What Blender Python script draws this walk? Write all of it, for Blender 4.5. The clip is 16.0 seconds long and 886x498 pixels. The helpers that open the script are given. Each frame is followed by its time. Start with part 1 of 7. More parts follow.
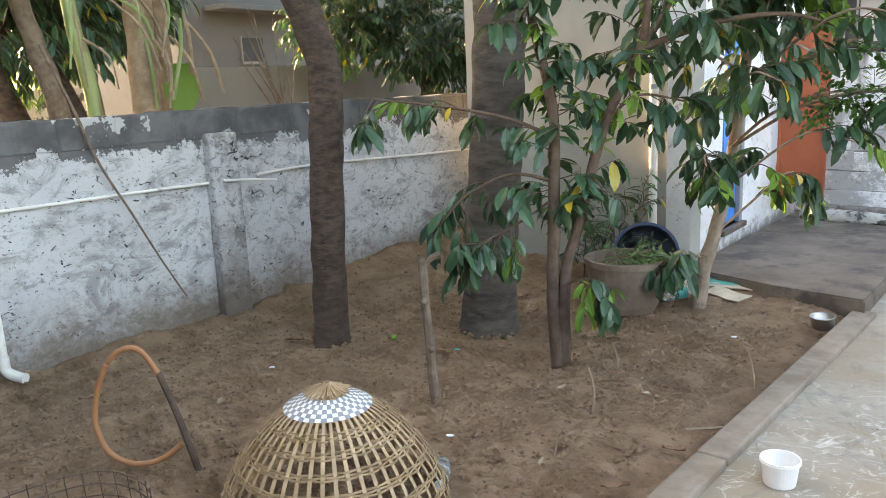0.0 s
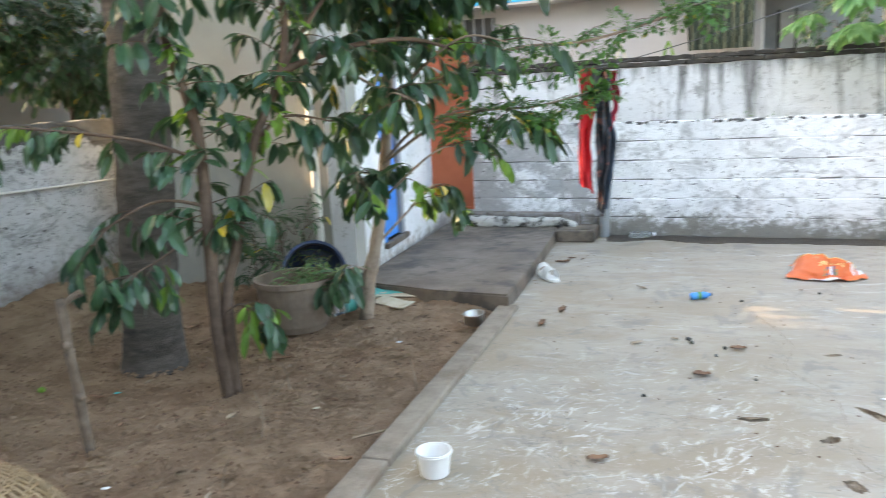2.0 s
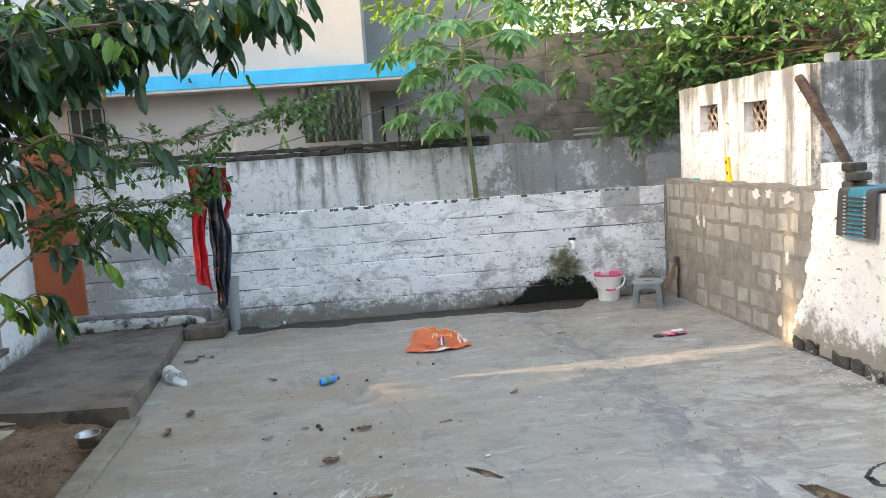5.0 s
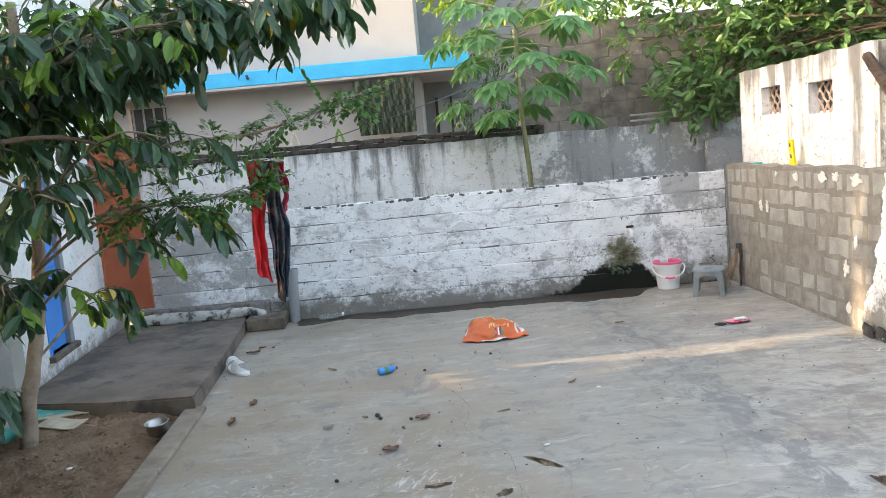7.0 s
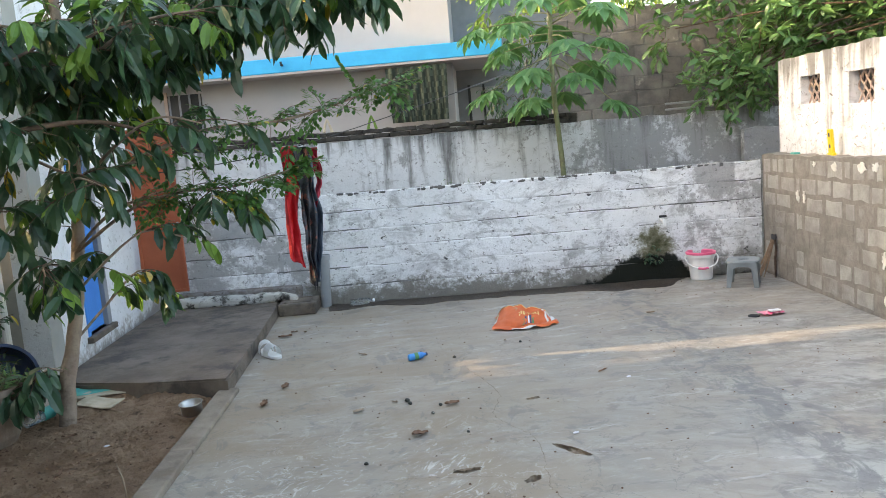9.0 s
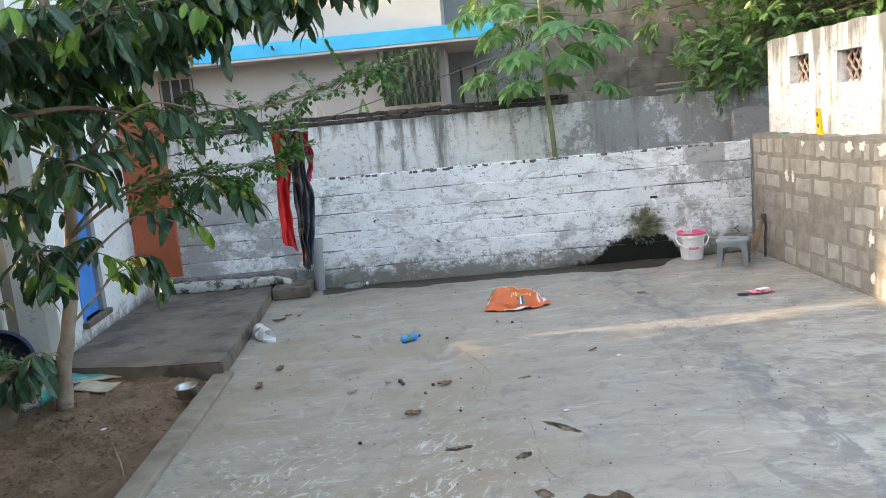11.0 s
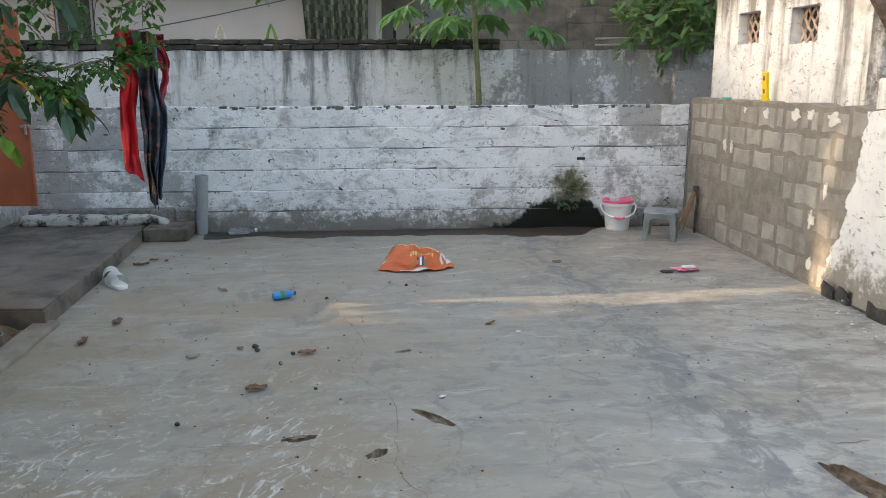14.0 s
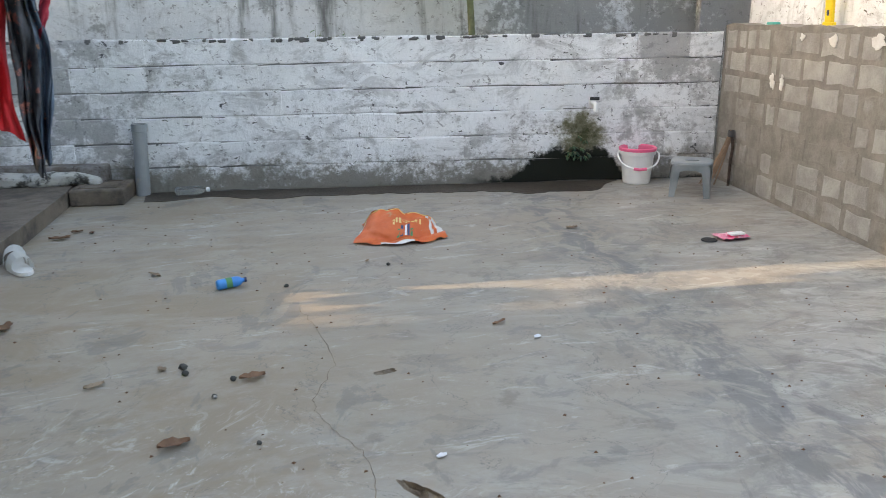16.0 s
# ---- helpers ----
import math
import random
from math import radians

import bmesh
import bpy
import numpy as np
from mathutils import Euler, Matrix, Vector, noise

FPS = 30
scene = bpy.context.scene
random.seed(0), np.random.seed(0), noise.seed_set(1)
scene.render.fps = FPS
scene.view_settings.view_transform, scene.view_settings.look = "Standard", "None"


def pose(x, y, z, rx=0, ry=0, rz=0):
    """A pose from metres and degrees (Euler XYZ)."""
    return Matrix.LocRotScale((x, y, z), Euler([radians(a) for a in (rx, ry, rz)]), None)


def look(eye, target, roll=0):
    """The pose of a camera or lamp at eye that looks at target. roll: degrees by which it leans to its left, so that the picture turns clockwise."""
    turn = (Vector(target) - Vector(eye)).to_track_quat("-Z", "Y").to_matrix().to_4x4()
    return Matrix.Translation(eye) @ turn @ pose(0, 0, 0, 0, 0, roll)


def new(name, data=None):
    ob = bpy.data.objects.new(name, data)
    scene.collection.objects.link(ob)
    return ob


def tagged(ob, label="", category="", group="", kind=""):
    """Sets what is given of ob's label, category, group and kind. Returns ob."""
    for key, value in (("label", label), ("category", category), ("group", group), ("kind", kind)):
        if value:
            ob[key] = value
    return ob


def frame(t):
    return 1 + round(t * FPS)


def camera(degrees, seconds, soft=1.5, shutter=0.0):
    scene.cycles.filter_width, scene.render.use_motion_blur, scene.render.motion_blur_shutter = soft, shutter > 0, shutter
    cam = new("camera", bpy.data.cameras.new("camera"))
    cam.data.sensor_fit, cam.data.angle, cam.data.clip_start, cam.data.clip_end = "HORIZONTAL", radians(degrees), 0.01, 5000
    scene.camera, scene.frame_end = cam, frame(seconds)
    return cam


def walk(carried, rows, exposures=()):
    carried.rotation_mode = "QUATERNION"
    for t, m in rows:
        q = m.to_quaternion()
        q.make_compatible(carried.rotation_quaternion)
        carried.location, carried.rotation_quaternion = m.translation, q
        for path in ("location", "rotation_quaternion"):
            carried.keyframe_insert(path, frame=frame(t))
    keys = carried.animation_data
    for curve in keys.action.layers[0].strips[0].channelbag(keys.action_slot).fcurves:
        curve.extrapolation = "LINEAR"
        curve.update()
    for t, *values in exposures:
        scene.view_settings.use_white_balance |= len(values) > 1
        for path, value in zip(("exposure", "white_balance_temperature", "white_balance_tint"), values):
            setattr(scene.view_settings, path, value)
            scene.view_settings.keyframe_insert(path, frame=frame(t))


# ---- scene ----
cam = camera(58.9, 16.0, 0.85, 0.25)
PATH = [
    (0, (1.12, 0.107, 1.621), (0.06, 1.751, 1.205), -2.5),
    (0.5, (1.14, 0.114, 1.623), (0.052, 1.737, 1.197), -2.6),
    (1, (1.162, 0.133, 1.624), (0.149, 1.804, 1.194), -2.9),
    (1.5, (1.217, 0.165, 1.599), (0.449, 1.962, 1.178), -3.3),
    (1.6, (1.23, 0.166, 1.6), (0.535, 1.995, 1.183), -3.2),
    (2, (1.303, 0.178, 1.605), (0.952, 2.106, 1.207), -3.0),
    (2.5, (1.373, 0.195, 1.608), (1.471, 2.158, 1.24), -2.0),
    (3, (1.402, 0.188, 1.606), (1.793, 2.121, 1.271), -1.5),
    (3.5, (1.427, 0.175, 1.639), (2.021, 2.064, 1.363), -2.3),
    (6, (1.45, 0.167, 1.655), (1.938, 2.092, 1.418), -5.1),
    (6.5, (1.454, 0.161, 1.654), (1.905, 2.094, 1.411), -5.3),
    (7, (1.442, 0.169, 1.645), (1.85, 2.111, 1.397), -5.1),
    (7.5, (1.441, 0.157, 1.649), (1.821, 2.104, 1.398), -4.9),
    (8, (1.447, 0.148, 1.643), (1.82, 2.096, 1.386), -4.7),
    (8.5, (1.443, 0.145, 1.64), (1.805, 2.094, 1.374), -4.6),
    (9, (1.434, 0.156, 1.639), (1.763, 2.11, 1.368), -4.7),
    (9.2, (1.426, 0.157, 1.638), (1.741, 2.113, 1.364), -4.8),
    (11.3, (1.462, 0.101, 1.634), (1.812, 2.041, 1.298), -5.5),
    (11.5, (1.49, 0.122, 1.613), (1.873, 2.049, 1.243), -5.9),
    (12, (1.599, 0.171, 1.591), (2.038, 2.08, 1.184), -6.3),
    (12.5, (1.652, 0.229, 1.563), (2.199, 2.105, 1.139), -4.9),
    (13, (1.713, 0.403, 1.433), (2.338, 2.253, 1.001), -3.4),
    (13.5, (1.819, 0.614, 1.427), (2.394, 2.481, 0.999), -1.0),
    (14, (1.919, 0.853, 1.413), (2.406, 2.747, 0.993), -0.2),
    (14.5, (1.96, 1.135, 1.43), (2.414, 3.03, 0.982), -0.4),
    (15, (2.063, 1.404, 1.345), (2.51, 3.28, 0.818), -0.2),
    (15.5, (2.13, 1.704, 1.336), (2.565, 3.575, 0.781), -0.5),
    (16, (2.175, 1.99, 1.34), (2.689, 3.837, 0.767), -0.7),
]

# seconds, stops, kelvin, tint
EXPOSURE = [(0.0, 3.92, 8800, 16), (1.0, 4.2, 8600, 15), (1.5, 4.05, 8400, 12), (2.0, 3.85, 8300, 12), (2.5, 3.6, 8000, 11), (3.5, 3.04, 8000, 11), (7.0, 3.18, 8100, 12), (9.0, 3.14, 8100, 12), (11.5, 3.17, 8000, 11), (12.0, 2.9, 8400, 12), (12.5, 2.9, 8300, 12), (13.0, 2.84, 8100, 11), (14.5, 2.7, 8100, 11), (16.0, 2.9, 8200, 12)]
walk(cam, [(t, look(eye, target, roll)) for t, eye, target, roll in PATH], EXPOSURE)

# ---------------------------------------------------------------- light
SUN_ELEV, SUN_AZ = 15.0, (-3.03, 0.41)
world = bpy.data.worlds.new("sky")
scene.world = world
world.use_nodes = True
wn = world.node_tree.nodes
sky = wn.new("ShaderNodeTexSky")
sky.sky_type, sky.sun_disc = "NISHITA", False
sky.sun_elevation = radians(SUN_ELEV)
sky.sun_rotation = math.atan2(SUN_AZ[0], SUN_AZ[1])
sky.air_density, sky.dust_density, sky.ozone_density = 1.0, 4.0, 1.0
wn["Background"].inputs[1].default_value = 0.15
world.node_tree.links.new(sky.outputs[0], wn["Background"].inputs[0])
sun_data = bpy.data.lights.new("sun", "SUN")
sun_data.energy, sun_data.angle, sun_data.color = 1.35, radians(0.55), (1.0, 0.80, 0.58)
sun = new("sun", sun_data)
hl = math.hypot(*SUN_AZ)
sun.matrix_world = look((SUN_AZ[0] / hl * 20, SUN_AZ[1] / hl * 20, 20 * math.tan(radians(SUN_ELEV))), (0, 0, 0))


# ---------------------------------------------------------------- materials
def nodes_of(name):
    m = bpy.data.materials.new(name)
    m.use_nodes = True
    nt = m.node_tree
    return m, nt, nt.nodes["Principled BSDF"]


def noise_tex(nt, scale, detail=5.0, rough=0.6, stretch=None, distort=0.0, offset=(0, 0, 0), turn=0.0):
    g = nt.nodes.new("ShaderNodeNewGeometry")
    src = g.outputs["Position"]
    if turn:
        rot = nt.nodes.new("ShaderNodeMapping")
        rot.inputs["Rotation"].default_value = (0, 0, radians(-turn))
        nt.links.new(src, rot.inputs[0])
        src = rot.outputs[0]
    mp = nt.nodes.new("ShaderNodeMapping")
    mp.inputs["Scale"].default_value = stretch or (1, 1, 1)
    mp.inputs["Location"].default_value = offset
    n = nt.nodes.new("ShaderNodeTexNoise")
    n.inputs["Scale"].default_value, n.inputs["Detail"].default_value = scale, detail
    n.inputs["Roughness"].default_value, n.inputs["Distortion"].default_value = rough, distort
    nt.links.new(src, mp.inputs[0])
    nt.links.new(mp.outputs[0], n.inputs["Vector"])
    return n.outputs["Fac"]


def ramp(nt, fac, lo, hi):
    r = nt.nodes.new("ShaderNodeMapRange")
    r.interpolation_type = "SMOOTHSTEP"
    r.inputs["From Min"].default_value, r.inputs["From Max"].default_value = lo, hi
    nt.links.new(fac, r.inputs["Value"])
    return r.outputs["Result"]


def mix(nt, fac, a, b):
    m = nt.nodes.new("ShaderNodeMix")
    m.data_type = "RGBA"
    for sock, v in ((m.inputs["Factor"], fac), (m.inputs["A"], a), (m.inputs["B"], b)):
        if isinstance(v, (tuple, list)):
            sock.default_value = (*v, 1)
        elif isinstance(v, (int, float)):
            sock.default_value = v
        else:
            nt.links.new(v, sock)
    return m.outputs["Result"]


def calc(nt, op, a, b):
    m = nt.nodes.new("ShaderNodeMath")
    m.operation = op
    for sock, v in zip(m.inputs, (a, b)):
        if isinstance(v, (int, float)):
            sock.default_value = v
        else:
            nt.links.new(v, sock)
    return m.outputs[0]


def height(nt):
    g = nt.nodes.new("ShaderNodeNewGeometry")
    s = nt.nodes.new("ShaderNodeSeparateXYZ")
    nt.links.new(g.outputs["Position"], s.inputs[0])
    return s.outputs["Z"], s.outputs["X"], s.outputs["Y"]


def rnd(nt):
    return nt.nodes.new("ShaderNodeObjectInfo").outputs["Random"]


def bump(nt, bsdf, fac, strength, dist=0.01):
    b = nt.nodes.new("ShaderNodeBump")
    b.inputs["Strength"].default_value, b.inputs["Distance"].default_value = strength, dist
    nt.links.new(fac, b.inputs["Height"])
    nt.links.new(b.outputs[0], bsdf.inputs["Normal"])


def M(name, a, b, scale=6.0, rough=0.8, bstr=0.3, bscale=40.0, metal=0.0, stretch=None, dirt=None, dscale=2.0, dlo=0.5, dhi=0.7, vary=0.0, spec=0.5, bdist=0.01):
    """A surface that wanders between two colours, with a dirt layer and fine relief."""
    m, nt, p = nodes_of(name)
    c = mix(nt, ramp(nt, noise_tex(nt, scale, 6, 0.65, stretch), 0.3, 0.7), a, b)
    if dirt:
        c = mix(nt, ramp(nt, noise_tex(nt, dscale, 8, 0.7, stretch, offset=(3, 7, 1)), dlo, dhi), c, dirt)
    if vary:
        hsv = nt.nodes.new("ShaderNodeHueSaturation")
        nt.links.new(c, hsv.inputs["Color"])
        nt.links.new(calc(nt, "ADD", calc(nt, "MULTIPLY", rnd(nt), vary), 1 - vary / 2), hsv.inputs["Value"])
        c = hsv.outputs[0]
    nt.links.new(c, p.inputs["Base Color"])
    p.inputs["Roughness"].default_value, p.inputs["Metallic"].default_value = rough, metal
    p.inputs["Specular IOR Level"].default_value = spec
    if bstr:
        bump(nt, p, noise_tex(nt, bscale, 6, 0.7, stretch), bstr, bdist)
    return m


def limewash(name, white, grey, dark, wear=0.52, top=None, foot=None, moss=None, streak=None, scale=3.0, fade=None, pock=0.66, smear=0.5, chips=0.0, vary=0.0):
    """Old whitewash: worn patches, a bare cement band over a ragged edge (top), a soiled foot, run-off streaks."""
    m, nt, p = nodes_of(name)
    z, x, y = height(nt)
    fine = noise_tex(nt, 22, 8, 0.75)
    big = noise_tex(nt, scale, 7, 0.7)
    c = mix(nt, ramp(nt, noise_tex(nt, 1.1, 4, 0.6), 0.35, 0.65), white, tuple(v * 0.86 for v in white))
    worn = calc(nt, "ADD", calc(nt, "MULTIPLY", big, 0.7), calc(nt, "MULTIPLY", fine, 0.3))
    if fade:
        worn = calc(nt, "ADD", worn, calc(nt, "MULTIPLY", ramp(nt, x, fade[0], fade[1]), fade[2]))
        worn = calc(nt, "ADD", worn, calc(nt, "MULTIPLY", calc(nt, "SUBTRACT", 1.0, ramp(nt, x, fade[3], fade[4])), fade[2] * 1.25))
    if vary:
        worn = calc(nt, "ADD", worn, calc(nt, "MULTIPLY", calc(nt, "SUBTRACT", rnd(nt), 0.5), vary))
    c = mix(nt, ramp(nt, worn, wear, wear + 0.09), c, grey)
    # thin smoky wash, flaked spots and pock marks
    smoke = noise_tex(nt, 6.0, 9, 0.75, (1, 1, 1.3), 0.8, (3, 1, 6))
    c = mix(nt, calc(nt, "MULTIPLY", ramp(nt, smoke, 0.52, 0.66), 0.55), c, grey)
    brush = noise_tex(nt, 2.4, 9, 0.78, (1, 1, 1.8), 1.1, (2, 5, 3))
    c = mix(nt, calc(nt, "MULTIPLY", ramp(nt, brush, 0.50, 0.62), smear), c, tuple(0.62 * a + 0.38 * b for a, b in zip(grey, dark)))
    if vary:
        scrub = noise_tex(nt, 4.0, 9, 0.74, (0.8, 0.8, 1.4), 0.4, (11, 3, 7))
        c = mix(nt, calc(nt, "MULTIPLY", ramp(nt, scrub, 0.52, 0.64), 0.7), c, tuple(0.75 * a + 0.25 * b for a, b in zip(grey, dark)))
    flaky = noise_tex(nt, 15, 6, 0.7, (1, 1, 1.2), 0.5, (8, 8, 2))
    c = mix(nt, calc(nt, "MULTIPLY", ramp(nt, flaky, 0.60, 0.635), 0.75), c, tuple(0.5 * (a + b) for a, b in zip(grey, dark)))
    pits = noise_tex(nt, 30, 3, 0.5, (1, 1, 1.5), offset=(5, 2, 9))
    c = mix(nt, ramp(nt, pits, pock, pock + 0.05), c, dark)
    if chips:
        # small crisp chips where the wash has come off
        ch = noise_tex(nt, 13, 6, 0.62, (1, 1, 1.7), 0.9, (4, 9, 4))
        more = calc(nt, "MULTIPLY", ramp(nt, noise_tex(nt, 1.6, 3, 0.5, offset=(7, 2, 8)), 0.35, 0.65), chips)
        c = mix(nt, ramp(nt, calc(nt, "ADD", ch, more), 0.665, 0.685), c, dark)
    if streak:
        s = noise_tex(nt, 5.0, 5, 0.65, (1, 1, 0.12))
        up = ramp(nt, z, streak[0], streak[1])
        c = mix(nt, calc(nt, "MULTIPLY", ramp(nt, calc(nt, "ADD", s, calc(nt, "MULTIPLY", up, 0.17)), 0.52, 0.72), 0.85), c, dark)
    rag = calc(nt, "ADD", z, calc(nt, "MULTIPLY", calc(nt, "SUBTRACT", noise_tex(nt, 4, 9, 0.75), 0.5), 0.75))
    if top:
        edge = ramp(nt, rag, top, top + 0.012)
        cem = mix(nt, ramp(nt, noise_tex(nt, 4, 6, 0.6), 0.4, 0.65), tuple(v * 0.34 for v in grey), tuple(v * 0.58 for v in grey))
        cem = mix(nt, ramp(nt, noise_tex(nt, 1.7, 5, 0.7, offset=(1, 4, 2)), 0.59, 0.605), cem, tuple(v * 1.7 for v in grey))
        c = mix(nt, edge, c, cem)
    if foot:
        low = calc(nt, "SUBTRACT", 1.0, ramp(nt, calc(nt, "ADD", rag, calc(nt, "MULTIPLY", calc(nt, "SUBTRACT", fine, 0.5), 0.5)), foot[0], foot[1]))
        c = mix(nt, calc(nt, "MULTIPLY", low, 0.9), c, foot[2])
    if moss:
        # black wet slime along the foot, moss up to the tap
        wob = calc(nt, "MULTIPLY", calc(nt, "SUBTRACT", noise_tex(nt, 8, 9, 0.75, offset=(8, 3, 1)), 0.5), 0.30)
        rise = calc(nt, "ADD", calc(nt, "MULTIPLY", ramp(nt, x, moss[0] - 0.62, moss[0] - 0.12), 0.23), 0.03)
        rise = calc(nt, "MULTIPLY", rise, calc(nt, "SUBTRACT", 1.0, ramp(nt, x, moss[0] + 0.25, moss[0] + 0.5)))
        wetf = calc(nt, "SUBTRACT", 1.0, ramp(nt, calc(nt, "SUBTRACT", calc(nt, "ADD", z, wob), rise), -0.02, 0.05))
        wetf = calc(nt, "MULTIPLY", wetf, ramp(nt, x, moss[0] - 0.95, moss[0] - 0.6))
        dx = calc(nt, "DIVIDE", calc(nt, "SUBTRACT", x, moss[0] + 0.08), 0.24)
        dz = calc(nt, "DIVIDE", calc(nt, "SUBTRACT", z, 0.36), 0.24)
        d = calc(nt, "ADD", calc(nt, "ADD", calc(nt, "MULTIPLY", dx, dx), calc(nt, "MULTIPLY", dz, dz)), calc(nt, "MULTIPLY", calc(nt, "SUBTRACT", noise_tex(nt, 10, 9, 0.78), 0.5), 4.0))
        c = mix(nt, calc(nt, "MULTIPLY", calc(nt, "SUBTRACT", 1.0, ramp(nt, d, 0.2, 1.3)), 0.9), c, (0.12, 0.11, 0.05))
        c = mix(nt, calc(nt, "MULTIPLY", calc(nt, "SUBTRACT", 1.0, ramp(nt, d, -0.5, 0.5)), 0.9), c, (0.045, 0.05, 0.018))
        c = mix(nt, wetf, c, (0.014, 0.016, 0.012))
    nt.links.new(c, p.inputs["Base Color"])
    p.inputs["Roughness"].default_value = 0.92
    p.inputs["Specular IOR Level"].default_value = 0.25
    bump(nt, p, calc(nt, "ADD", calc(nt, "MULTIPLY", big, 0.8), fine), 0.7, 0.016)
    return m


def leaf_mat(name, a, b, rough=0.42, back=0.25, yellow=None):
    m, nt, p = nodes_of(name)
    g = nt.nodes.new("ShaderNodeNewGeometry")
    c = mix(nt, g.outputs["Random Per Island"], a, b)
    if yellow:
        c = mix(nt, ramp(nt, g.outputs["Random Per Island"], 0.975, 0.99), c, yellow)
    nt.links.new(c, p.inputs["Base Color"])
    p.inputs["Roughness"].default_value = rough
    tr = nt.nodes.new("ShaderNodeBsdfTranslucent")
    nt.links.new(mix(nt, 0.3, c, (0.20, 0.38, 0.05)), tr.inputs[0])
    sh = nt.nodes.new("ShaderNodeMixShader")
    sh.inputs[0].default_value = back
    nt.links.new(p.outputs[0], sh.inputs[1])
    nt.links.new(tr.outputs[0], sh.inputs[2])
    nt.links.new(sh.outputs[0], nt.nodes["Material Output"].inputs[0])
    return m


def glassy(name, tint, rough=0.1):
    m, nt, p = nodes_of(name)
    p.inputs["Base Color"].default_value = (*tint, 1)
    p.inputs["Roughness"].default_value = rough
    p.inputs["Transmission Weight"].default_value = 0.9
    p.inputs["IOR"].default_value = 1.3
    return m


def band(nt, fac, centre, inner, outer):
    """1 where fac is near centre: thin contour lines."""
    return calc(nt, "SUBTRACT", 1.0, ramp(nt, calc(nt, "ABSOLUTE", calc(nt, "SUBTRACT", fac, centre), 0.0), inner, outer))


def floor_mat():
    m, nt, p = nodes_of("yard_concrete")
    z, x, y = height(nt)
    base = mix(nt, ramp(nt, noise_tex(nt, 0.6, 6, 0.65), 0.35, 0.65), (0.315, 0.327, 0.316), (0.42, 0.434, 0.42))
    # long sweeps of the trowel, damp-dark cloudy stains
    sw = noise_tex(nt, 2.0, 9, 0.66, (0.55, 1.9, 1), 0.9, turn=-8)
    base = mix(nt, calc(nt, "MULTIPLY", ramp(nt, sw, 0.46, 0.60), 0.75), base, (0.225, 0.24, 0.236))
    fan = noise_tex(nt, 4.2, 8, 0.68, (0.35, 2.4, 1), 0.5, (3, 8, 0), turn=-35)
    base = mix(nt, calc(nt, "MULTIPLY", calc(nt, "MULTIPLY", ramp(nt, fan, 0.52, 0.60), ramp(nt, x, 2.2, 3.4)), 0.6), base, (0.20, 0.212, 0.21))
    dark = noise_tex(nt, 2.6, 9, 0.72, (1.1, 1, 1), 0.7, (4, 1, 0))
    side = calc(nt, "ADD", ramp(nt, x, 2.9, 4.0), 0.10)
    base = mix(nt, calc(nt, "MULTIPLY", calc(nt, "MULTIPLY", ramp(nt, dark, 0.49, 0.62), side), 0.8), base, (0.15, 0.158, 0.156))
    pale = noise_tex(nt, 2.4, 9, 0.74, (0.5, 1.9, 1), 0.7, (9, 3, 0), turn=-12)
    base = mix(nt, calc(nt, "MULTIPLY", ramp(nt, pale, 0.53, 0.66), 0.5), base, (0.58, 0.60, 0.59))
    # sand trodden over from the bed side and along the far wall
    sand = calc(nt, "ADD", calc(nt, "MULTIPLY", x, -0.12), calc(nt, "MULTIPLY", y, 0.075))
    sand = calc(nt, "ADD", sand, calc(nt, "MULTIPLY", calc(nt, "SUBTRACT", noise_tex(nt, 1.0, 8, 0.7, offset=(1, 6, 0)), 0.5), 1.1))
    base = mix(nt, calc(nt, "MULTIPLY", ramp(nt, sand, -0.48, 0.14), 0.9), base, (0.315, 0.27, 0.22))
    soil = noise_tex(nt, 3.3, 8, 0.75, offset=(7, 7, 0))
    base = mix(nt, calc(nt, "MULTIPLY", ramp(nt, soil, 0.56, 0.66), 0.55), base, (0.17, 0.145, 0.12))
    # drag marks of the trowel, patches of soil worked into the surface
    drag = noise_tex(nt, 5.0, 7, 0.7, (0.8, 1.5, 1), 0.8, (1, 8, 0))
    base = mix(nt, calc(nt, "MULTIPLY", ramp(nt, drag, 0.53, 0.62), 0.45), base, (0.17, 0.165, 0.16))
    base = mix(nt, calc(nt, "MULTIPLY", ramp(nt, noise_tex(nt, 5.0, 8, 0.75, (0.6, 1.9, 1), 0.8, (3, 3, 5)), 0.56, 0.66), 0.45), base, (0.58, 0.575, 0.555))
    tan = noise_tex(nt, 1.5, 8, 0.75, (0.8, 1.3, 1), 0.6, (12, 5, 0))
    base = mix(nt, calc(nt, "MULTIPLY", calc(nt, "MULTIPLY", ramp(nt, tan, 0.42, 0.59), 0.95), calc(nt, "SUBTRACT", 1.06, ramp(nt, x, 1.9, 3.3))), base, (0.275, 0.222, 0.165))
    # lime splashes and thin scratched lines near the bed
    near = calc(nt, "MULTIPLY", calc(nt, "SUBTRACT", 1.0, ramp(nt, y, 3.9, 5.0)), calc(nt, "SUBTRACT", 1.0, ramp(nt, x, 1.9, 2.8)))
    gaps = ramp(nt, noise_tex(nt, 2.2, 5, 0.65, offset=(5, 1, 0)), 0.47, 0.60)
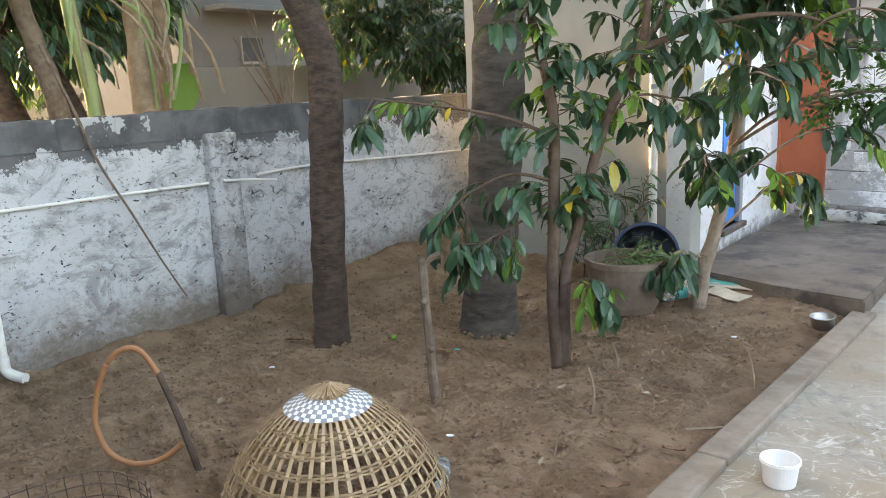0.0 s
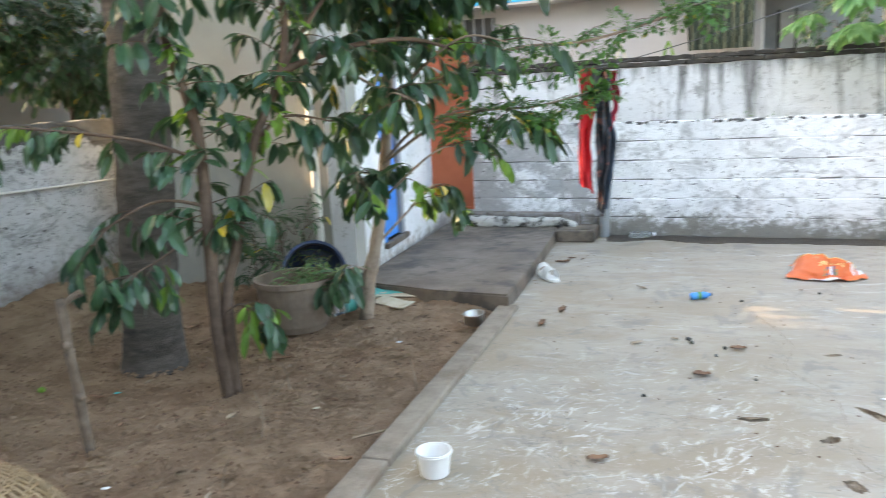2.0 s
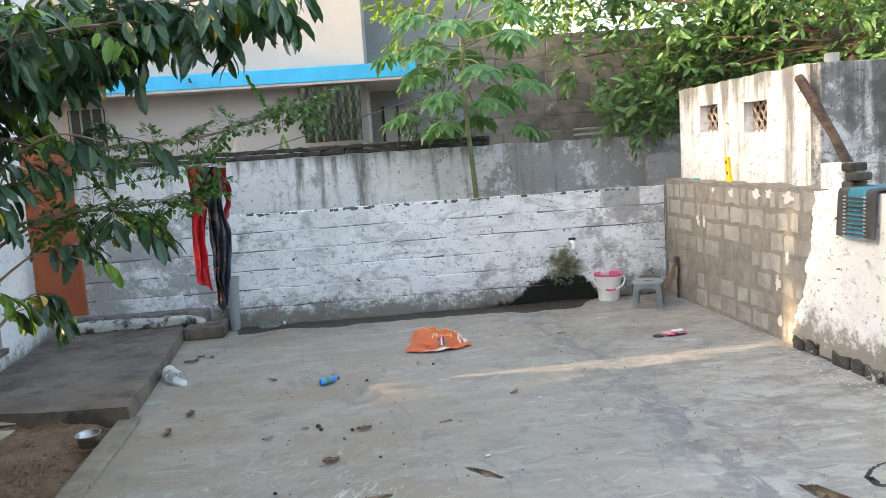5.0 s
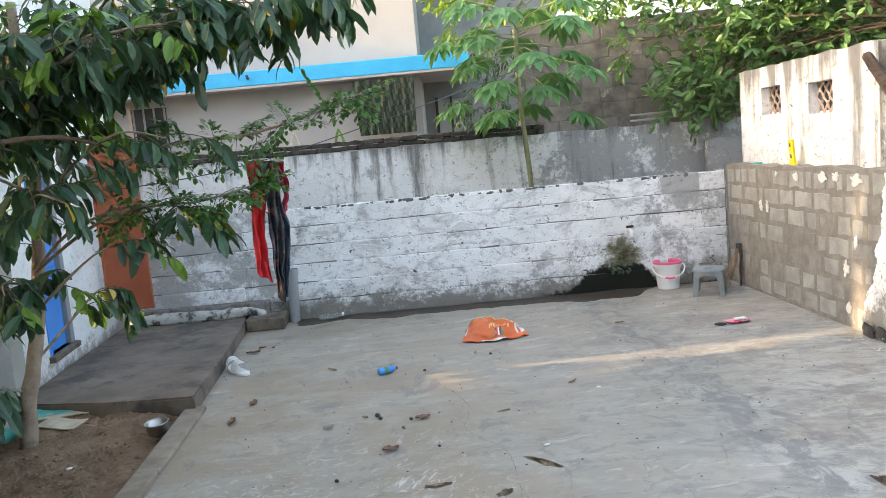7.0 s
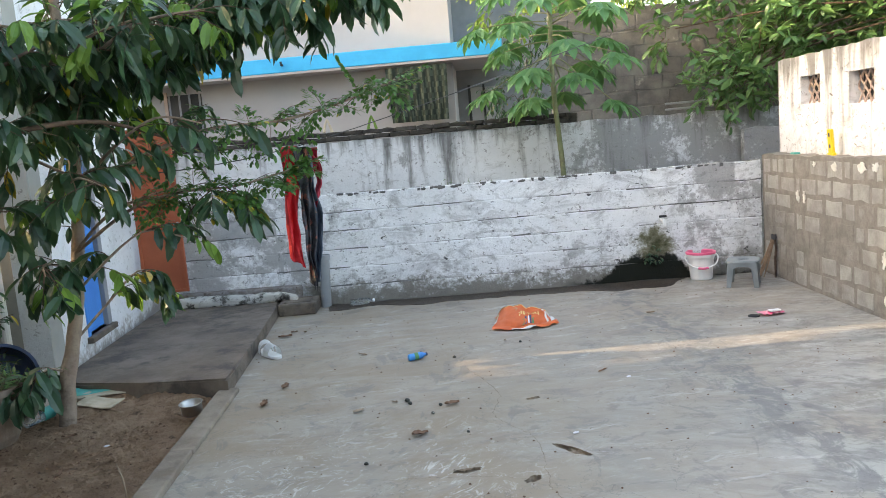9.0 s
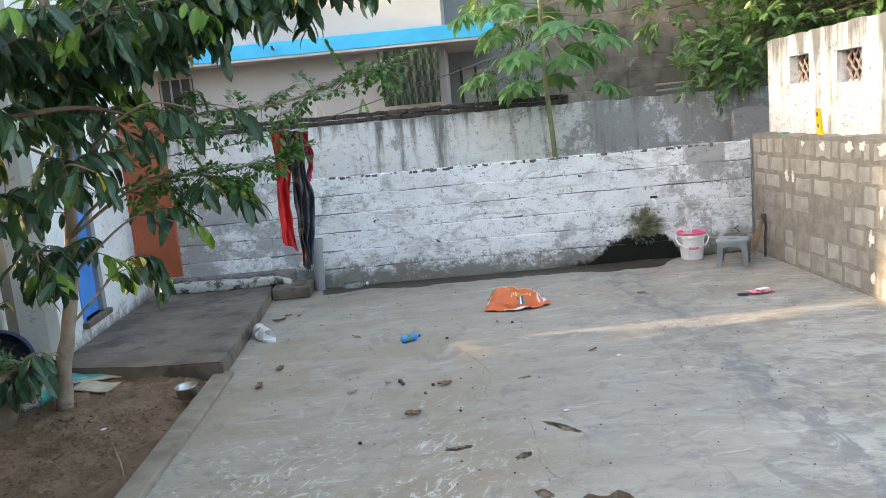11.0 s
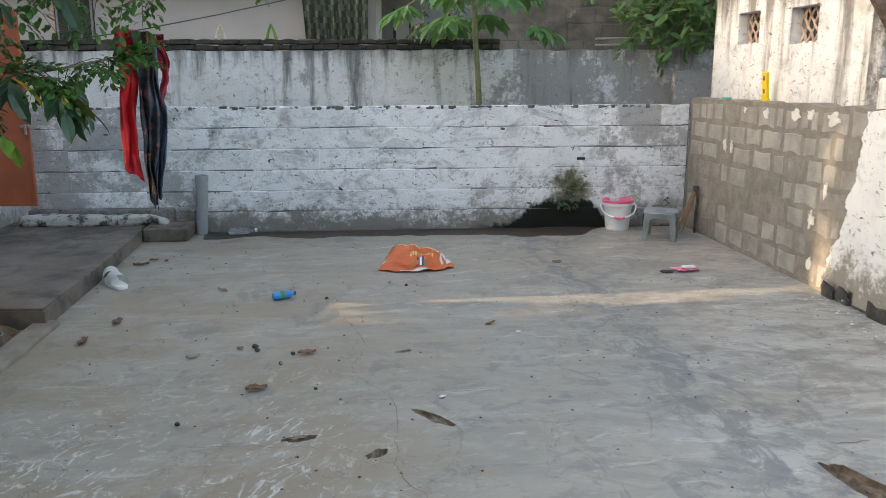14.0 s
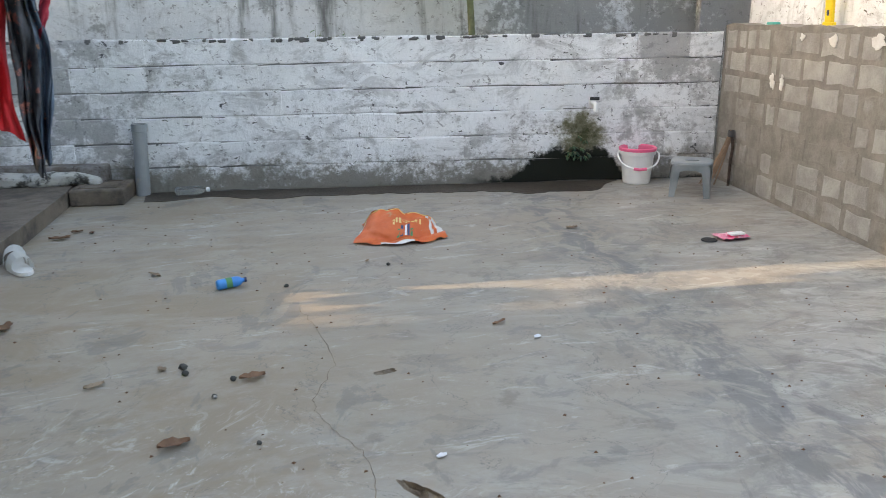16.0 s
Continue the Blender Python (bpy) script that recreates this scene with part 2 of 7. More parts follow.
    for sc, tn, off, lo in ((15.0, 60, (2, 2, 2), 0.585), (20.0, 35, (6, 1, 4), 0.595), (13.0, 84, (1, 7, 3), 0.60)):
        stroke = ramp(nt, noise_tex(nt, sc, 6, 0.62, (0.30, 1.3, 1), 1.2, off, tn), lo, lo + 0.05)
        base = mix(nt, calc(nt, "MULTIPLY", calc(nt, "MULTIPLY", stroke, gaps), calc(nt, "ADD", calc(nt, "MULTIPLY", near, 0.62), 0.04)), base, (0.62, 0.625, 0.61))
    sp = noise_tex(nt, 11, 8, 0.8, (1, 1, 1), 1.2, (2, 2, 2))
    base = mix(nt, calc(nt, "MULTIPLY", ramp(nt, sp, 0.565, 0.61), calc(nt, "ADD", calc(nt, "MULTIPLY", near, 0.45), 0.05)), base, (0.66, 0.66, 0.65))
    # faint hair cracks
    hair = noise_tex(nt, 1.1, 8, 0.62, (1, 1, 1), 0.6, (6, 9, 0))
    base = mix(nt, calc(nt, "MULTIPLY", band(nt, hair, 0.5, 0.0006, 0.0028), 0.55), base, (0.12, 0.115, 0.11))
    # darker worn run along the side wall
    run = band(nt, calc(nt, "SUBTRACT", x, calc(nt, "MULTIPLY", y, 0.12)), 3.5, 0.06, 0.45)
    rn = noise_tex(nt, 4.2, 8, 0.7, (1.5, 0.9, 1), 0.9, (21, 4, 0))
    base = mix(nt, calc(nt, "MULTIPLY", calc(nt, "MULTIPLY", run, ramp(nt, rn, 0.47, 0.58)), 0.7), base, (0.135, 0.14, 0.148))
    # damp dark blotches with crisp rims
    damp = noise_tex(nt, 1.9, 9, 0.66, (1.3, 0.8, 1), 0.9, (15, 2, 0))
    base = mix(nt, calc(nt, "MULTIPLY", ramp(nt, damp, 0.585, 0.615), 0.45), base, (0.15, 0.15, 0.145))
    # grit
    base = mix(nt, ramp(nt, noise_tex(nt, 70, 2, 0.5), 0.75, 0.79), base, (0.14, 0.11, 0.09))
    nt.links.new(base, p.inputs["Base Color"])
    rr = nt.nodes.new("ShaderNodeMapRange")
    rr.inputs["To Min"].default_value, rr.inputs["To Max"].default_value = 0.30, 0.72
    nt.links.new(sw, rr.inputs["Value"])
    nt.links.new(rr.outputs[0], p.inputs["Roughness"])
    bump(nt, p, calc(nt, "ADD", dark, calc(nt, "MULTIPLY", noise_tex(nt, 60, 4, 0.7), 0.4)), 0.3, 0.008)
    return m


def smeared_block():
    m, nt, p = nodes_of("grey_block")
    pale = mix(nt, ramp(nt, noise_tex(nt, 5, 6, 0.65), 0.3, 0.7), (0.26, 0.25, 0.236), (0.39, 0.38, 0.365))
    lime = mix(nt, ramp(nt, noise_tex(nt, 8, 6, 0.7), 0.3, 0.7), (0.175, 0.163, 0.148), (0.26, 0.243, 0.222))
    hid = calc(nt, "ADD", calc(nt, "MULTIPLY", rnd(nt), 0.75), noise_tex(nt, 4.5, 7, 0.72, offset=(3, 7, 1)))
    c = mix(nt, ramp(nt, hid, 0.78, 1.16), pale, lime)
    nt.links.new(c, p.inputs["Base Color"])
    p.inputs["Roughness"].default_value = 0.95
    bump(nt, p, noise_tex(nt, 50, 6, 0.7), 0.9, 0.01)
    return m


MAT = dict(
    floor=floor_mat(),
    sand=M("sand", (0.265, 0.166, 0.108), (0.425, 0.288, 0.196), 4.0, 0.95, 1.0, 20, dirt=(0.115, 0.073, 0.048), dscale=15, dlo=0.55, dhi=0.70, spec=0.2, bdist=0.08),
    kerb=M("kerb_cement", (0.185, 0.145, 0.112), (0.30, 0.248, 0.198), 5, 0.85, 0.5, 40, dirt=(0.20, 0.14, 0.10), dlo=0.52),
    slab=M("dusty_slab", (0.11, 0.084, 0.065), (0.205, 0.165, 0.132), 2.4, 0.75, 0.6, 30, dirt=(0.07, 0.057, 0.048), dscale=2.2, dlo=0.47, dhi=0.62),
    pit=M("broken_pit", (0.15, 0.11, 0.08), (0.30, 0.24, 0.18), 16, 0.95, 1.0, 45, dirt=(0.06, 0.045, 0.03)),
    wet=M("wet_silt", (0.04, 0.03, 0.023), (0.075, 0.058, 0.045), 5, 0.45, 0.5, 40),
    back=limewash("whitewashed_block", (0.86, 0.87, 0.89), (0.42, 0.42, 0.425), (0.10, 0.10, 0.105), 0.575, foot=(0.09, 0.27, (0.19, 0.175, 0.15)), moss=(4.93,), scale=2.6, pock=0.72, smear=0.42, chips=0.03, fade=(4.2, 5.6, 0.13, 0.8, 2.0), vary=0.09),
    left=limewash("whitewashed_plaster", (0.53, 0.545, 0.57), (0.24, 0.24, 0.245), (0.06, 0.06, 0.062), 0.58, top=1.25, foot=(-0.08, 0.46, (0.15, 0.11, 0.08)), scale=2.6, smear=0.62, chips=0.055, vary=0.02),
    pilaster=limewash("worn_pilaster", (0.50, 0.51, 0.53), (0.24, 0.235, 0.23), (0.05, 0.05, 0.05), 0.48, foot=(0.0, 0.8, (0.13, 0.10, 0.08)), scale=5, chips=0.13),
    second=limewash("stained_plaster", (0.76, 0.775, 0.80), (0.36, 0.36, 0.365), (0.11, 0.108, 0.105), 0.575, streak=(1.36, 1.96), fade=(3.6, 5.4, 0.16, -5, -4), pock=0.74, smear=0.25),
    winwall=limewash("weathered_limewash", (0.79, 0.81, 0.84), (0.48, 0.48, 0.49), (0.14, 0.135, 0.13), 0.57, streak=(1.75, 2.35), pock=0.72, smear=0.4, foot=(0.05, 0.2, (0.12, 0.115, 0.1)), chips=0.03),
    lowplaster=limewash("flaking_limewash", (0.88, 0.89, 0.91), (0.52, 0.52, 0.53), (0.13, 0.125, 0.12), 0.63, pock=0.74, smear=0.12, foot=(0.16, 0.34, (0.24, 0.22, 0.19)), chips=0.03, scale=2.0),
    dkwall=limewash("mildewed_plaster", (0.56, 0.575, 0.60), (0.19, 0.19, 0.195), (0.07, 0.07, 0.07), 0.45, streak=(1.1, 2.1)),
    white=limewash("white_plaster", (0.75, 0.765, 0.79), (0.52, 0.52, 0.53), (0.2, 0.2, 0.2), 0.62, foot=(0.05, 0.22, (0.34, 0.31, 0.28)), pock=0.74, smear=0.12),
    palestem=M("pale_bark", (0.24, 0.18, 0.14), (0.36, 0.28, 0.22), 9, 0.9, 0.7, 40, dirt=(0.14, 0.10, 0.08), dscale=6),
    joint=M("dark_joint", (0.09, 0.088, 0.086), (0.26, 0.26, 0.26), 7, 0.95, 0.8, 40),
    mortar=M("grey_mortar", (0.175, 0.163, 0.148), (0.26, 0.243, 0.222), 8, 0.95, 0.8, 40),
    block=smeared_block(),
    patch=M("lime_patch", (0.72, 0.71, 0.69), (0.6, 0.59, 0.56), 12, 0.9, 0.5, 60),
    dkblock=M("dark_block", (0.07, 0.072, 0.075), (0.155, 0.156, 0.158), 4, 0.95, 0.8, 30, dirt=(0.26, 0.26, 0.255), dscale=3, dlo=0.60, dhi=0.68, vary=0.4),
    dkmortar=M("dark_mortar", (0.09, 0.09, 0.09), (0.14, 0.14, 0.14), 5, 0.95, 0.5, 30),
    brick=M("sooty_brick", (0.03, 0.028, 0.026), (0.075, 0.068, 0.06), 9, 0.95, 0.8, 40, dirt=(0.22, 0.21, 0.2), dscale=3, dlo=0.66, dhi=0.72, vary=0.5),
    stone=M("foot_stone", (0.03, 0.03, 0.028), (0.085, 0.082, 0.075), 8, 0.9, 0.8, 40, dirt=(0.45, 0.44, 0.42), dscale=7, dlo=0.58, dhi=0.66, vary=0.4),
    whitestone=M("limewashed_stone", (0.42, 0.41, 0.385), (0.56, 0.55, 0.52), 5, 0.9, 0.8, 30, dirt=(0.075, 0.07, 0.06), dscale=9, dlo=0.47, dhi=0.6),
    beige=M("beige_plaster", (0.29, 0.288, 0.268), (0.35, 0.347, 0.325), 1.5, 0.9, 0.2, 30, dirt=(0.36, 0.34, 0.30), dscale=1.2, dlo=0.55),
    farwall=M("tan_plaster", (0.175, 0.168, 0.156), (0.215, 0.206, 0.19), 1.0, 0.9, 0.2, 20),
    fargrey=M("grey_plaster", (0.085, 0.084, 0.08), (0.11, 0.108, 0.102), 1.0, 0.9, 0.2, 20),
    bldg=M("white_paint", (0.34, 0.332, 0.336), (0.39, 0.381, 0.385), 0.7, 0.8, 0.1, 20),
    bandblue=M("bright_blue_paint", (0.0, 0.34, 0.66), (0.004, 0.41, 0.74), 3, 0.55, 0.1, 20),
    doorblue=M("blue_door_paint", (0.02, 0.20, 0.62), (0.03, 0.26, 0.72), 3, 0.45, 0.1, 30, dirt=(0.03, 0.12, 0.32), dlo=0.6),
    rust=M("rust_red_paint", (0.34, 0.078, 0.030), (0.42, 0.105, 0.045), 3, 0.6, 0.3, 40, dirt=(0.55, 0.5, 0.46), dscale=13, dlo=0.68, dhi=0.71),
    dark=M("dark_opening", (0.02, 0.02, 0.022), (0.035, 0.035, 0.035), 3, 0.7, 0),
    greypaint=M("grey_paint", (0.2, 0.21, 0.23), (0.26, 0.27, 0.29), 3, 0.6, 0.1),
    bark=M("brown_bark", (0.055, 0.035, 0.026), (0.12, 0.083, 0.064), 11, 0.95, 1.0, 24, stretch=(1, 1, 2.2), dirt=(0.035, 0.025, 0.02), dscale=8, bdist=0.03),
    palm=M("palm_bark", (0.055, 0.045, 0.039), (0.12, 0.102, 0.09), 7, 0.95, 1.0, 26, stretch=(1, 1, 3.5), dirt=(0.035, 0.032, 0.03), dscale=3),
    twig=M("twig_bark", (0.075, 0.047, 0.034), (0.135, 0.09, 0.066), 14, 0.9, 0.8, 50),
    dead=M("grey_dead_wood", (0.115, 0.078, 0.055), (0.21, 0.155, 0.115), 12, 0.95, 0.8, 50, dirt=(0.08, 0.06, 0.05), dscale=8),
    leaf=leaf_mat("dark_leaf", (0.014, 0.048, 0.030), (0.040, 0.105, 0.048), 0.34, 0.16, (0.42, 0.30, 0.02)),
    young=leaf_mat("young_leaf", (0.09, 0.21, 0.03), (0.16, 0.30, 0.045), 0.45, 0.35),
    mango=leaf_mat("tree_leaf", (0.048, 0.13, 0.050), (0.12, 0.24, 0.085), 0.4, 0.3),
    # sunlight on distant trees put into a lighter, yellower leaf colour
    sunny=leaf_mat("sunlit_leaf", (0.08, 0.17, 0.025), (0.20, 0.29, 0.04), 0.5, 0.35),
    papaya=leaf_mat("papaya_leaf", (0.07, 0.20, 0.075), (0.14, 0.30, 0.12), 0.5, 0.35),
    feather=leaf_mat("feathery_leaf", (0.035, 0.12, 0.035), (0.09, 0.23, 0.05), 0.45, 0.3, (0.42, 0.34, 0.03)),
    papstem=M("papaya_stem", (0.13, 0.15, 0.075), (0.22, 0.235, 0.125), 9, 0.7, 0.5, 30, dirt=(0.13, 0.11, 0.07), dscale=6),
    banana=M("banana_stem", (0.15, 0.23, 0.08), (0.27, 0.33, 0.14), 4, 0.55, 0.2, 20, stretch=(1, 1, 0.2), dirt=(0.17, 0.12, 0.07), dscale=3),
    dry=M("dry_leaf", (0.20, 0.135, 0.09), (0.34, 0.255, 0.18), 9, 0.9, 0.4, 40),
    drydark=M("brown_dry_leaf", (0.12, 0.06, 0.035), (0.22, 0.12, 0.07), 9, 0.8, 0.4, 40, vary=0.6),
    cane=M("split_cane", (0.29, 0.19, 0.105), (0.44, 0.31, 0.19), 12, 0.6, 0.3, 60, dirt=(0.30, 0.19, 0.09), dscale=9, vary=0.3),
    capwhite=M("white_strap", (0.66, 0.68, 0.72), (0.74, 0.75, 0.78), 9, 0.5, 0.1),
    capgrey=M("grey_strap", (0.17, 0.19, 0.21), (0.25, 0.27, 0.29), 9, 0.5, 0.1),
    hose=M("orange_brown_hose", (0.30, 0.125, 0.055), (0.42, 0.19, 0.09), 6, 0.5, 0.2, 40),
    wire=M("rusty_wire", (0.06, 0.035, 0.025), (0.12, 0.075, 0.055), 12, 0.8, 0),
    pvc=M("white_pvc", (0.62, 0.62, 0.60), (0.70, 0.70, 0.68), 5, 0.5, 0.1, dirt=(0.4, 0.37, 0.32), dscale=4, dlo=0.58),
    greypvc=M("grey_pvc", (0.24, 0.26, 0.275), (0.29, 0.31, 0.325), 5, 0.5, 0.1, dirt=(0.35, 0.33, 0.3), dscale=5, dlo=0.62),
    whiteplastic=M("white_plastic", (0.76, 0.76, 0.75), (0.82, 0.82, 0.81), 5, 0.4, 0.0, dirt=(0.6, 0.57, 0.52), dscale=6, dlo=0.62),
    pink=M("pink_plastic", (0.80, 0.10, 0.22), (0.85, 0.16, 0.30), 5, 0.4, 0.0),
    pinkcloth=M("pink_cloth", (0.75, 0.06, 0.2), (0.82, 0.5, 0.55), 16, 0.9, 0.3),
    stool=M("grey_plastic", (0.17, 0.20, 0.215), (0.25, 0.275, 0.29), 5, 0.45, 0.0, dirt=(0.4, 0.4, 0.4), dscale=8, dlo=0.62),
    blueplastic=M("blue_plastic", (0.02, 0.22, 0.62), (0.03, 0.3, 0.7), 5, 0.35, 0.0),
    drum=M("navy_plastic", (0.02, 0.045, 0.12), (0.035, 0.07, 0.17), 5, 0.45, 0.1),
    darkblue=M("dark_cap", (0.02, 0.04, 0.10), (0.03, 0.05, 0.13), 5, 0.4, 0.0),
    steel=M("steel", (0.32, 0.315, 0.30), (0.42, 0.41, 0.395), 5, 0.38, 0.0, metal=1.0),
    red=M("red_cloth", (0.62, 0.018, 0.03), (0.75, 0.04, 0.055), 6, 0.85, 0.3, 60),
    print_=M("printed_cloth", (0.015, 0.015, 0.02), (0.075, 0.08, 0.10), 12, 0.85, 0.3, 60, dirt=(0.34, 0.12, 0.10), dscale=9, dlo=0.54, dhi=0.60),
    cloth_blue=M("blue_cloth", (0.02, 0.035, 0.06), (0.13, 0.18, 0.25), 9, 0.85, 0.3, 60, dirt=(0.50, 0.22, 0.10), dscale=10, dlo=0.60, dhi=0.64),
    crimson=M("crimson_cloth", (0.28, 0.012, 0.03), (0.40, 0.03, 0.06), 8, 0.85, 0.3, 60),
    orange=M("orange_bag", (0.58, 0.095, 0.018), (0.70, 0.145, 0.035), 6, 0.45, 0.2, 30, dirt=(0.5, 0.25, 0.12), dscale=9, dlo=0.6),
    bagprint=M("tan_print", (0.72, 0.50, 0.16), (0.8, 0.6, 0.28), 6, 0.5, 0.0),
    green=M("green_print", (0.05, 0.2, 0.08), (0.08, 0.27, 0.1), 6, 0.5, 0.0),
    matgrey=M("charcoal_mat", (0.045, 0.045, 0.05), (0.085, 0.085, 0.09), 9, 0.95, 0.6, 90),
    matteal=M("teal_mat", (0.02, 0.16, 0.24), (0.03, 0.23, 0.32), 9, 0.95, 0.6, 90),
    yellow=M("yellow_plastic", (0.75, 0.52, 0.02), (0.82, 0.6, 0.03), 6, 0.45, 0.0),
    paper=M("old_cardboard", (0.42, 0.36, 0.27), (0.56, 0.50, 0.40), 6, 0.9, 0.2, 40, dirt=(0.3, 0.25, 0.18), dscale=5),
    teal=M("teal_print", (0.02, 0.30, 0.30), (0.06, 0.42, 0.36), 9, 0.5, 0.0),
    clay=M("clay_pot", (0.13, 0.095, 0.072), (0.215, 0.165, 0.13), 5, 0.9, 0.5, 40, dirt=(0.13, 0.10, 0.08), dscale=4),
    lattice=M("pinkish_cement", (0.42, 0.31, 0.26), (0.52, 0.41, 0.35), 9, 0.9, 0.3, 40),
    tileroof=M("clay_tile", (0.20, 0.065, 0.045), (0.30, 0.11, 0.08), 9, 0.9, 0.4, 40, vary=0.4),
    curtain=M("green_print_curtain", (0.016, 0.024, 0.016), (0.034, 0.046, 0.03), 8, 0.9, 0.2, 40),
    curtlight=M("pale_print", (0.055, 0.07, 0.05), (0.09, 0.105, 0.075), 8, 0.9, 0),
    cable=M("grey_cable", (0.05, 0.05, 0.055), (0.09, 0.09, 0.1), 5, 0.7, 0),
    straw=M("broom_straw", (0.20, 0.125, 0.085), (0.32, 0.22, 0.15), 9, 0.9, 0.3, 50),
    soil=M("dark_soil", (0.075, 0.05, 0.035), (0.13, 0.09, 0.065), 9, 0.95, 0.8, 40),
    ground=M("far_ground", (0.20, 0.155, 0.115), (0.28, 0.23, 0.18), 0.8, 0.95, 0.3, 10),
    clear=glassy("clear_plastic", (0.85, 0.9, 0.9)),
    black=M("black_rubber", (0.012, 0.012, 0.014), (0.025, 0.025, 0.027), 9, 0.6, 0.3, 30),
)


# ---------------------------------------------------------------- builders
def mesh_of(name, verts, faces, mats, idx=None, smooth=False):
    me = bpy.data.meshes.new(name)
    me.from_pydata([tuple(v) for v in verts], [], faces)
    for m in mats if isinstance(mats, (list, tuple)) else [mats]:
        me.materials.append(m)
    if idx:
        me.polygons.foreach_set("material_index", idx)
    if smooth:
        me.polygons.foreach_set("use_smooth", [True] * len(me.polygons))
    me.update()
    return me


def from_bm(name, bm, mat, smooth=False):
    me = bpy.data.meshes.new(name)
    bmesh.ops.recalc_face_normals(bm, faces=bm.faces)
    bm.to_mesh(me)
    bm.free()
    me.materials.append(mat)
    if smooth:
        me.polygons.foreach_set("use_smooth", [True] * len(me.polygons))
    return me


def part(name, data, mat, parent, label="", at=None, smooth=False):
    """Links a bmesh or a mesh as one object under a thing (or at top level, with no parent)."""
    me = from_bm(name, data, mat, smooth) if isinstance(data, bmesh.types.BMesh) else data
    ob = new(name, me)
    if at is not None:
        ob.matrix_world = at
    if parent is not None:
        ob.parent = parent
    if label:
        ob["label"] = label
    return ob


def thing(name, label, category, m=None, group="", kind=""):
    ob = new(name)
    ob.empty_display_size = 0.05
    if m is not None:
        ob.matrix_world = m
    return tagged(ob, label, category, group, kind)


def box(x0, x1, y0, y1, z0, z1, bevel=0.0, seg=1, bm=None):
    bm = bm or bmesh.new()
    r = bmesh.ops.create_cube(bm, size=1.0)
    bmesh.ops.scale(bm, vec=(x1 - x0, y1 - y0, z1 - z0), verts=r["verts"])
    bmesh.ops.translate(bm, vec=((x0 + x1) / 2, (y0 + y1) / 2, (z0 + z1) / 2), verts=r["verts"])
    if bevel:
        es = list({e for v in r["verts"] for e in v.link_edges})
        bmesh.ops.bevel(bm, geom=es, offset=bevel, segments=seg, profile=0.5, affect="EDGES")
    return bm


def lathe(profile, n=28, bm=None, cap=False):
    """A turned shape from (radius, height) pairs."""
    bm = bm or bmesh.new()
    rings = [[bm.verts.new((r * math.cos(2 * math.pi * k / n), r * math.sin(2 * math.pi * k / n), z)) for k in range(n)] for r, z in profile]
    for a, b in zip(rings, rings[1:]):
        for k in range(n):
            bm.faces.new((a[k], a[(k + 1) % n], b[(k + 1) % n], b[k]))
    if cap:
        bm.faces.new(rings[0][::-1])
        bm.faces.new(rings[-1])
    return bm


def curve_points(pts, steps):
    """Smooth points through a polyline."""
    pts = [Vector(p) for p in pts]
    if len(pts) == 2:
        return [pts[0].lerp(pts[1], k / steps) for k in range(steps + 1)]
    out = []
    for i in range(len(pts) - 1):
        a, b, c, d = pts[max(i - 1, 0)], pts[i], pts[i + 1], pts[min(i + 2, len(pts) - 1)]
        for k in range(steps):
            t = k / steps
            out.append(0.5 * (2 * b + (c - a) * t + (2 * a - 5 * b + 4 * c - d) * t * t + (3 * b - a - 3 * c + d) * t ** 3))
    return out + [pts[-1]]


def tube(bm, pts, r0, r1=None, sides=8, steps=4, rough=0.0, cap=True):
    """A tapered tube through points."""
    r1 = r0 if r1 is None else r1
    cp = curve_points(pts, steps)
    rings, n = [], len(cp)
    ref = Vector((0.31, 0.17, 0.94))
    for i, p in enumerate(cp):
        d = (cp[min(i + 1, n - 1)] - cp[max(i - 1, 0)]).normalized()
        if abs(d.dot(ref)) > 0.97:
            ref = Vector((0.95, 0.2, 0.1))
        u = d.cross(ref).normalized()
        v = d.cross(u)
        r = r0 + (r1 - r0) * i / (n - 1)
        ring = []
        for k in range(sides):
            a = 2 * math.pi * k / sides
            rr = r * (1 + rough * noise.noise(p * 7 + Vector((math.cos(a), math.sin(a), 0)) * 1.3))
            ring.append(bm.verts.new(p + (u * math.cos(a) + v * math.sin(a)) * rr))
        rings.append(ring)
    for a, b in zip(rings, rings[1:]):
        for k in range(sides):
            bm.faces.new((a[k], a[(k + 1) % sides], b[(k + 1) % sides], b[k]))
    if cap:
        bm.faces.new(rings[0][::-1])
        bm.faces.new(rings[-1])
    return bm


def line_pose(p, q, z=0.0):
    """A pose with x along p to q on the plan and y to the left of it."""
    return pose(p[0], p[1], z, 0, 0, math.degrees(math.atan2(q[1] - p[1], q[0] - p[0])))


def span(p, q):
    return math.hypot(q[0] - p[0], q[1] - p[1])


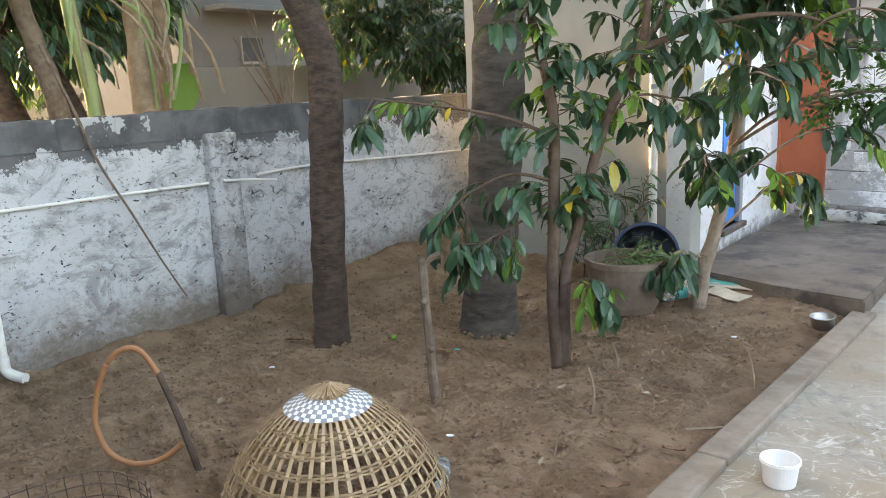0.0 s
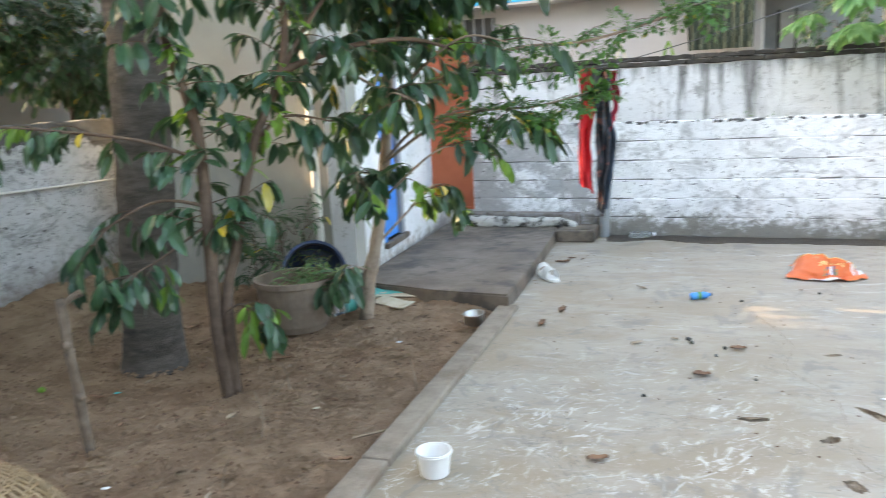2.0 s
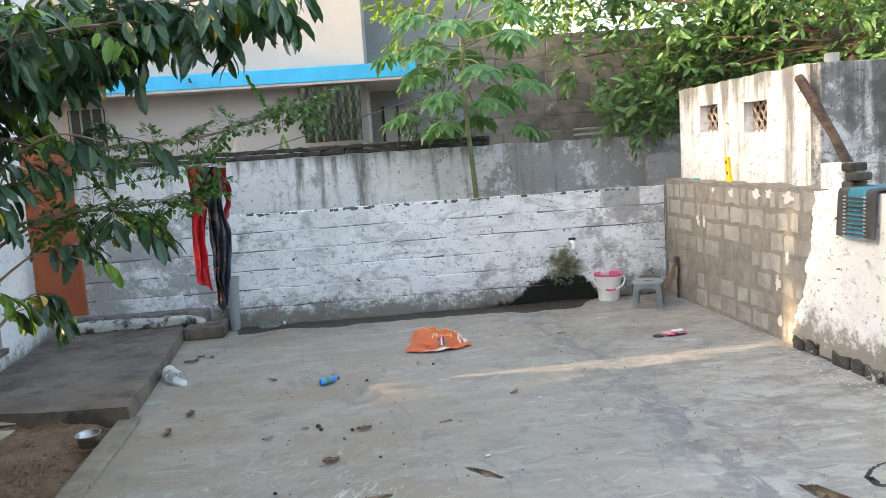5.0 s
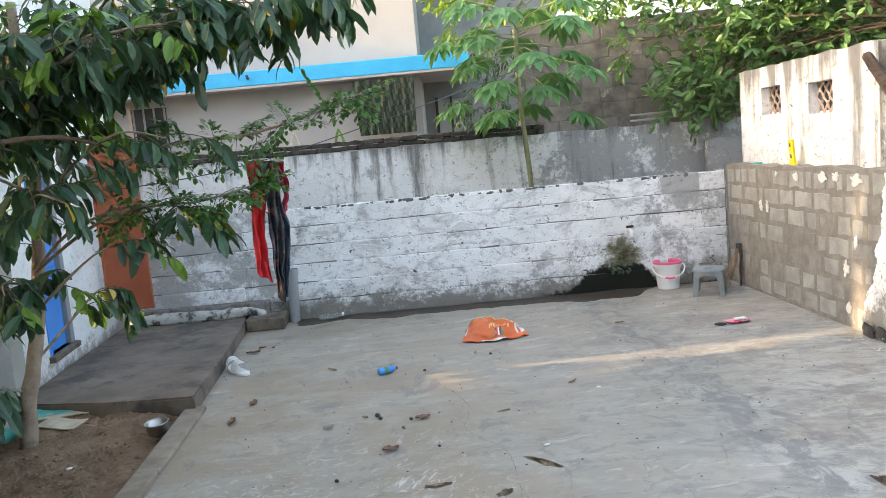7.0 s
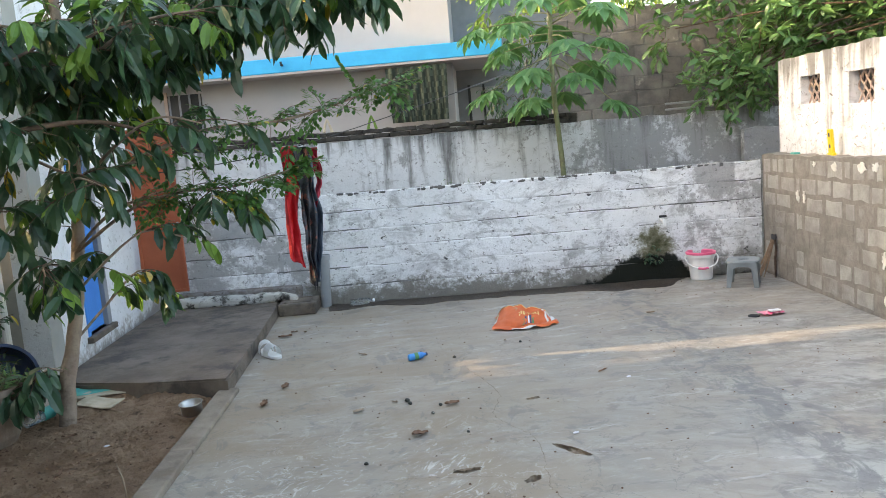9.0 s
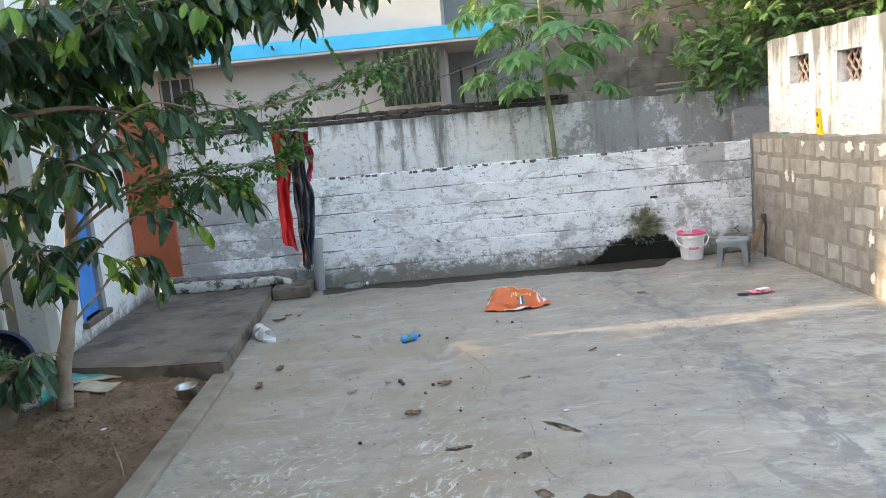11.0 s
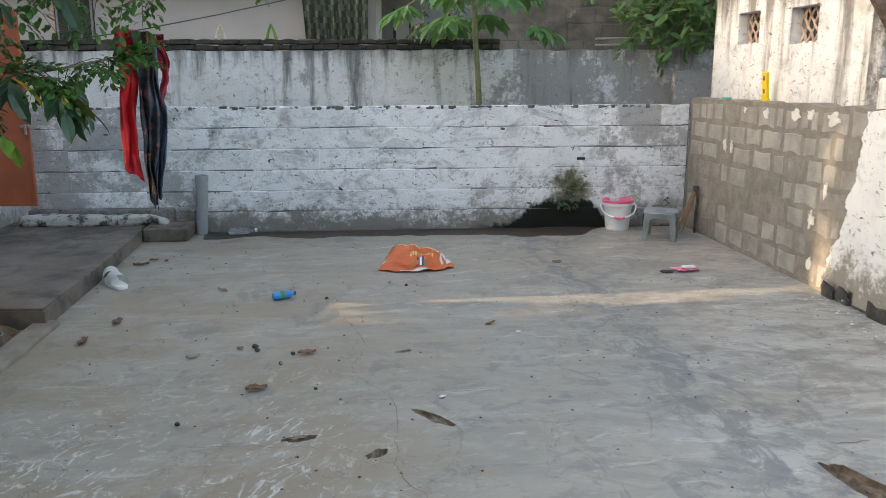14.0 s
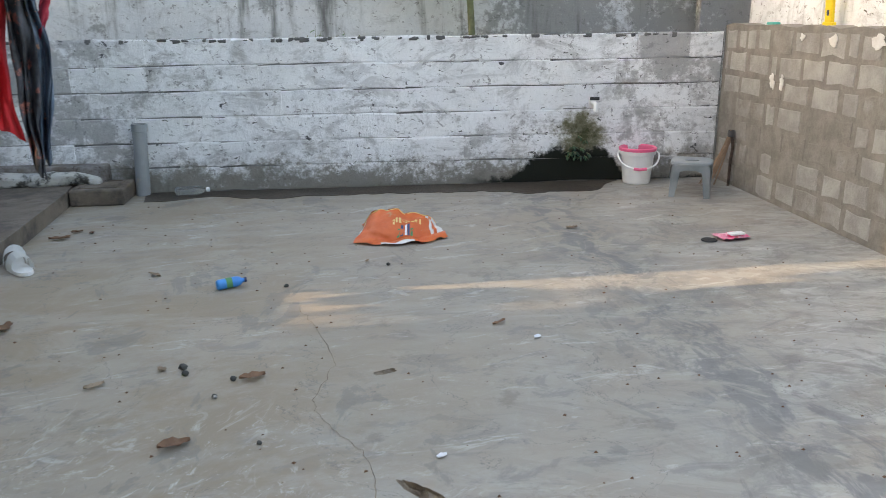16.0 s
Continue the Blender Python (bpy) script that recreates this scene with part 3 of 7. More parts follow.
def pillow_block(name, mat, seed, rough=0.05, ends=1.0):
    """A worn block one unit long, deep and high, with uneven rounded arrises (front at y = 0)."""
    rr = random.Random(seed)
    j = lambda s: rr.uniform(-s, s)
    e = 0.05
    v = []
    for y, ins in ((0.0, e), (0.12, 0.0), (1.0, 0.0)):
        for x, z in ((0, 0), (0.5, 0), (1, 0), (1, 0.5), (1, 1), (0.5, 1), (0, 1), (0, 0.5)):
            sx, sz = (x - 0.5) * 2, (z - 0.5) * 2
            v.append((x - sx * ins * 0.6 * ends + j(rough * 0.3 * ends), y + (j(0.02) if y < 0.5 else 0), z - sz * ins + j(rough)))
    f = [tuple(range(7, -1, -1))]
    for a in (0, 8):
        for k in range(8):
            f.append((a + k, a + (k + 1) % 8, a + 8 + (k + 1) % 8, a + 8 + k))
    return mesh_of(name, v, f, mat)


def lay_blocks(parent, name, p, q, z0, course, n_courses, length, meshes, proud, gap, seed, x0=0.0, x1=None, keep=None, depth=0.05, vary=0.25, loose=0.0, upright=None):
    """Courses of blocks as pieces on the face of a wall that runs from p to q (face to the right of the way)."""
    rr = random.Random(seed)
    base = line_pose(p, q)
    total = span(p, q) if x1 is None else x1
    made = []
    for c in range(n_courses):
        x = x0 - (length * 0.5 if c % 2 else 0) * rr.uniform(0.7, 1.2)
        while x < total - 0.02:
            w = length * rr.uniform(1 - vary, 1 + vary)
            a, b = max(x, x0) + (upright or gap), min(x + w, total) - (upright or gap)
            x += w
            if b - a < 0.05 or (keep and not keep((a + b) / 2, z0 + course * (c + 0.5))):
                continue
            ob = new(name, rr.choice(meshes))
            if loose:
                a, b = a + rr.uniform(0, loose), b - rr.uniform(0, loose)
                g0, g1 = gap + rr.uniform(0, loose) * 0.7, gap + rr.uniform(0, loose) * 0.7
            else:
                g0 = g1 = gap
            pr = proud * rr.uniform(0.5, 1.4)
            ob.matrix_world = base @ Matrix.Translation((a, -pr, z0 + course * c + g0)) @ Matrix.Diagonal((b - a, depth, course - g0 - g1, 1))
            ob.parent = parent
            ob.matrix_parent_inverse = parent.matrix_world.inverted()
            made.append(ob)
    return made


def wall(name, p, q, z0, z1, thick, mat, label, openings=(), holes_side=None, top_jag=0.0, seed=1, step=0.12):
    """A wall from p to q, thick to its left, with openings (a, b, low, high) cut through and an uneven top."""
    L = span(p, q)
    xs = sorted({0.0, L, *[v for o in openings for v in o[:2]], *np.arange(step, L, step).tolist()} if top_jag else {0.0, L, *[v for o in openings for v in o[:2]]})
    xs = [x for i, x in enumerate(xs) if i == 0 or x - xs[i - 1] > 1e-4]
    zs = sorted({z0, z1, *[v for o in openings for v in o[2:]]})
    solid = lambda i, k: 0 <= i < len(xs) - 1 and 0 <= k < len(zs) - 1 and not any(
        o[0] < (xs[i] + xs[i + 1]) / 2 < o[1] and o[2] < (zs[k] + zs[k + 1]) / 2 < o[3] for o in openings)
    rr = random.Random(seed)
    jag = [rr.uniform(-top_jag, top_jag) for _ in xs]
    bm = bmesh.new()
    grid = {}

    def v(i, s, k):
        if (i, s, k) not in grid:
            grid[i, s, k] = bm.verts.new((xs[i], s * thick, zs[k] + (jag[i] if k == len(zs) - 1 else 0)))
        return grid[i, s, k]
    for i in range(len(xs) - 1):
        for k in range(len(zs) - 1):
            if not solid(i, k):
                continue
            bm.faces.new((v(i, 0, k), v(i + 1, 0, k), v(i + 1, 0, k + 1), v(i, 0, k + 1)))
            bm.faces.new((v(i, 1, k), v(i, 1, k + 1), v(i + 1, 1, k + 1), v(i + 1, 1, k)))
            if not solid(i - 1, k):
                bm.faces.new((v(i, 0, k), v(i, 0, k + 1), v(i, 1, k + 1), v(i, 1, k)))
            if not solid(i + 1, k):
                bm.faces.new((v(i + 1, 0, k), v(i + 1, 1, k), v(i + 1, 1, k + 1), v(i + 1, 0, k + 1)))
            if not solid(i, k - 1):
                bm.faces.new((v(i, 0, k), v(i, 1, k), v(i + 1, 1, k), v(i + 1, 0, k)))
            if not solid(i, k + 1):
                bm.faces.new((v(i, 0, k + 1), v(i + 1, 0, k + 1), v(i + 1, 1, k + 1), v(i, 1, k + 1)))
    ob = part(name, bm, mat, None, at=line_pose(p, q))
    return tagged(ob, label, "wall", kind="structure")


def on_wall(p, q, x, off=0.0, z=0.0):
    """A world point x along a wall's line, off to the right of it."""
    return (line_pose(p, q) @ Vector((x, -off, z)))


# leaves: lists of corners and faces, joined into one crown mesh
LEAF = [(0, 0, 0), (0.22, -0.13, 0.04), (0.25, 0, 0), (0.22, 0.13, 0.04), (0.56, -0.185, -0.01), (0.58, 0, -0.06), (0.56, 0.185, -0.01),
        (0.84, -0.12, -0.13), (0.86, 0, -0.17), (0.84, 0.12, -0.13), (1, 0, -0.27)]
LEAF_F = [(0, 1, 2), (0, 2, 3), (1, 4, 5, 2), (2, 5, 6, 3), (4, 7, 8, 5), (5, 8, 9, 6), (7, 10, 8), (8, 10, 9)]


def add_leaf(vs, fs, p, d, up, size, width=1.0, rr=random):
    d = d.normalized()
    s = d.cross(up)
    s = s.normalized() if s.length > 1e-3 else Vector((1, 0, 0))
    n = s.cross(d)
    o = len(vs)
    k = rr.uniform(0.8, 1.2)
    for x, y, z in LEAF:
        vs.append(p + d * (x * size) + s * (y * size * width) + n * (z * size * k))
    fs.extend(tuple(o + i for i in f) for f in LEAF_F)


def spray(vs, fs, bm, p, d, length, n, size, droop, rr, width=1.0, fall=0.5, r=0.004, wild=0.0, bunch=1.0):
    """A leafy twig: alternate leaves that hang."""
    pts = [p]
    dd = d.normalized()
    for k in range(4):
        dd = (dd + Vector((rr.uniform(-.15, .15), rr.uniform(-.15, .15), -droop * 0.25 + rr.uniform(-.1, .1)))).normalized()
        pts.append(pts[-1] + dd * length / 4)
    tube(bm, pts, r, r * 0.4, 5, 2, cap=False)
    cp = curve_points(pts, 4)
    for i in range(n):
        t = 0.15 + 0.85 * min(1.0, (i + rr.random() * 0.5) / n) ** bunch
        q = cp[min(int(t * (len(cp) - 1)), len(cp) - 1)]
        ax = (cp[min(int(t * (len(cp) - 1)) + 1, len(cp) - 1)] - cp[max(int(t * (len(cp) - 1)) - 1, 0)]).normalized()
        side = ax.cross(Vector((0, 0, 1)))
        side = side.normalized() if side.length > 0.05 else Vector((1, 0, 0))
        ld = ax * rr.uniform(0.3, 0.8) + side * (1 if i % 2 else -1) * rr.uniform(0.5, 1.0) + Vector((0, 0, -fall * rr.uniform(0.4, 1.5)))
        if wild:
            ld += Vector((rr.gauss(0, wild), rr.gauss(0, wild), rr.gauss(0, wild)))
        tip = 0.3 + wild
        add_leaf(vs, fs, q, ld, Vector((rr.uniform(-tip, tip), rr.uniform(-tip, tip), 1)), size * rr.uniform(0.65, 1.2), width, rr)


def fern(vs, fs, bm, p, d, length, n, size, rr):
    """A compound leaf: side stalks with pairs of small round leaflets."""
    tube(bm, [p, p + d.normalized() * length * 0.55 + Vector((0, 0, 0.01)), p + d.normalized() * length + Vector((0, 0, -0.04))], 0.0022, 0.001, 4, 2, cap=False)
    dn = d.normalized()
    side = dn.cross(Vector((0, 0, 1)))
    side = side.normalized() if side.length > 0.05 else Vector((1, 0, 0))
    for i in range(n):
        t = 0.2 + 0.8 * i / n
        for sg in (-1, 1):
            q = p + dn * length * t + Vector((0, 0, -0.04 * t * t))
            rach = side * sg * length * 0.34 * (1.15 - t) + dn * length * 0.12
            for k in range(1, 5):
                w = q + rach * (k / 4) + Vector((0, 0, rr.uniform(-.012, .006)))
                add_leaf(vs, fs, w, rach * 0.5 + dn * rr.uniform(-.2, .6) * rach.length + Vector((0, 0, rr.uniform(-.02, .02))), Vector((0, 0, 1)), size * rr.uniform(.7, 1.2), 1.6, rr)


def crown(name, vs, fs, mats, parent, idx=None):
    me = mesh_of(name, vs, fs, mats, idx)
    return part(name, me, None, parent)


# ---------------------------------------------------------------- plan
BACK = ((0.0, 8.85), (6.12, 7.66))          # long block wall, face to the yard
RIGHT = ((6.13, 7.66), (5.20, 2.45))        # side wall, face to the yard
BEHIND = ((-1.2, 10.68), (7.35, 8.68))      # taller wall behind the long one
LEFT = ((-3.95, -0.6), (-3.04, 7.16))       # bed's boundary wall
HOUSE_S = ((-2.72, 6.60), (-0.53, 6.28))    # end of the house
HOUSE_F = ((-0.53, 6.28), (-0.25, 9.55))    # front of the house
KERB = ((0.015, 1.2), (0.69, 5.78))

# ground: one sheet to the horizon
part("ground", mesh_of("ground", [(-900, -900, -0.12), (900, -900, -0.12), (900, 900, -0.12), (-900, 900, -0.12)], [(0, 1, 2, 3)], MAT["ground"]), None, None)
tagged(bpy.data.objects["ground"], "bare brown earth running to the horizon", "ground", kind="structure")


# concrete yard with broken pits
def ragged(cx, cy, rx, ry, n, seed, turn=0.0, wob=0.35):
    rr = random.Random(seed)
    out = []
    for k in range(n):
        a = 2 * math.pi * k / n
        r = 1 + wob * noise.noise(Vector((math.cos(a) * 1.7 + seed * 3.1, math.sin(a) * 1.7, seed))) * 1.6 + rr.uniform(-.08, .08)
        x, y = rx * r * math.cos(a), ry * r * math.sin(a)
        ca, sa = math.cos(turn), math.sin(turn)
        out.append((cx + x * ca - y * sa, cy + x * sa + y * ca))
    return out


PITS = [  # centre, radii, turn, depth
    (2.51, 2.84, 0.215, 0.31, 0.1, 0.05), (4.01, 2.93, 0.065, 0.22, 0.07, 0.035), (2.66, 3.90, 0.030, 0.115, 0.55, 0.018),
    (2.09, 3.845, 0.075, 0.026, 0.05, 0.02), (2.37, 3.635, 0.055, 0.03, 0.5, 0.02),
    (2.34, 3.22, 0.035, 0.05, 0.3, 0.012), (2.70, 4.76, 0.05, 0.02, 0.2, 0.012),
]


def yard():
    from mathutils.geometry import delaunay_2d_cdt
    outer = [(-0.1, -3.0), (0.14, 1.2), (0.78, 5.72), (0.85, 8.75), (6.3, 7.7), (5.33, 2.3), (4.7, -3.0)]
    verts = [Vector(p) for p in outer]
    edges = [(i, (i + 1) % len(outer)) for i in range(len(outer))]
    loops = []
    for s, (cx, cy, rx, ry, turn, dep) in enumerate(PITS):
        ring = ragged(cx, cy, rx, ry, 36, s + 5, turn, 0.27)
        o = len(verts)
        verts += [Vector(p) for p in ring]
        edges += [(o + i, o + (i + 1) % len(ring)) for i in range(len(ring))]
        loops.append((ring, dep, cx, cy))
    vo, eo, fo, *_ = delaunay_2d_cdt(verts, edges, [], 0, 1e-5)

    def inside(pt, ring):
        c = False
        for i in range(len(ring)):
            (x1, y1), (x2, y2) = ring[i], ring[i - 1]
            if (y1 > pt[1]) != (y2 > pt[1]) and pt[0] < (x2 - x1) * (pt[1] - y1) / (y2 - y1) + x1:
                c = not c
        return c
    faces = []
    for f in fo:
        c = sum((vo[i] for i in f), Vector((0, 0))) / len(f)
        if inside(c, outer) and not any(inside(c, r) for r, *_ in loops):
            faces.append(tuple(f))
    vs = [(v.x, v.y, 0.0) for v in vo]
    idx = [0] * len(faces)
    for ring, dep, cx, cy in loops:
        n = len(ring)
        o = len(vs)
        vs += [(x, y, 0.0) for x, y in ring]
        for lev in (1, 2, 3):
            s = (0, 0.97, 0.7, 0.3)[lev]
            for x, y in ring:
                z = -dep * (0.75, 0.75, 0.9, 1.0)[lev] + 0.02 * noise.noise(Vector((x * 23, y * 23, lev)))
                vs.append((cx + (x - cx) * s, cy + (y - cy) * s, min(z, -0.003)))
        for lev in range(3):
            for k in range(n):
                a, b = o + lev * n + k, o + lev * n + (k + 1) % n
                faces.append((a, b, b + n, a + n))
                idx.append(1)
        faces.append(tuple(o + 3 * n + k for k in range(n)))
        idx.append(1)
    me = mesh_of("floor", vs, faces, [MAT["floor"], MAT["pit"]], idx)
    return tagged(part("floor", me, None, None), "grey trowelled concrete yard, cracked and broken into pits", "floor", kind="structure")


floor = yard()


def sand_bed():
    nx, ny = 190, 300
    x0, x1, y0, y1 = -4.2, 0.9, -0.6, 7.3
    vs, fs = [], []
    for j in range(ny + 1):
        for i in range(nx + 1):
            x, y = x0 + (x1 - x0) * i / nx, y0 + (y1 - y0) * j / ny
            n1 = noise.noise(Vector((x * 1.1, y * 1.1, 2)))
            n2 = noise.noise(Vector((x * 5, y * 5, 7)))
            n3 = abs(noise.noise(Vector((x * 13, y * 13, 4))))
            wl = x - (-3.95 + (y + 0.6) * 0.117)
            bank = 0.05 * math.exp(-max(wl - 0.05, 0) / 0.16) * (0.6 + 0.8 * noise.noise(Vector((x * 2, y * 2, 9))) + (1.3 if y > 4.6 else 0))
            rise = min(max((y - 5.0) / 0.8, 0.0), 1.0) * min(max((0.03 + (y - 1.2) * 0.1474 - x) / 0.25, 0.0), 1.0)
            vs.append((x, y, -0.035 + 0.075 * rise * rise * (3 - 2 * rise) + 0.018 * n1 + 0.028 * n2 - 0.046 * n3 - 0.020 * abs(noise.noise(Vector((x * 24, y * 24, 1)))) + max(bank, 0)))
    for j in range(ny):
        for i in range(nx):
            a = j * (nx + 1) + i
            fs.append((a, a + 1, a + nx + 2, a + nx + 1))
    me = mesh_of("sand_bed", vs, fs, MAT["sand"], smooth=True)
    return tagged(part("ground_sand", me, None, None), "trodden brown sand of the planted bed", "sand", kind="structure")


sand = sand_bed()

# kerb between bed and yard: butted lengths of cement
kerb = thing("kerb", "low worn cement kerb edging the sand bed", "kerb", line_pose(*KERB), kind="structure")
rk = random.Random(5)
kx = -2.6
while kx < span(*KERB) - 0.02:
    w = min(rk.uniform(0.9, 1.4), span(*KERB) - kx)
    bm = box(kx + 0.004, kx + w - 0.004, -0.14, 0.0, -0.1, 0.035 + rk.uniform(-.006, .008), 0.012, 2)
    for v in bm.verts:
        v.co += Vector((0, 1, 1)) * 0.006 * noise.noise(v.co * 9 + Vector((kx, 0, 0)))
    part("length", bm, MAT["kerb"], kerb)
    kx += w


# raised slab before the house
def slab():
    out = [(0.76, 5.70), (0.90, 6.9), (1.02, 8.12), (1.045, 8.62), (-0.20, 8.95), (-0.52, 6.27), (-0.38, 6.10), (0.2, 5.86)]
    bm = bmesh.new()
    top = [bm.verts.new((x, y, 0.115)) for x, y in out]
    low = [bm.verts.new((x, y, -0.1)) for x, y in out]
    bm.faces.new(top)
    bm.faces.new(low[::-1])
    for k in range(len(out)):
        bm.faces.new((low[k], low[(k + 1) % len(out)], top[(k + 1) % len(out)], top[k]))
    bmesh.ops.bevel(bm, geom=[e for e in bm.edges if all(v.co.z > 0 for v in e.verts)], offset=0.014, segments=2, affect="EDGES")
    return tagged(part("floor_slab", bm, MAT["slab"], None), "raised dusty grey cement slab in front of the house", "slab", kind="structure")


slab()

# step under the walker; tall rear wall and ceiling are unseen, added for shade
tagged(part("floor_step", box(-4.2, 5.2, -3.0, 0.34, -0.1, 0.2, 0.01), MAT["slab"], None), "plain cement verandah step behind the walker", "step", kind="structure")
wall("wall_verandah", (5.2, -3.0), (-4.2, -3.0), 0.0, 4.6, 0.2, MAT["white"], "unseen white wall behind the step, raised for shade")
tagged(part("ceiling", box(-4.2, 5.0, -3.0, -0.25, 2.9, 3.02, 0.01), MAT["white"], None), "unseen ceiling added to shade the near floor", "ceiling", kind="structure")

# wet run along the foot of the long wall
def puddle(name, out, z, mat, label, cat):
    bm = bmesh.new()
    a = [bm.verts.new((x, y, z)) for x, y in out]
    b = [bm.verts.new((x, y, -0.002)) for x, y in out]
    bm.faces.new(a)
    for k in range(len(out)):
        bm.faces.new((b[k], b[(k + 1) % len(out)], a[(k + 1) % len(out)], a[k]))
    return tagged(part(name, bm, mat, None), label, cat, kind="stuff")


edge = []
for k in range(60):
    x = 1.55 + 3.75 * k / 59
    y = 8.85 - x * 0.1944
    w = 0.30 + 0.16 * noise.noise(Vector((x * 2.2, 0, 3))) + 0.05 * noise.noise(Vector((x * 9, 0, 1)))
    if x > 4.1:
        w += 0.14 * math.sin(min((x - 4.1) / 1.1, 1) * math.pi)
    edge.append((x, y - max(w, 0.06) * min(1, (5.35 - x) * 3)))
puddle("wet_silt", edge + [(5.3, 7.80), (1.55, 8.53)], 0.004, MAT["wet"], "dark wet silt along the foot of the block wall", "silt")

# ---------------------------------------------------------------- walls
whites = [pillow_block("block", MAT["back"], s, 0.05, 0.10) for s in range(5)]
back = wall("wall_back", BACK[0], BACK[1], -0.1, 1.175, 0.16, MAT["joint"], "whitewashed concrete block wall, worn grey and mossy", top_jag=0.012)
lay_blocks(back, "block", *BACK, 0.0, 0.197, 6, 0.55, whites, 0.006, 0.0022, 4, upright=-0.002, loose=0.0015, x1=span(*BACK) - 0.01, vary=0.45)

rr = random.Random(61)
for k in range(64):
    x = rr.uniform(0.1, 6.0)
    s = rr.uniform(0.012, 0.035)
    bm = box(x - s, x + s, -0.012, 0.03, 1.168 - rr.uniform(0.0, 0.02), 1.172 + rr.uniform(0.0, 0.014), 0.004)
    for v in bm.verts:
        v.co += Vector((0.4, 0.4, 0.4)) * 0.02 * noise.noise(v.co * 40)
    o = part("chip", bm, MAT["dkmortar"], None, at=line_pose(*BACK))
    o.parent = back
    o.matrix_parent_inverse = back.matrix_world.inverted()
greys = [pillow_block("block", MAT["block"], s + 20, 0.06) for s in range(6)] + [pillow_block("block", MAT["block"], s + 40, 0.11) for s in range(5)]
right_grey = wall("wall_side", RIGHT[0], on_wall(*RIGHT, 2.92)[:2], -0.1, 1.24, 0.16, MAT["mortar"], "grey concrete block wall with smeared mortar", top_jag=0.012)
lay_blocks(right_grey, "block", *RIGHT, 0.015, 0.172, 7, 0.235, greys, 0.003, 0.010, 8, x0=0.03, x1=2.84, vary=0.5, loose=0.022)
right_white = wall("wall_plastered", on_wall(*RIGHT, 2.88, 0.019)[:2], on_wall(*RIGHT, 5.15, 0.019)[:2], 0.02, 1.23, 0.17, MAT["lowplaster"], "whitewashed plastered low wall with a flaking edge", top_jag=0.01)


# the plaster's flaking edge over the blocks
def flake(x_edge, z0, z1, seed, mat, out, reach):
    n = 140
    left = []
    for k in range(n + 1):
        z = z0 + (z1 - z0) * k / n
        ragged_by = 0.55 * noise.noise(Vector((z * 3.1, seed, 0))) + 0.34 * noise.noise(Vector((z * 8.3, seed, 4))) + 0.2 * noise.noise(Vector((z * 23, seed, 7))) + 0.12 * noise.noise(Vector((z * 61, seed, 2)))
        left.append((x_edge - 0.03 - reach * (1.0 - z / z1) ** 1.5 - 0.11 * ragged_by, z))
    bm = bmesh.new()
    a = [bm.verts.new((x, -out, z)) for x, z in left]
    b = [bm.verts.new((x_edge + 0.0095, -out, z)) for x, z in left]
    c = [bm.verts.new((x - 0.004, 0, z)) for x, z in left]
    for k in range(n):
        bm.faces.new((a[k], b[k], b[k + 1], a[k + 1]))
        bm.faces.new((c[k], a[k], a[k + 1], c[k + 1]))
    bm.faces.new((a[-1], b[-1], c[-1]))
    return bm


ob = part("plaster_edge", flake(2.87, 0.10, 1.22, 3, MAT["lowplaster"], 0.019, 0.38), MAT["lowplaster"], None, at=line_pose(*RIGHT))
ob.parent = right_white
ob.matrix_parent_inverse = right_white.matrix_world.inverted()
# lime dabs left on the grey blocks; the lower three are plain pale dabs
for i, (x, z, w, h) in enumerate(((0.83, 0.855, 0.07, 0.10), (0.96, 0.86, 0.045, 0.09), (1.17, 1.17, 0.05, 0.04), (1.53, 1.155, 0.085, 0.065), (1.97, 1.165, 0.11, 0.08), (2.17, 1.17, 0.085, 0.06), (2.45, 1.16, 0.12, 0.085),
                                  (2.29, 0.46, 0.07, 0.10), (2.44, 0.68, 0.05, 0.10), (2.31, 0.15, 0.06, 0.10))):
    ring = ragged(x, z, w / 2, h / 2, 18, i + 31, 0, 0.55)
    bm = bmesh.new()
    f = [bm.verts.new((px, -0.0105, pz)) for px, pz in ring]
    g = [bm.verts.new((px, -0.004, pz)) for px, pz in ring]
    bm.faces.new(f)
    for k in range(18):
        bm.faces.new((g[k], g[(k + 1) % 18], f[(k + 1) % 18], f[k]))
    o2 = part("lime_dab", bm, MAT["patch"], None, at=line_pose(*RIGHT))
    o2.parent = right_grey
    o2.matrix_parent_inverse = right_grey.matrix_world.inverted()
stones = [pillow_block("stone", MAT["stone"], s + 60, 0.24) for s in range(7)]
for o in lay_blocks(right_white, "stone", *RIGHT, -0.03, 0.125, 1, 0.16, stones, 0.035, 0.002, 3, x0=2.54, x1=5.1, depth=0.06, vary=0.6, loose=0.02):
    o.matrix_parent_inverse = right_white.matrix_world.inverted()


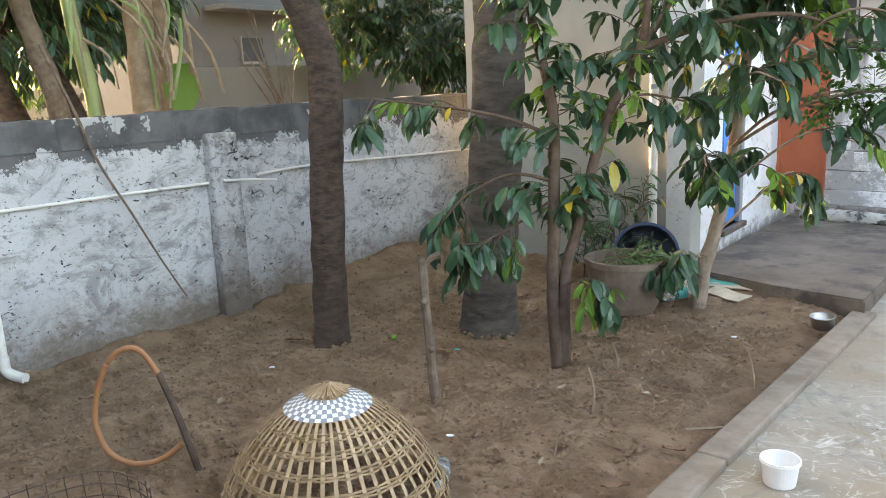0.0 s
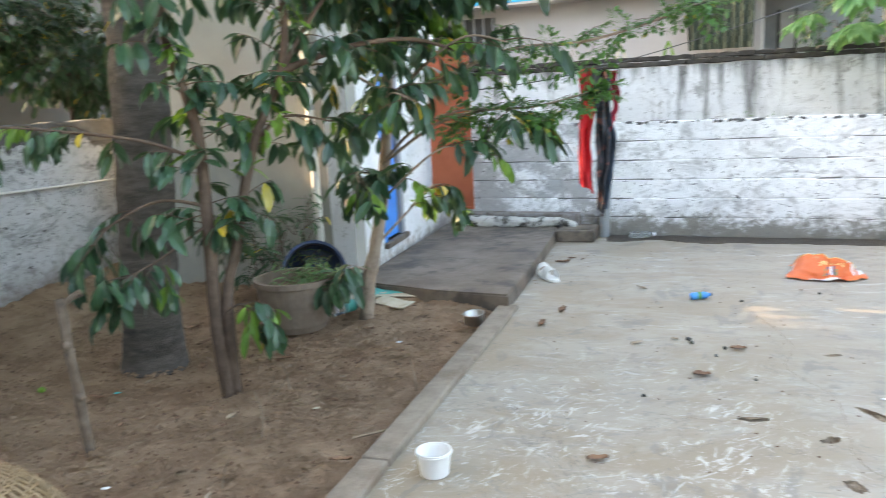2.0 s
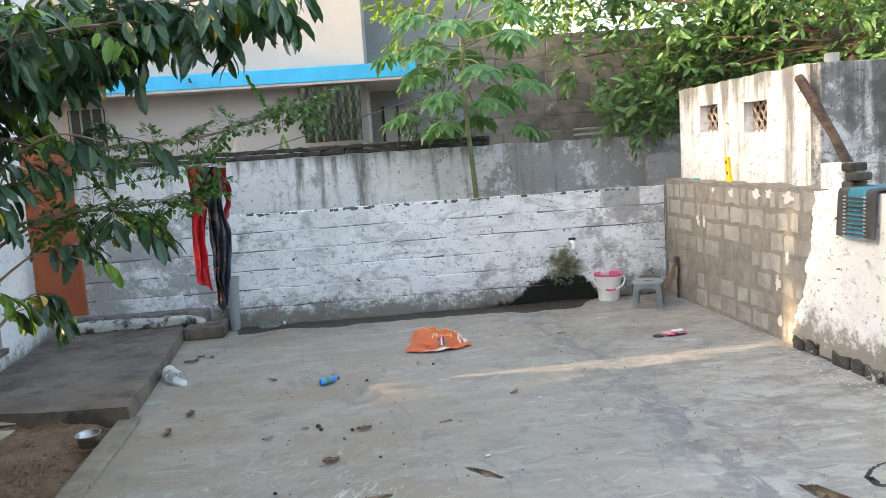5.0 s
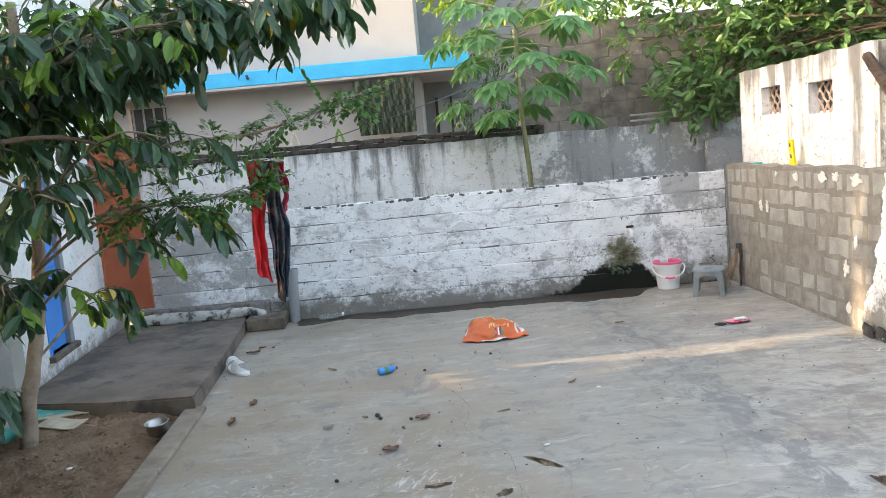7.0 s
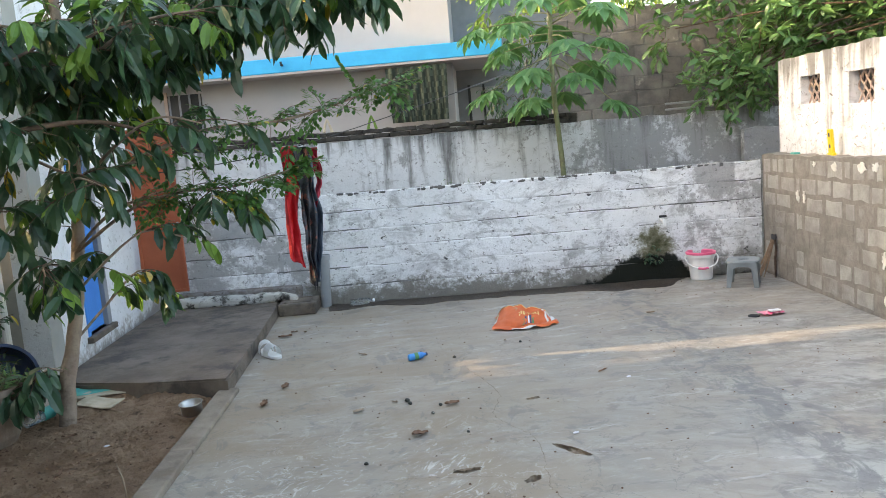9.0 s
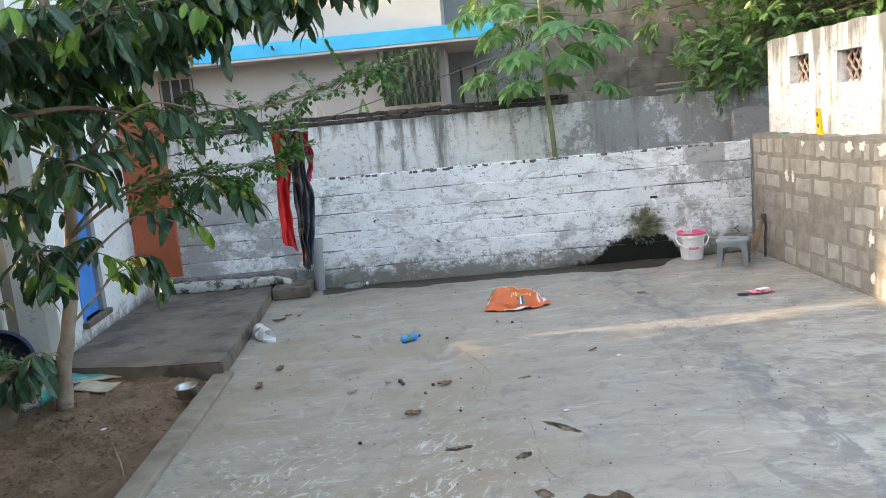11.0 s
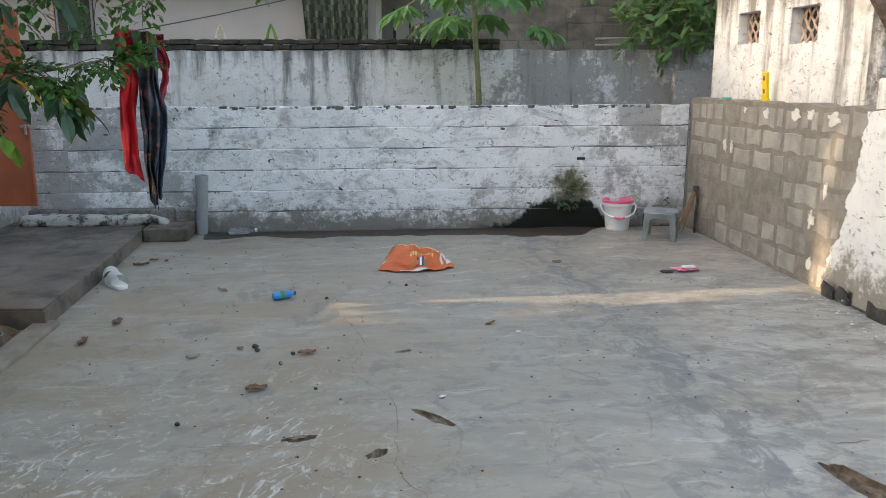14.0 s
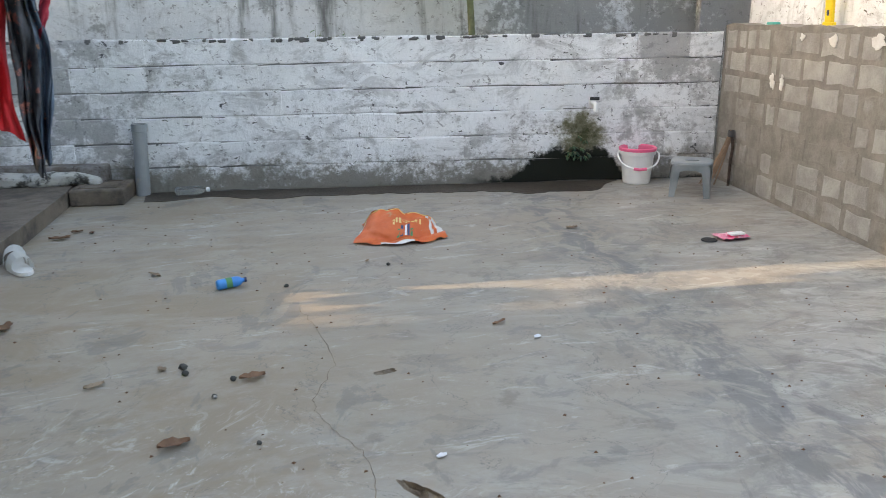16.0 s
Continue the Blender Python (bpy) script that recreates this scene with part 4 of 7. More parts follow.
# outbuilding beyond the side wall
def outbuilding():
    p, q = on_wall(*RIGHT, 0.02, -0.18)[:2], on_wall(*RIGHT, 2.46, -0.18)[:2]
    L = span(p, q)
    wins = [(0.495, 0.895, 1.71, 1.975), (1.405, 1.80, 1.675, 1.945)]
    h = thing("outbuilding", "weathered whitewashed outbuilding with two lattice windows", "building", line_pose(p, q), kind="structure")
    bm_wall = wall("wall_outbuilding", p, q, 0.0, 2.17, 0.14, MAT["winwall"], "", wins, top_jag=0.008)
    bm_wall.parent = h
    bm_wall.matrix_parent_inverse = h.matrix_world.inverted()
    for key in ("label", "category", "kind"):
        if key in bm_wall:
            del bm_wall[key]
    bm_wall.name = "wall"
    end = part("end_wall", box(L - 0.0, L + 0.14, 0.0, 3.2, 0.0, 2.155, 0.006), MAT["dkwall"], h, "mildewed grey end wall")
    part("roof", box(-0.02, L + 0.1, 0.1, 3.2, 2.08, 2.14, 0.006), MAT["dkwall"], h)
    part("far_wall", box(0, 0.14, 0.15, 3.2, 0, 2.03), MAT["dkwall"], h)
    for a, b, c, d in wins:
        w = part("window", box(a, b, 0.09, 0.13, c, c + 0.02), MAT["winwall"], h)
        # near-black panel: shade of the inside put into its colour
        part("back_panel", box(a + 0.002, b - 0.002, 0.125, 0.139, c, d), MAT["dark"], w)
        n = 4
        for k in range(n):
            x0, x1 = a + (b - a) * k / n, a + (b - a) * (k + 1) / n
            for s in (0, 1):
                bm = bmesh.new()
                xa, xb = (x0, x1) if s else (x1, x0)
                tube(bm, [(xa, 0.085, c), ((xa + xb) / 2 + 0.012, 0.085, c + (d - c) * 0.3), (xb, 0.085, c + (d - c) * 0.5), ((xa + xb) / 2 - 0.012, 0.085, c + (d - c) * 0.75), (xa, 0.085, d)], 0.009, 0.009, 6, 3)
                part("lattice_bar", bm, MAT["lattice"], w)
    # short stub pier with broken brick ends, and the slanting old timber
    return h, p, q


outb, op, oq = outbuilding()
pier = thing("pier_stub", "broken plastered pier stub with protruding bricks", "pier", line_pose(*RIGHT))
part("shaft", box(2.82, 3.09, 0.03, 0.17, 1.225, 1.42, 0.012), MAT["winwall"], pier)
for k, (x, z) in enumerate(((3.10, 1.24), (3.15, 1.30), (3.10, 1.365))):
    part("brick", box(x - 0.03, x + 0.09, 0.03, 0.15, z, z + 0.055, 0.008), MAT["brick"], pier)
bm = bmesh.new()
tube(bm, [on_wall(*RIGHT, 2.45, -0.10, 2.06), on_wall(*RIGHT, 2.78, -0.10, 1.72), on_wall(*RIGHT, 3.04, -0.11, 1.41)], 0.038, 0.034, 6, 3, 0.3)
tagged(part("timber", bm, MAT["bark"], None), "old brown timber leaning against the outbuilding", "timber")

# taller wall behind, with a coping of sooty broken bricks
L2 = span(*BEHIND)
behind = wall("wall_behind", *BEHIND, -0.1, 1.74, 0.18, MAT["second"], "tall plastered wall with black run-off streaks", top_jag=0.015)
bricks = [pillow_block("brick", MAT["brick"], s + 80, 0.16) for s in range(4)]
for o in lay_blocks(behind, "brick", *BEHIND, 1.745, 0.058, 2, 0.25, bricks, 0.02, 0.004, 12, x0=0.0, x1=6.1, depth=0.2):
    o.matrix_parent_inverse = behind.matrix_world.inverted()
lower = wall("wall_return", (6.5, 8.60), (7.4, 8.4), -0.1, 1.5, 0.12, MAT["second"], "lower streaked plaster wall", top_jag=0.01)

# high block wall of a neighbour
HIGH = ((4.85, 10.52), (10.5, 9.2))
high = wall("wall_high", *HIGH, -0.1, 3.2, 0.2, MAT["dkmortar"], "high mildewed concrete block wall", top_jag=0.01)
darks = [pillow_block("block", MAT["dkblock"], s + 100, 0.08) for s in range(5)]
for o in lay_blocks(high, "block", *HIGH, 1.5, 0.2, 8, 0.42, darks, 0.007, 0.003, 15, x0=0.0, x1=5.0):
    o.matrix_parent_inverse = high.matrix_world.inverted()
for i, z in enumerate((1.80, 1.87)):
    bm = bmesh.new()
    tube(bm, [(5.9, 9.35, z), (7.4, 9.0, z + 0.02)], 0.014, 0.014, 8, 2)
    tagged(part("rail_pipe", bm, MAT["greypvc"], None), "thin grey pipe rail over the wall", "pipe", "pipes over the wall")

# boundary wall of the bed
left = wall("wall_left", LEFT[0], LEFT[1], -0.15, 1.5, 0.16, MAT["left"], "whitewashed plaster wall, bare cement along its top", top_jag=0.012)
caps = [pillow_block("block", MAT["left"], s + 120, 0.03) for s in range(4)]
for o in lay_blocks(left, "block", LEFT[0], LEFT[1], 1.29, 0.21, 1, 0.45, caps, 0.008, 0.005, 9):
    o.matrix_parent_inverse = left.matrix_world.inverted()
pil = box(4.62, 4.86, -0.1, 0.01, -0.15, 1.33, 0.02, 2)
for v in pil.verts:
    v.co += Vector((1, 1, 0)) * 0.014 * noise.noise(v.co * 6)
o = part("pilaster", pil, MAT["pilaster"], None, at=line_pose(*LEFT))
o.parent = left
o.matrix_parent_inverse = left.matrix_world.inverted()
# white conduit along it
def lw(y, z, off=0.0):
    x = -3.95 + (y + 0.6) * 0.1173
    return (x + off, y, z)


cond = thing("conduit", "thin white conduit pipe fixed along the wall", "pipe")
bm = bmesh.new()
tube(bm, [lw(-0.5, 0.99, 0.02), lw(2.6, 0.985, 0.02), lw(3.9, 0.975, 0.02), lw(4.1, 0.985, 0.13), lw(4.5, 0.94, 0.14)], 0.011, 0.011, 8, 4)
part("lower_run", bm, MAT["pvc"], cond)
bm = bmesh.new()
tube(bm, [lw(4.42, 0.985, 0.02), lw(5.0, 1.0, 0.025), lw(6.2, 0.96, 0.025), lw(7.1, 0.93, 0.02)], 0.010, 0.010, 8, 4)
part("far_run", bm, MAT["pvc"], cond)
drain = thing("drain_pipe", "white drain pipe with an elbow by the wall", "pipe")
bm = bmesh.new()
tube(bm, [lw(2.42, 1.0, 0.06), lw(2.42, 0.12, 0.08)], 0.026, 0.026, 12, 2)
part("riser", bm, MAT["pvc"], drain)
bm = bmesh.new()
tube(bm, [lw(2.42, 0.13, 0.08), lw(2.42, 0.05, 0.09), lw(2.45, 0.01, 0.13), lw(2.47, 0.0, 0.19)], 0.031, 0.031, 12, 4)
part("elbow", bm, MAT["pvc"], drain)


# ---------------------------------------------------------------- house at the end of the bed
def house():
    h = thing("house", "low house with beige end wall and white front", "house", kind="structure")
    LF, LS = span(*HOUSE_F), span(*HOUSE_S)
    door = (0.72, 1.30, 0.26, 2.10)
    # unseen upper walls and roof raised to keep low sun off the outbuilding
    f = wall("wall", *HOUSE_F, -0.1, 4.3, 0.2, MAT["white"], "", [door])
    s = wall("wall", *HOUSE_S, -0.1, 4.3, 0.2, MAT["beige"], "")
    g = wall("wall", (-2.72, 9.6), (-2.72, 6.61), -0.1, 4.3, 0.2, MAT["beige"], "")
    for w, lab in ((f, "white front wall"), (s, "beige end wall"), (g, "beige far wall")):
        w.parent = h
        for key in ("category", "kind", "label"):
            if key in w:
                del w[key]
        w["label"] = lab
    part("roof", box(-0.25, LF, -0.05, 4.0, 4.3, 4.4, 0.01), MAT["beige"], h, at=line_pose(*HOUSE_F))
    return h


house()
dm = line_pose(*HOUSE_F)
door1 = thing("door_blue", "bright blue wooden door in a grey frame", "door", dm, kind="structure")
a, b, z0, z1 = 0.72, 1.30, 0.26, 2.10
part("leaf", box(a + 0.05, b - 0.09, 0.03, 0.07, z0 + 0.01, z1 - 0.05, 0.004), MAT["doorblue"], door1)
for k in range(3):
    zz = z0 + 0.1 + k * 0.6
    part("panel", box(a + 0.11, b - 0.15, 0.018, 0.034, zz, zz + 0.48, 0.008), MAT["doorblue"], door1)
part("frame", box(a, a + 0.05, -0.012, 0.1, z0, z1, 0.004), MAT["doorblue"], door1)
part("frame", box(b - 0.09, b, -0.012, 0.1, z0, z1, 0.004), MAT["greypaint"], door1)
part("frame", box(a, b, -0.012, 0.1, z1 - 0.05, z1, 0.004), MAT["doorblue"], door1)
part("sill", box(a - 0.03, b + 0.03, -0.05, 0.1, z0 - 0.05, z0, 0.006), MAT["slab"], door1)

# rust-red sheet gate standing open
gm = line_pose((-0.27, 8.43), (0.18, 8.33))
gate = thing("metal_gate", "rust-red sheet metal gate with flaked paint, standing open", "gate", gm)
GW = 0.46
part("sheet", box(0.0, GW, -0.004, 0.004, 0.36, 1.99), MAT["rust"], gate)
for nm, bb in (("frame_bar", (0.0, 0.028, -0.016, 0.012, 0.35, 2.0)), ("frame_bar", (GW - 0.028, GW, -0.016, 0.012, 0.35, 2.0)), ("frame_bar", (0.028, GW - 0.028, -0.015, 0.011, 0.35, 0.378)), ("frame_bar", (0.028, GW - 0.028, -0.015, 0.011, 1.972, 2.0))):
    part(nm, box(*bb, 0.003), MAT["rust"], gate)
latch = part("latch", box(GW - 0.07, GW + 0.01, -0.03, -0.016, 1.03, 1.05, 0.003), MAT["steel"], gate)
part("staple", box(GW - 0.035, GW - 0.015, -0.034, -0.02, 0.97, 1.06, 0.003), MAT["steel"], latch)
for z in (0.6, 1.7):
    part("hinge", lathe([(0.012, z), (0.012, z + 0.09)], 10, cap=True), MAT["steel"], gate)

# downpipe on the end of the house
dp = thing("downpipe", "cream plastic downpipe down the house end", "pipe", line_pose(*HOUSE_S))
bm = bmesh.new()
tube(bm, [(1.92, -0.055, -0.04), (1.92, -0.055, 4.3)], 0.034, 0.034, 14, 2)
part("pipe", bm, MAT["pvc"], dp)
for z in (0.28, 1.5, 2.6):
    part("collar", lathe([(0.036, z), (0.041, z), (0.041, z + 0.035), (0.036, z + 0.035)], 14), MAT["greypvc"], dp).location = (1.92, -0.055, 0)


# ---------------------------------------------------------------- neighbour's white building
def white_building():
    P, Q = (-2.6, 15.13), (4.93, 13.33)
    h = thing("apartment_house", "white two-storey house with a bright blue ledge", "building", line_pose(P, Q), kind="structure")
    L = span(P, Q)
    xe = L - 0.85
    part("wall", box(0, xe, 0, 0.2, -0.1, 6.2), MAT["bldg"], h)
    part("side_wall", box(xe - 0.2, xe, 0.2, 5.0, -0.1, 6.2), MAT["bldg"], h)
    part("back_wall", box(0, xe + 3.0, 5.0, 5.2, -0.1, 6.2), MAT["bldg"], h)
    part("porch_wall", box(xe, xe + 2.6, 1.6, 1.75, -0.1, 6.2), MAT["greypaint"], h)
    part("roof", box(-0.3, xe + 2.6, -0.3, 5.2, 6.2, 6.35, 0.02), MAT["bldg"], h)
    part("ledge", box(0.6, L, -0.5, 1.6, 2.98, 3.22, 0.01), MAT["bandblue"], h, "bright blue concrete ledge")
    part("ledge_soffit", box(0.6, L, -0.49, 1.6, 2.94, 2.979), MAT["bldg"], h)
    w = part("window", box(1.9, 2.5, -0.03, 0.0, 1.9, 2.8), MAT["dark"], h)
    for k in range(4):
        part("bar", box(1.92 + k * 0.18, 1.95 + k * 0.18, -0.05, -0.03, 1.9, 2.8), MAT["greypaint"], w)
    part("frame", box(1.84, 1.9, -0.05, 0.0, 1.85, 2.86, 0.005), MAT["lattice"], w)
    w2 = part("porch_window", box(xe + 0.25, xe + 0.75, 1.56, 1.6, 1.7, 2.6), MAT["bldg"], h, "bright porch window")
    part("frame", box(xe + 0.2, xe + 0.25, 1.54, 1.6, 1.6, 2.65), MAT["dark"], w2)
    part("frame", box(xe + 0.48, xe + 0.52, 1.54, 1.6, 1.6, 2.65), MAT["dark"], w2)
    hook = bmesh.new()
    tube(hook, [(4.1, -0.5, 3.1), (4.1, -0.56, 3.1), (4.1, -0.58, 3.15)], 0.02, 0.02, 6, 2)
    part("hook", hook, MAT["cable"], h)
    # curtain hung under the ledge
    c = tagged(new("curtain"), "green patterned cloth hung under the blue ledge", "curtain")
    c.matrix_world = line_pose(P, Q) @ pose(L - 1.95, -0.45, 0)
    nx, nz = 44, 10
    vs, fs = [], []
    for k in range(nz + 1):
        for i in range(nx + 1):
            t = k / nz
            vs.append((0.06 * (1 - t) + 1.02 * i / nx * (0.92 + 0.08 * t), 0.035 * math.sin(i * 1.15) * (0.4 + 0.6 * (1 - t)), 2.0 + 0.9 * t))
    idx = []
    for k in range(nz):
        for i in range(nx):
            a = k * (nx + 1) + i
            fs.append((a, a + 1, a + nx + 2, a + nx + 1))
            idx.append(1 if (i // 2 + k * 3) % 4 == 0 or (i + 5 * k) % 7 == 0 else 0)
    part("cloth", mesh_of("cloth", vs, fs, [MAT["curtain"], MAT["curtlight"]], idx), None, c)


white_building()

# pegs of cloth on the coping
for i, (x, lab, m) in enumerate(((3.05, "pale rag tied on the wall coping", "paper"), (3.6, "yellow-green strip tied on the coping", "young"))):
    bm = bmesh.new()
    tp = on_wall(*BEHIND, x, -0.06, 1.86)
    for sg in (-1, 1):
        tube(bm, [tp + Vector((0.0, 0, 0.16)), tp + Vector((sg * 0.03, -0.02, 0.08)), tp + Vector((sg * 0.05, -0.05, 0.0))], 0.012, 0.02, 6, 3)
    tagged(part("rag", bm, MAT[m], None), lab, "rag", "rags on the coping")

# ---------------------------------------------------------------- far side of the bed's wall
far = thing("neighbour_house", "grey-tan neighbour house behind a plain wall", "house", line_pose((-10.1, 6.9), (-9.4, 17.4)), kind="structure")
# local x along the front, y to its left (away from the yard)
# unseen upper storey added to keep stray sun off the tall stained wall
part("wall", box(2.4, 10.5, 0, 0.25, -0.1, 6.6), MAT["fargrey"], far)
part("side_wall", box(2.4, 2.65, 0.25, 5, -0.1, 6.6), MAT["fargrey"], far)
part("roof", box(2.0, 10.8, -0.7, 5, 6.6, 6.8, 0.03), MAT["fargrey"], far)
part("sunshade", box(3.0, 6.2, -0.55, 0.0, 3.0, 3.09, 0.01), MAT["fargrey"], far)
for x, z in ((3.75, 2.14), (6.3, 2.1)):
    w = part("window", box(x, x + 0.5, -0.02, 0.0, z, z + 0.42), MAT["dark"], far)
    part("frame", box(x - 0.03, x, -0.035, 0.0, z - 0.03, z + 0.45, 0.004), MAT["farwall"], w)
    part("sill", box(x - 0.03, x + 0.39, -0.05, 0.0, z - 0.05, z, 0.004), MAT["farwall"], w)
wall("wall_neighbour", (-6.1, 12.6), (-6.78, 6.2), -0.1, 1.92, 0.15, MAT["farwall"], "plain tan plastered wall of the neighbour")
wall("wall_lane", (-9.0, 6.8), (-9.9, 0.5), -0.1, 1.75, 0.15, MAT["whitestone"], "low sunlit wall beyond the dark trees")
# plain unseen walls added to close the place; the west one blocks sun
wall("wall_close_west", (-5.65, 3.2), (-5.0, -5.0), -0.1, 4.6, 0.2, MAT["fargrey"], "unseen grey wall added to block the low sun")
wall("wall_close_east", (5.21, 2.45), (4.6, -3.1), -0.1, 1.25, 0.2, MAT["white"], "plain white wall closing the yard")


# ---------------------------------------------------------------- trees
def trunk_mesh(pts, r0, r1, mat, sides=14, steps=8, rough=0.12, flare=0.25, rings=0.0):
    bm = bmesh.new()
    tube(bm, pts, r0, r1, sides, steps, rough)
    z0 = pts[0][2]
    for v in bm.verts:
        h = v.co.z - z0
        c = Vector((pts[0][0], pts[0][1], v.co.z))
        if h < 0.5 and flare:
            v.co += (v.co - c) * flare * math.exp(-h / 0.14)
        if rings:
            v.co += (v.co - c) * rings * math.sin(h * 40)
    return from_bm("trunk", bm, mat, True)


t1 = thing("tree", "smooth brown leaning tree trunk in the sand", "tree")
part("trunk", trunk_mesh([(-2.23, 3.89, -0.06), (-2.215, 3.905, 0.6), (-2.19, 3.925, 1.2), (-2.17, 3.94, 1.72), (-2.225, 3.895, 1.98), (-2.30, 3.83, 2.3), (-2.45, 3.75, 2.9), (-2.5, 3.7, 4.2)], 0.112, 0.10, MAT["bark"], 16, 10, 0.12, 0.12), None, t1)
t2 = thing("palm", "thick ringed grey-brown palm trunk", "palm")
part("trunk", trunk_mesh([(-1.435, 4.61, -0.06), (-1.412, 4.623, 0.47), (-1.372, 4.646, 1.04), (-1.335, 4.667, 1.77), (-1.32, 4.675, 2.2), (-1.3, 4.68, 5.2)], 0.180, 0.165, MAT["palm"], 24, 26, 0.06, 0.22, 0.012), None, t2)
# unseen crown, spread wide and dense to shade the bed and left wall
for th, top, n, L, seed in ((t1, (-2.5, 3.7, 4.2), 560, 1.1, 3),):
    rr = random.Random(seed)
    vs, fs, bm = [], [], bmesh.new()
    for k in range(n):
        d = Vector((rr.uniform(-1, 1), rr.uniform(-2.5, 2.3), rr.uniform(0.0, 0.8)))
        p = Vector(top) + d * rr.uniform(0.3, 1.7)
        spray(vs, fs, bm, p, d, L, 12, 0.16, 0.5, rr)
    part("twigs", bm, MAT["bark"], th)["kind"] = "stuff"
    crown("crown", vs, fs, MAT["mango"], th)
vs, fs = [], []
bm = bmesh.new()
rr = random.Random(11)
for k in range(14):
    a = k * 2.4
    base = Vector((-1.3, 4.68, 5.2))
    pts = [base + Vector((math.cos(a) * r, math.sin(a) * r, 0.9 * math.sin(r * 1.1) - 0.12 * r * r)) for r in (0, 0.6, 1.2, 1.9, 2.5)]
    tube(bm, pts, 0.025, 0.006, 5, 3)
    cp = curve_points(pts, 8)
    for i in range(4, len(cp) - 1):
        ax = (cp[i + 1] - cp[i - 1]).normalized()
        sd = ax.cross(Vector((0, 0, 1))).normalized()
        for sg in (-1, 1):
            add_leaf(vs, fs, cp[i], sd * sg + ax * 0.7 + Vector((0, 0, -.35)), Vector((0, 0, 1)), 0.5, 0.14, rr)
part("fronds", bm, MAT["papstem"], t2)["kind"] = "stuff"
crown("crown", vs, fs, MAT["mango"], t2)



def leafy_tree(name, label, limbs, twigs, leaf_size, seed, trunk_mat, ferns=()):
    """limbs: (points, r0, r1); twigs: (limb number, from, to, count, length, leaves, droop, spread)."""
    t = thing(name, label, "tree")
    rr = random.Random(seed)
    bm = bmesh.new()
    tube(bm, limbs[0][0], limbs[0][1], limbs[0][2], 12, 6, 0.25)
    part("trunk", from_bm("trunk", bm, trunk_mat, True), None, t)
    for pts, r0, r1 in limbs[1:]:
        bm = bmesh.new()
        tube(bm, pts, r0, r1, 8, 5, 0.2)
        part("limb", from_bm("limb", bm, trunk_mat, True), None, t)
    bm = bmesh.new()
    vs, fs, ys, yf, gs, gf = [], [], [], [], [], []
    for li, a, b, n, length, leaves, droop, spread in twigs:
        cp = curve_points(limbs[li][0], 10)
        for k in range(n):
            u = a + (b - a) * (k + rr.random()) / n
            p = cp[min(int(u * (len(cp) - 1)), len(cp) - 1)]
            ax = (cp[min(int(u * (len(cp) - 1)) + 1, len(cp) - 1)] - cp[max(int(u * (len(cp) - 1)) - 1, 0)]).normalized()
            d = ax * rr.uniform(0.2, 0.9) + Vector((rr.gauss(0, 1), rr.gauss(0, 1), rr.gauss(0.1, 0.6))) * spread
            if rr.random() < 0.15:
                spray(ys, yf, bm, p, d, length * rr.uniform(0.5, 1.0), leaves, leaf_size * 0.85, droop, rr, fall=0.75, wild=0.3, bunch=0.5)
            else:
                spray(vs, fs, bm, p, d, length * rr.uniform(0.6, 1.2), leaves, leaf_size, droop, rr, fall=0.9, wild=0.3, bunch=0.45)
    for li, a, b, n, length in ferns:
        cp = curve_points(limbs[li][0], 10)
        for k in range(n):
            u = a + (b - a) * (k + rr.random()) / n
            p = cp[min(int(u * (len(cp) - 1)), len(cp) - 1)]
            d = Vector((rr.gauss(0.2, 0.6), rr.gauss(0, 0.6), rr.gauss(0.0, 0.45)))
            fern(gs, gf, bm, p, d, length * rr.uniform(0.7, 1.2), 5, 0.042, rr)
    part("twigs", bm, MAT["twig"], t)["kind"] = "stuff"
    crown("crown", vs, fs, MAT["leaf"], t)
    if ys:
        crown("young_crown", ys, yf, MAT["young"], t)
    if gs:
        crown("feathery_crown", gs, gf, MAT["feather"], t)
    return t


# small tree beside the palm: two stems from one foot
A = (-0.70, 4.14)
R0 = Vector((0.84, 0.543, 0))   # across the bed
F0 = Vector((-0.543, 0.84, 0))  # away


def at(base, r, z, f=0.0):
    return Vector((base[0], base[1], 0)) + R0 * r + F0 * f + Vector((0, 0, z))


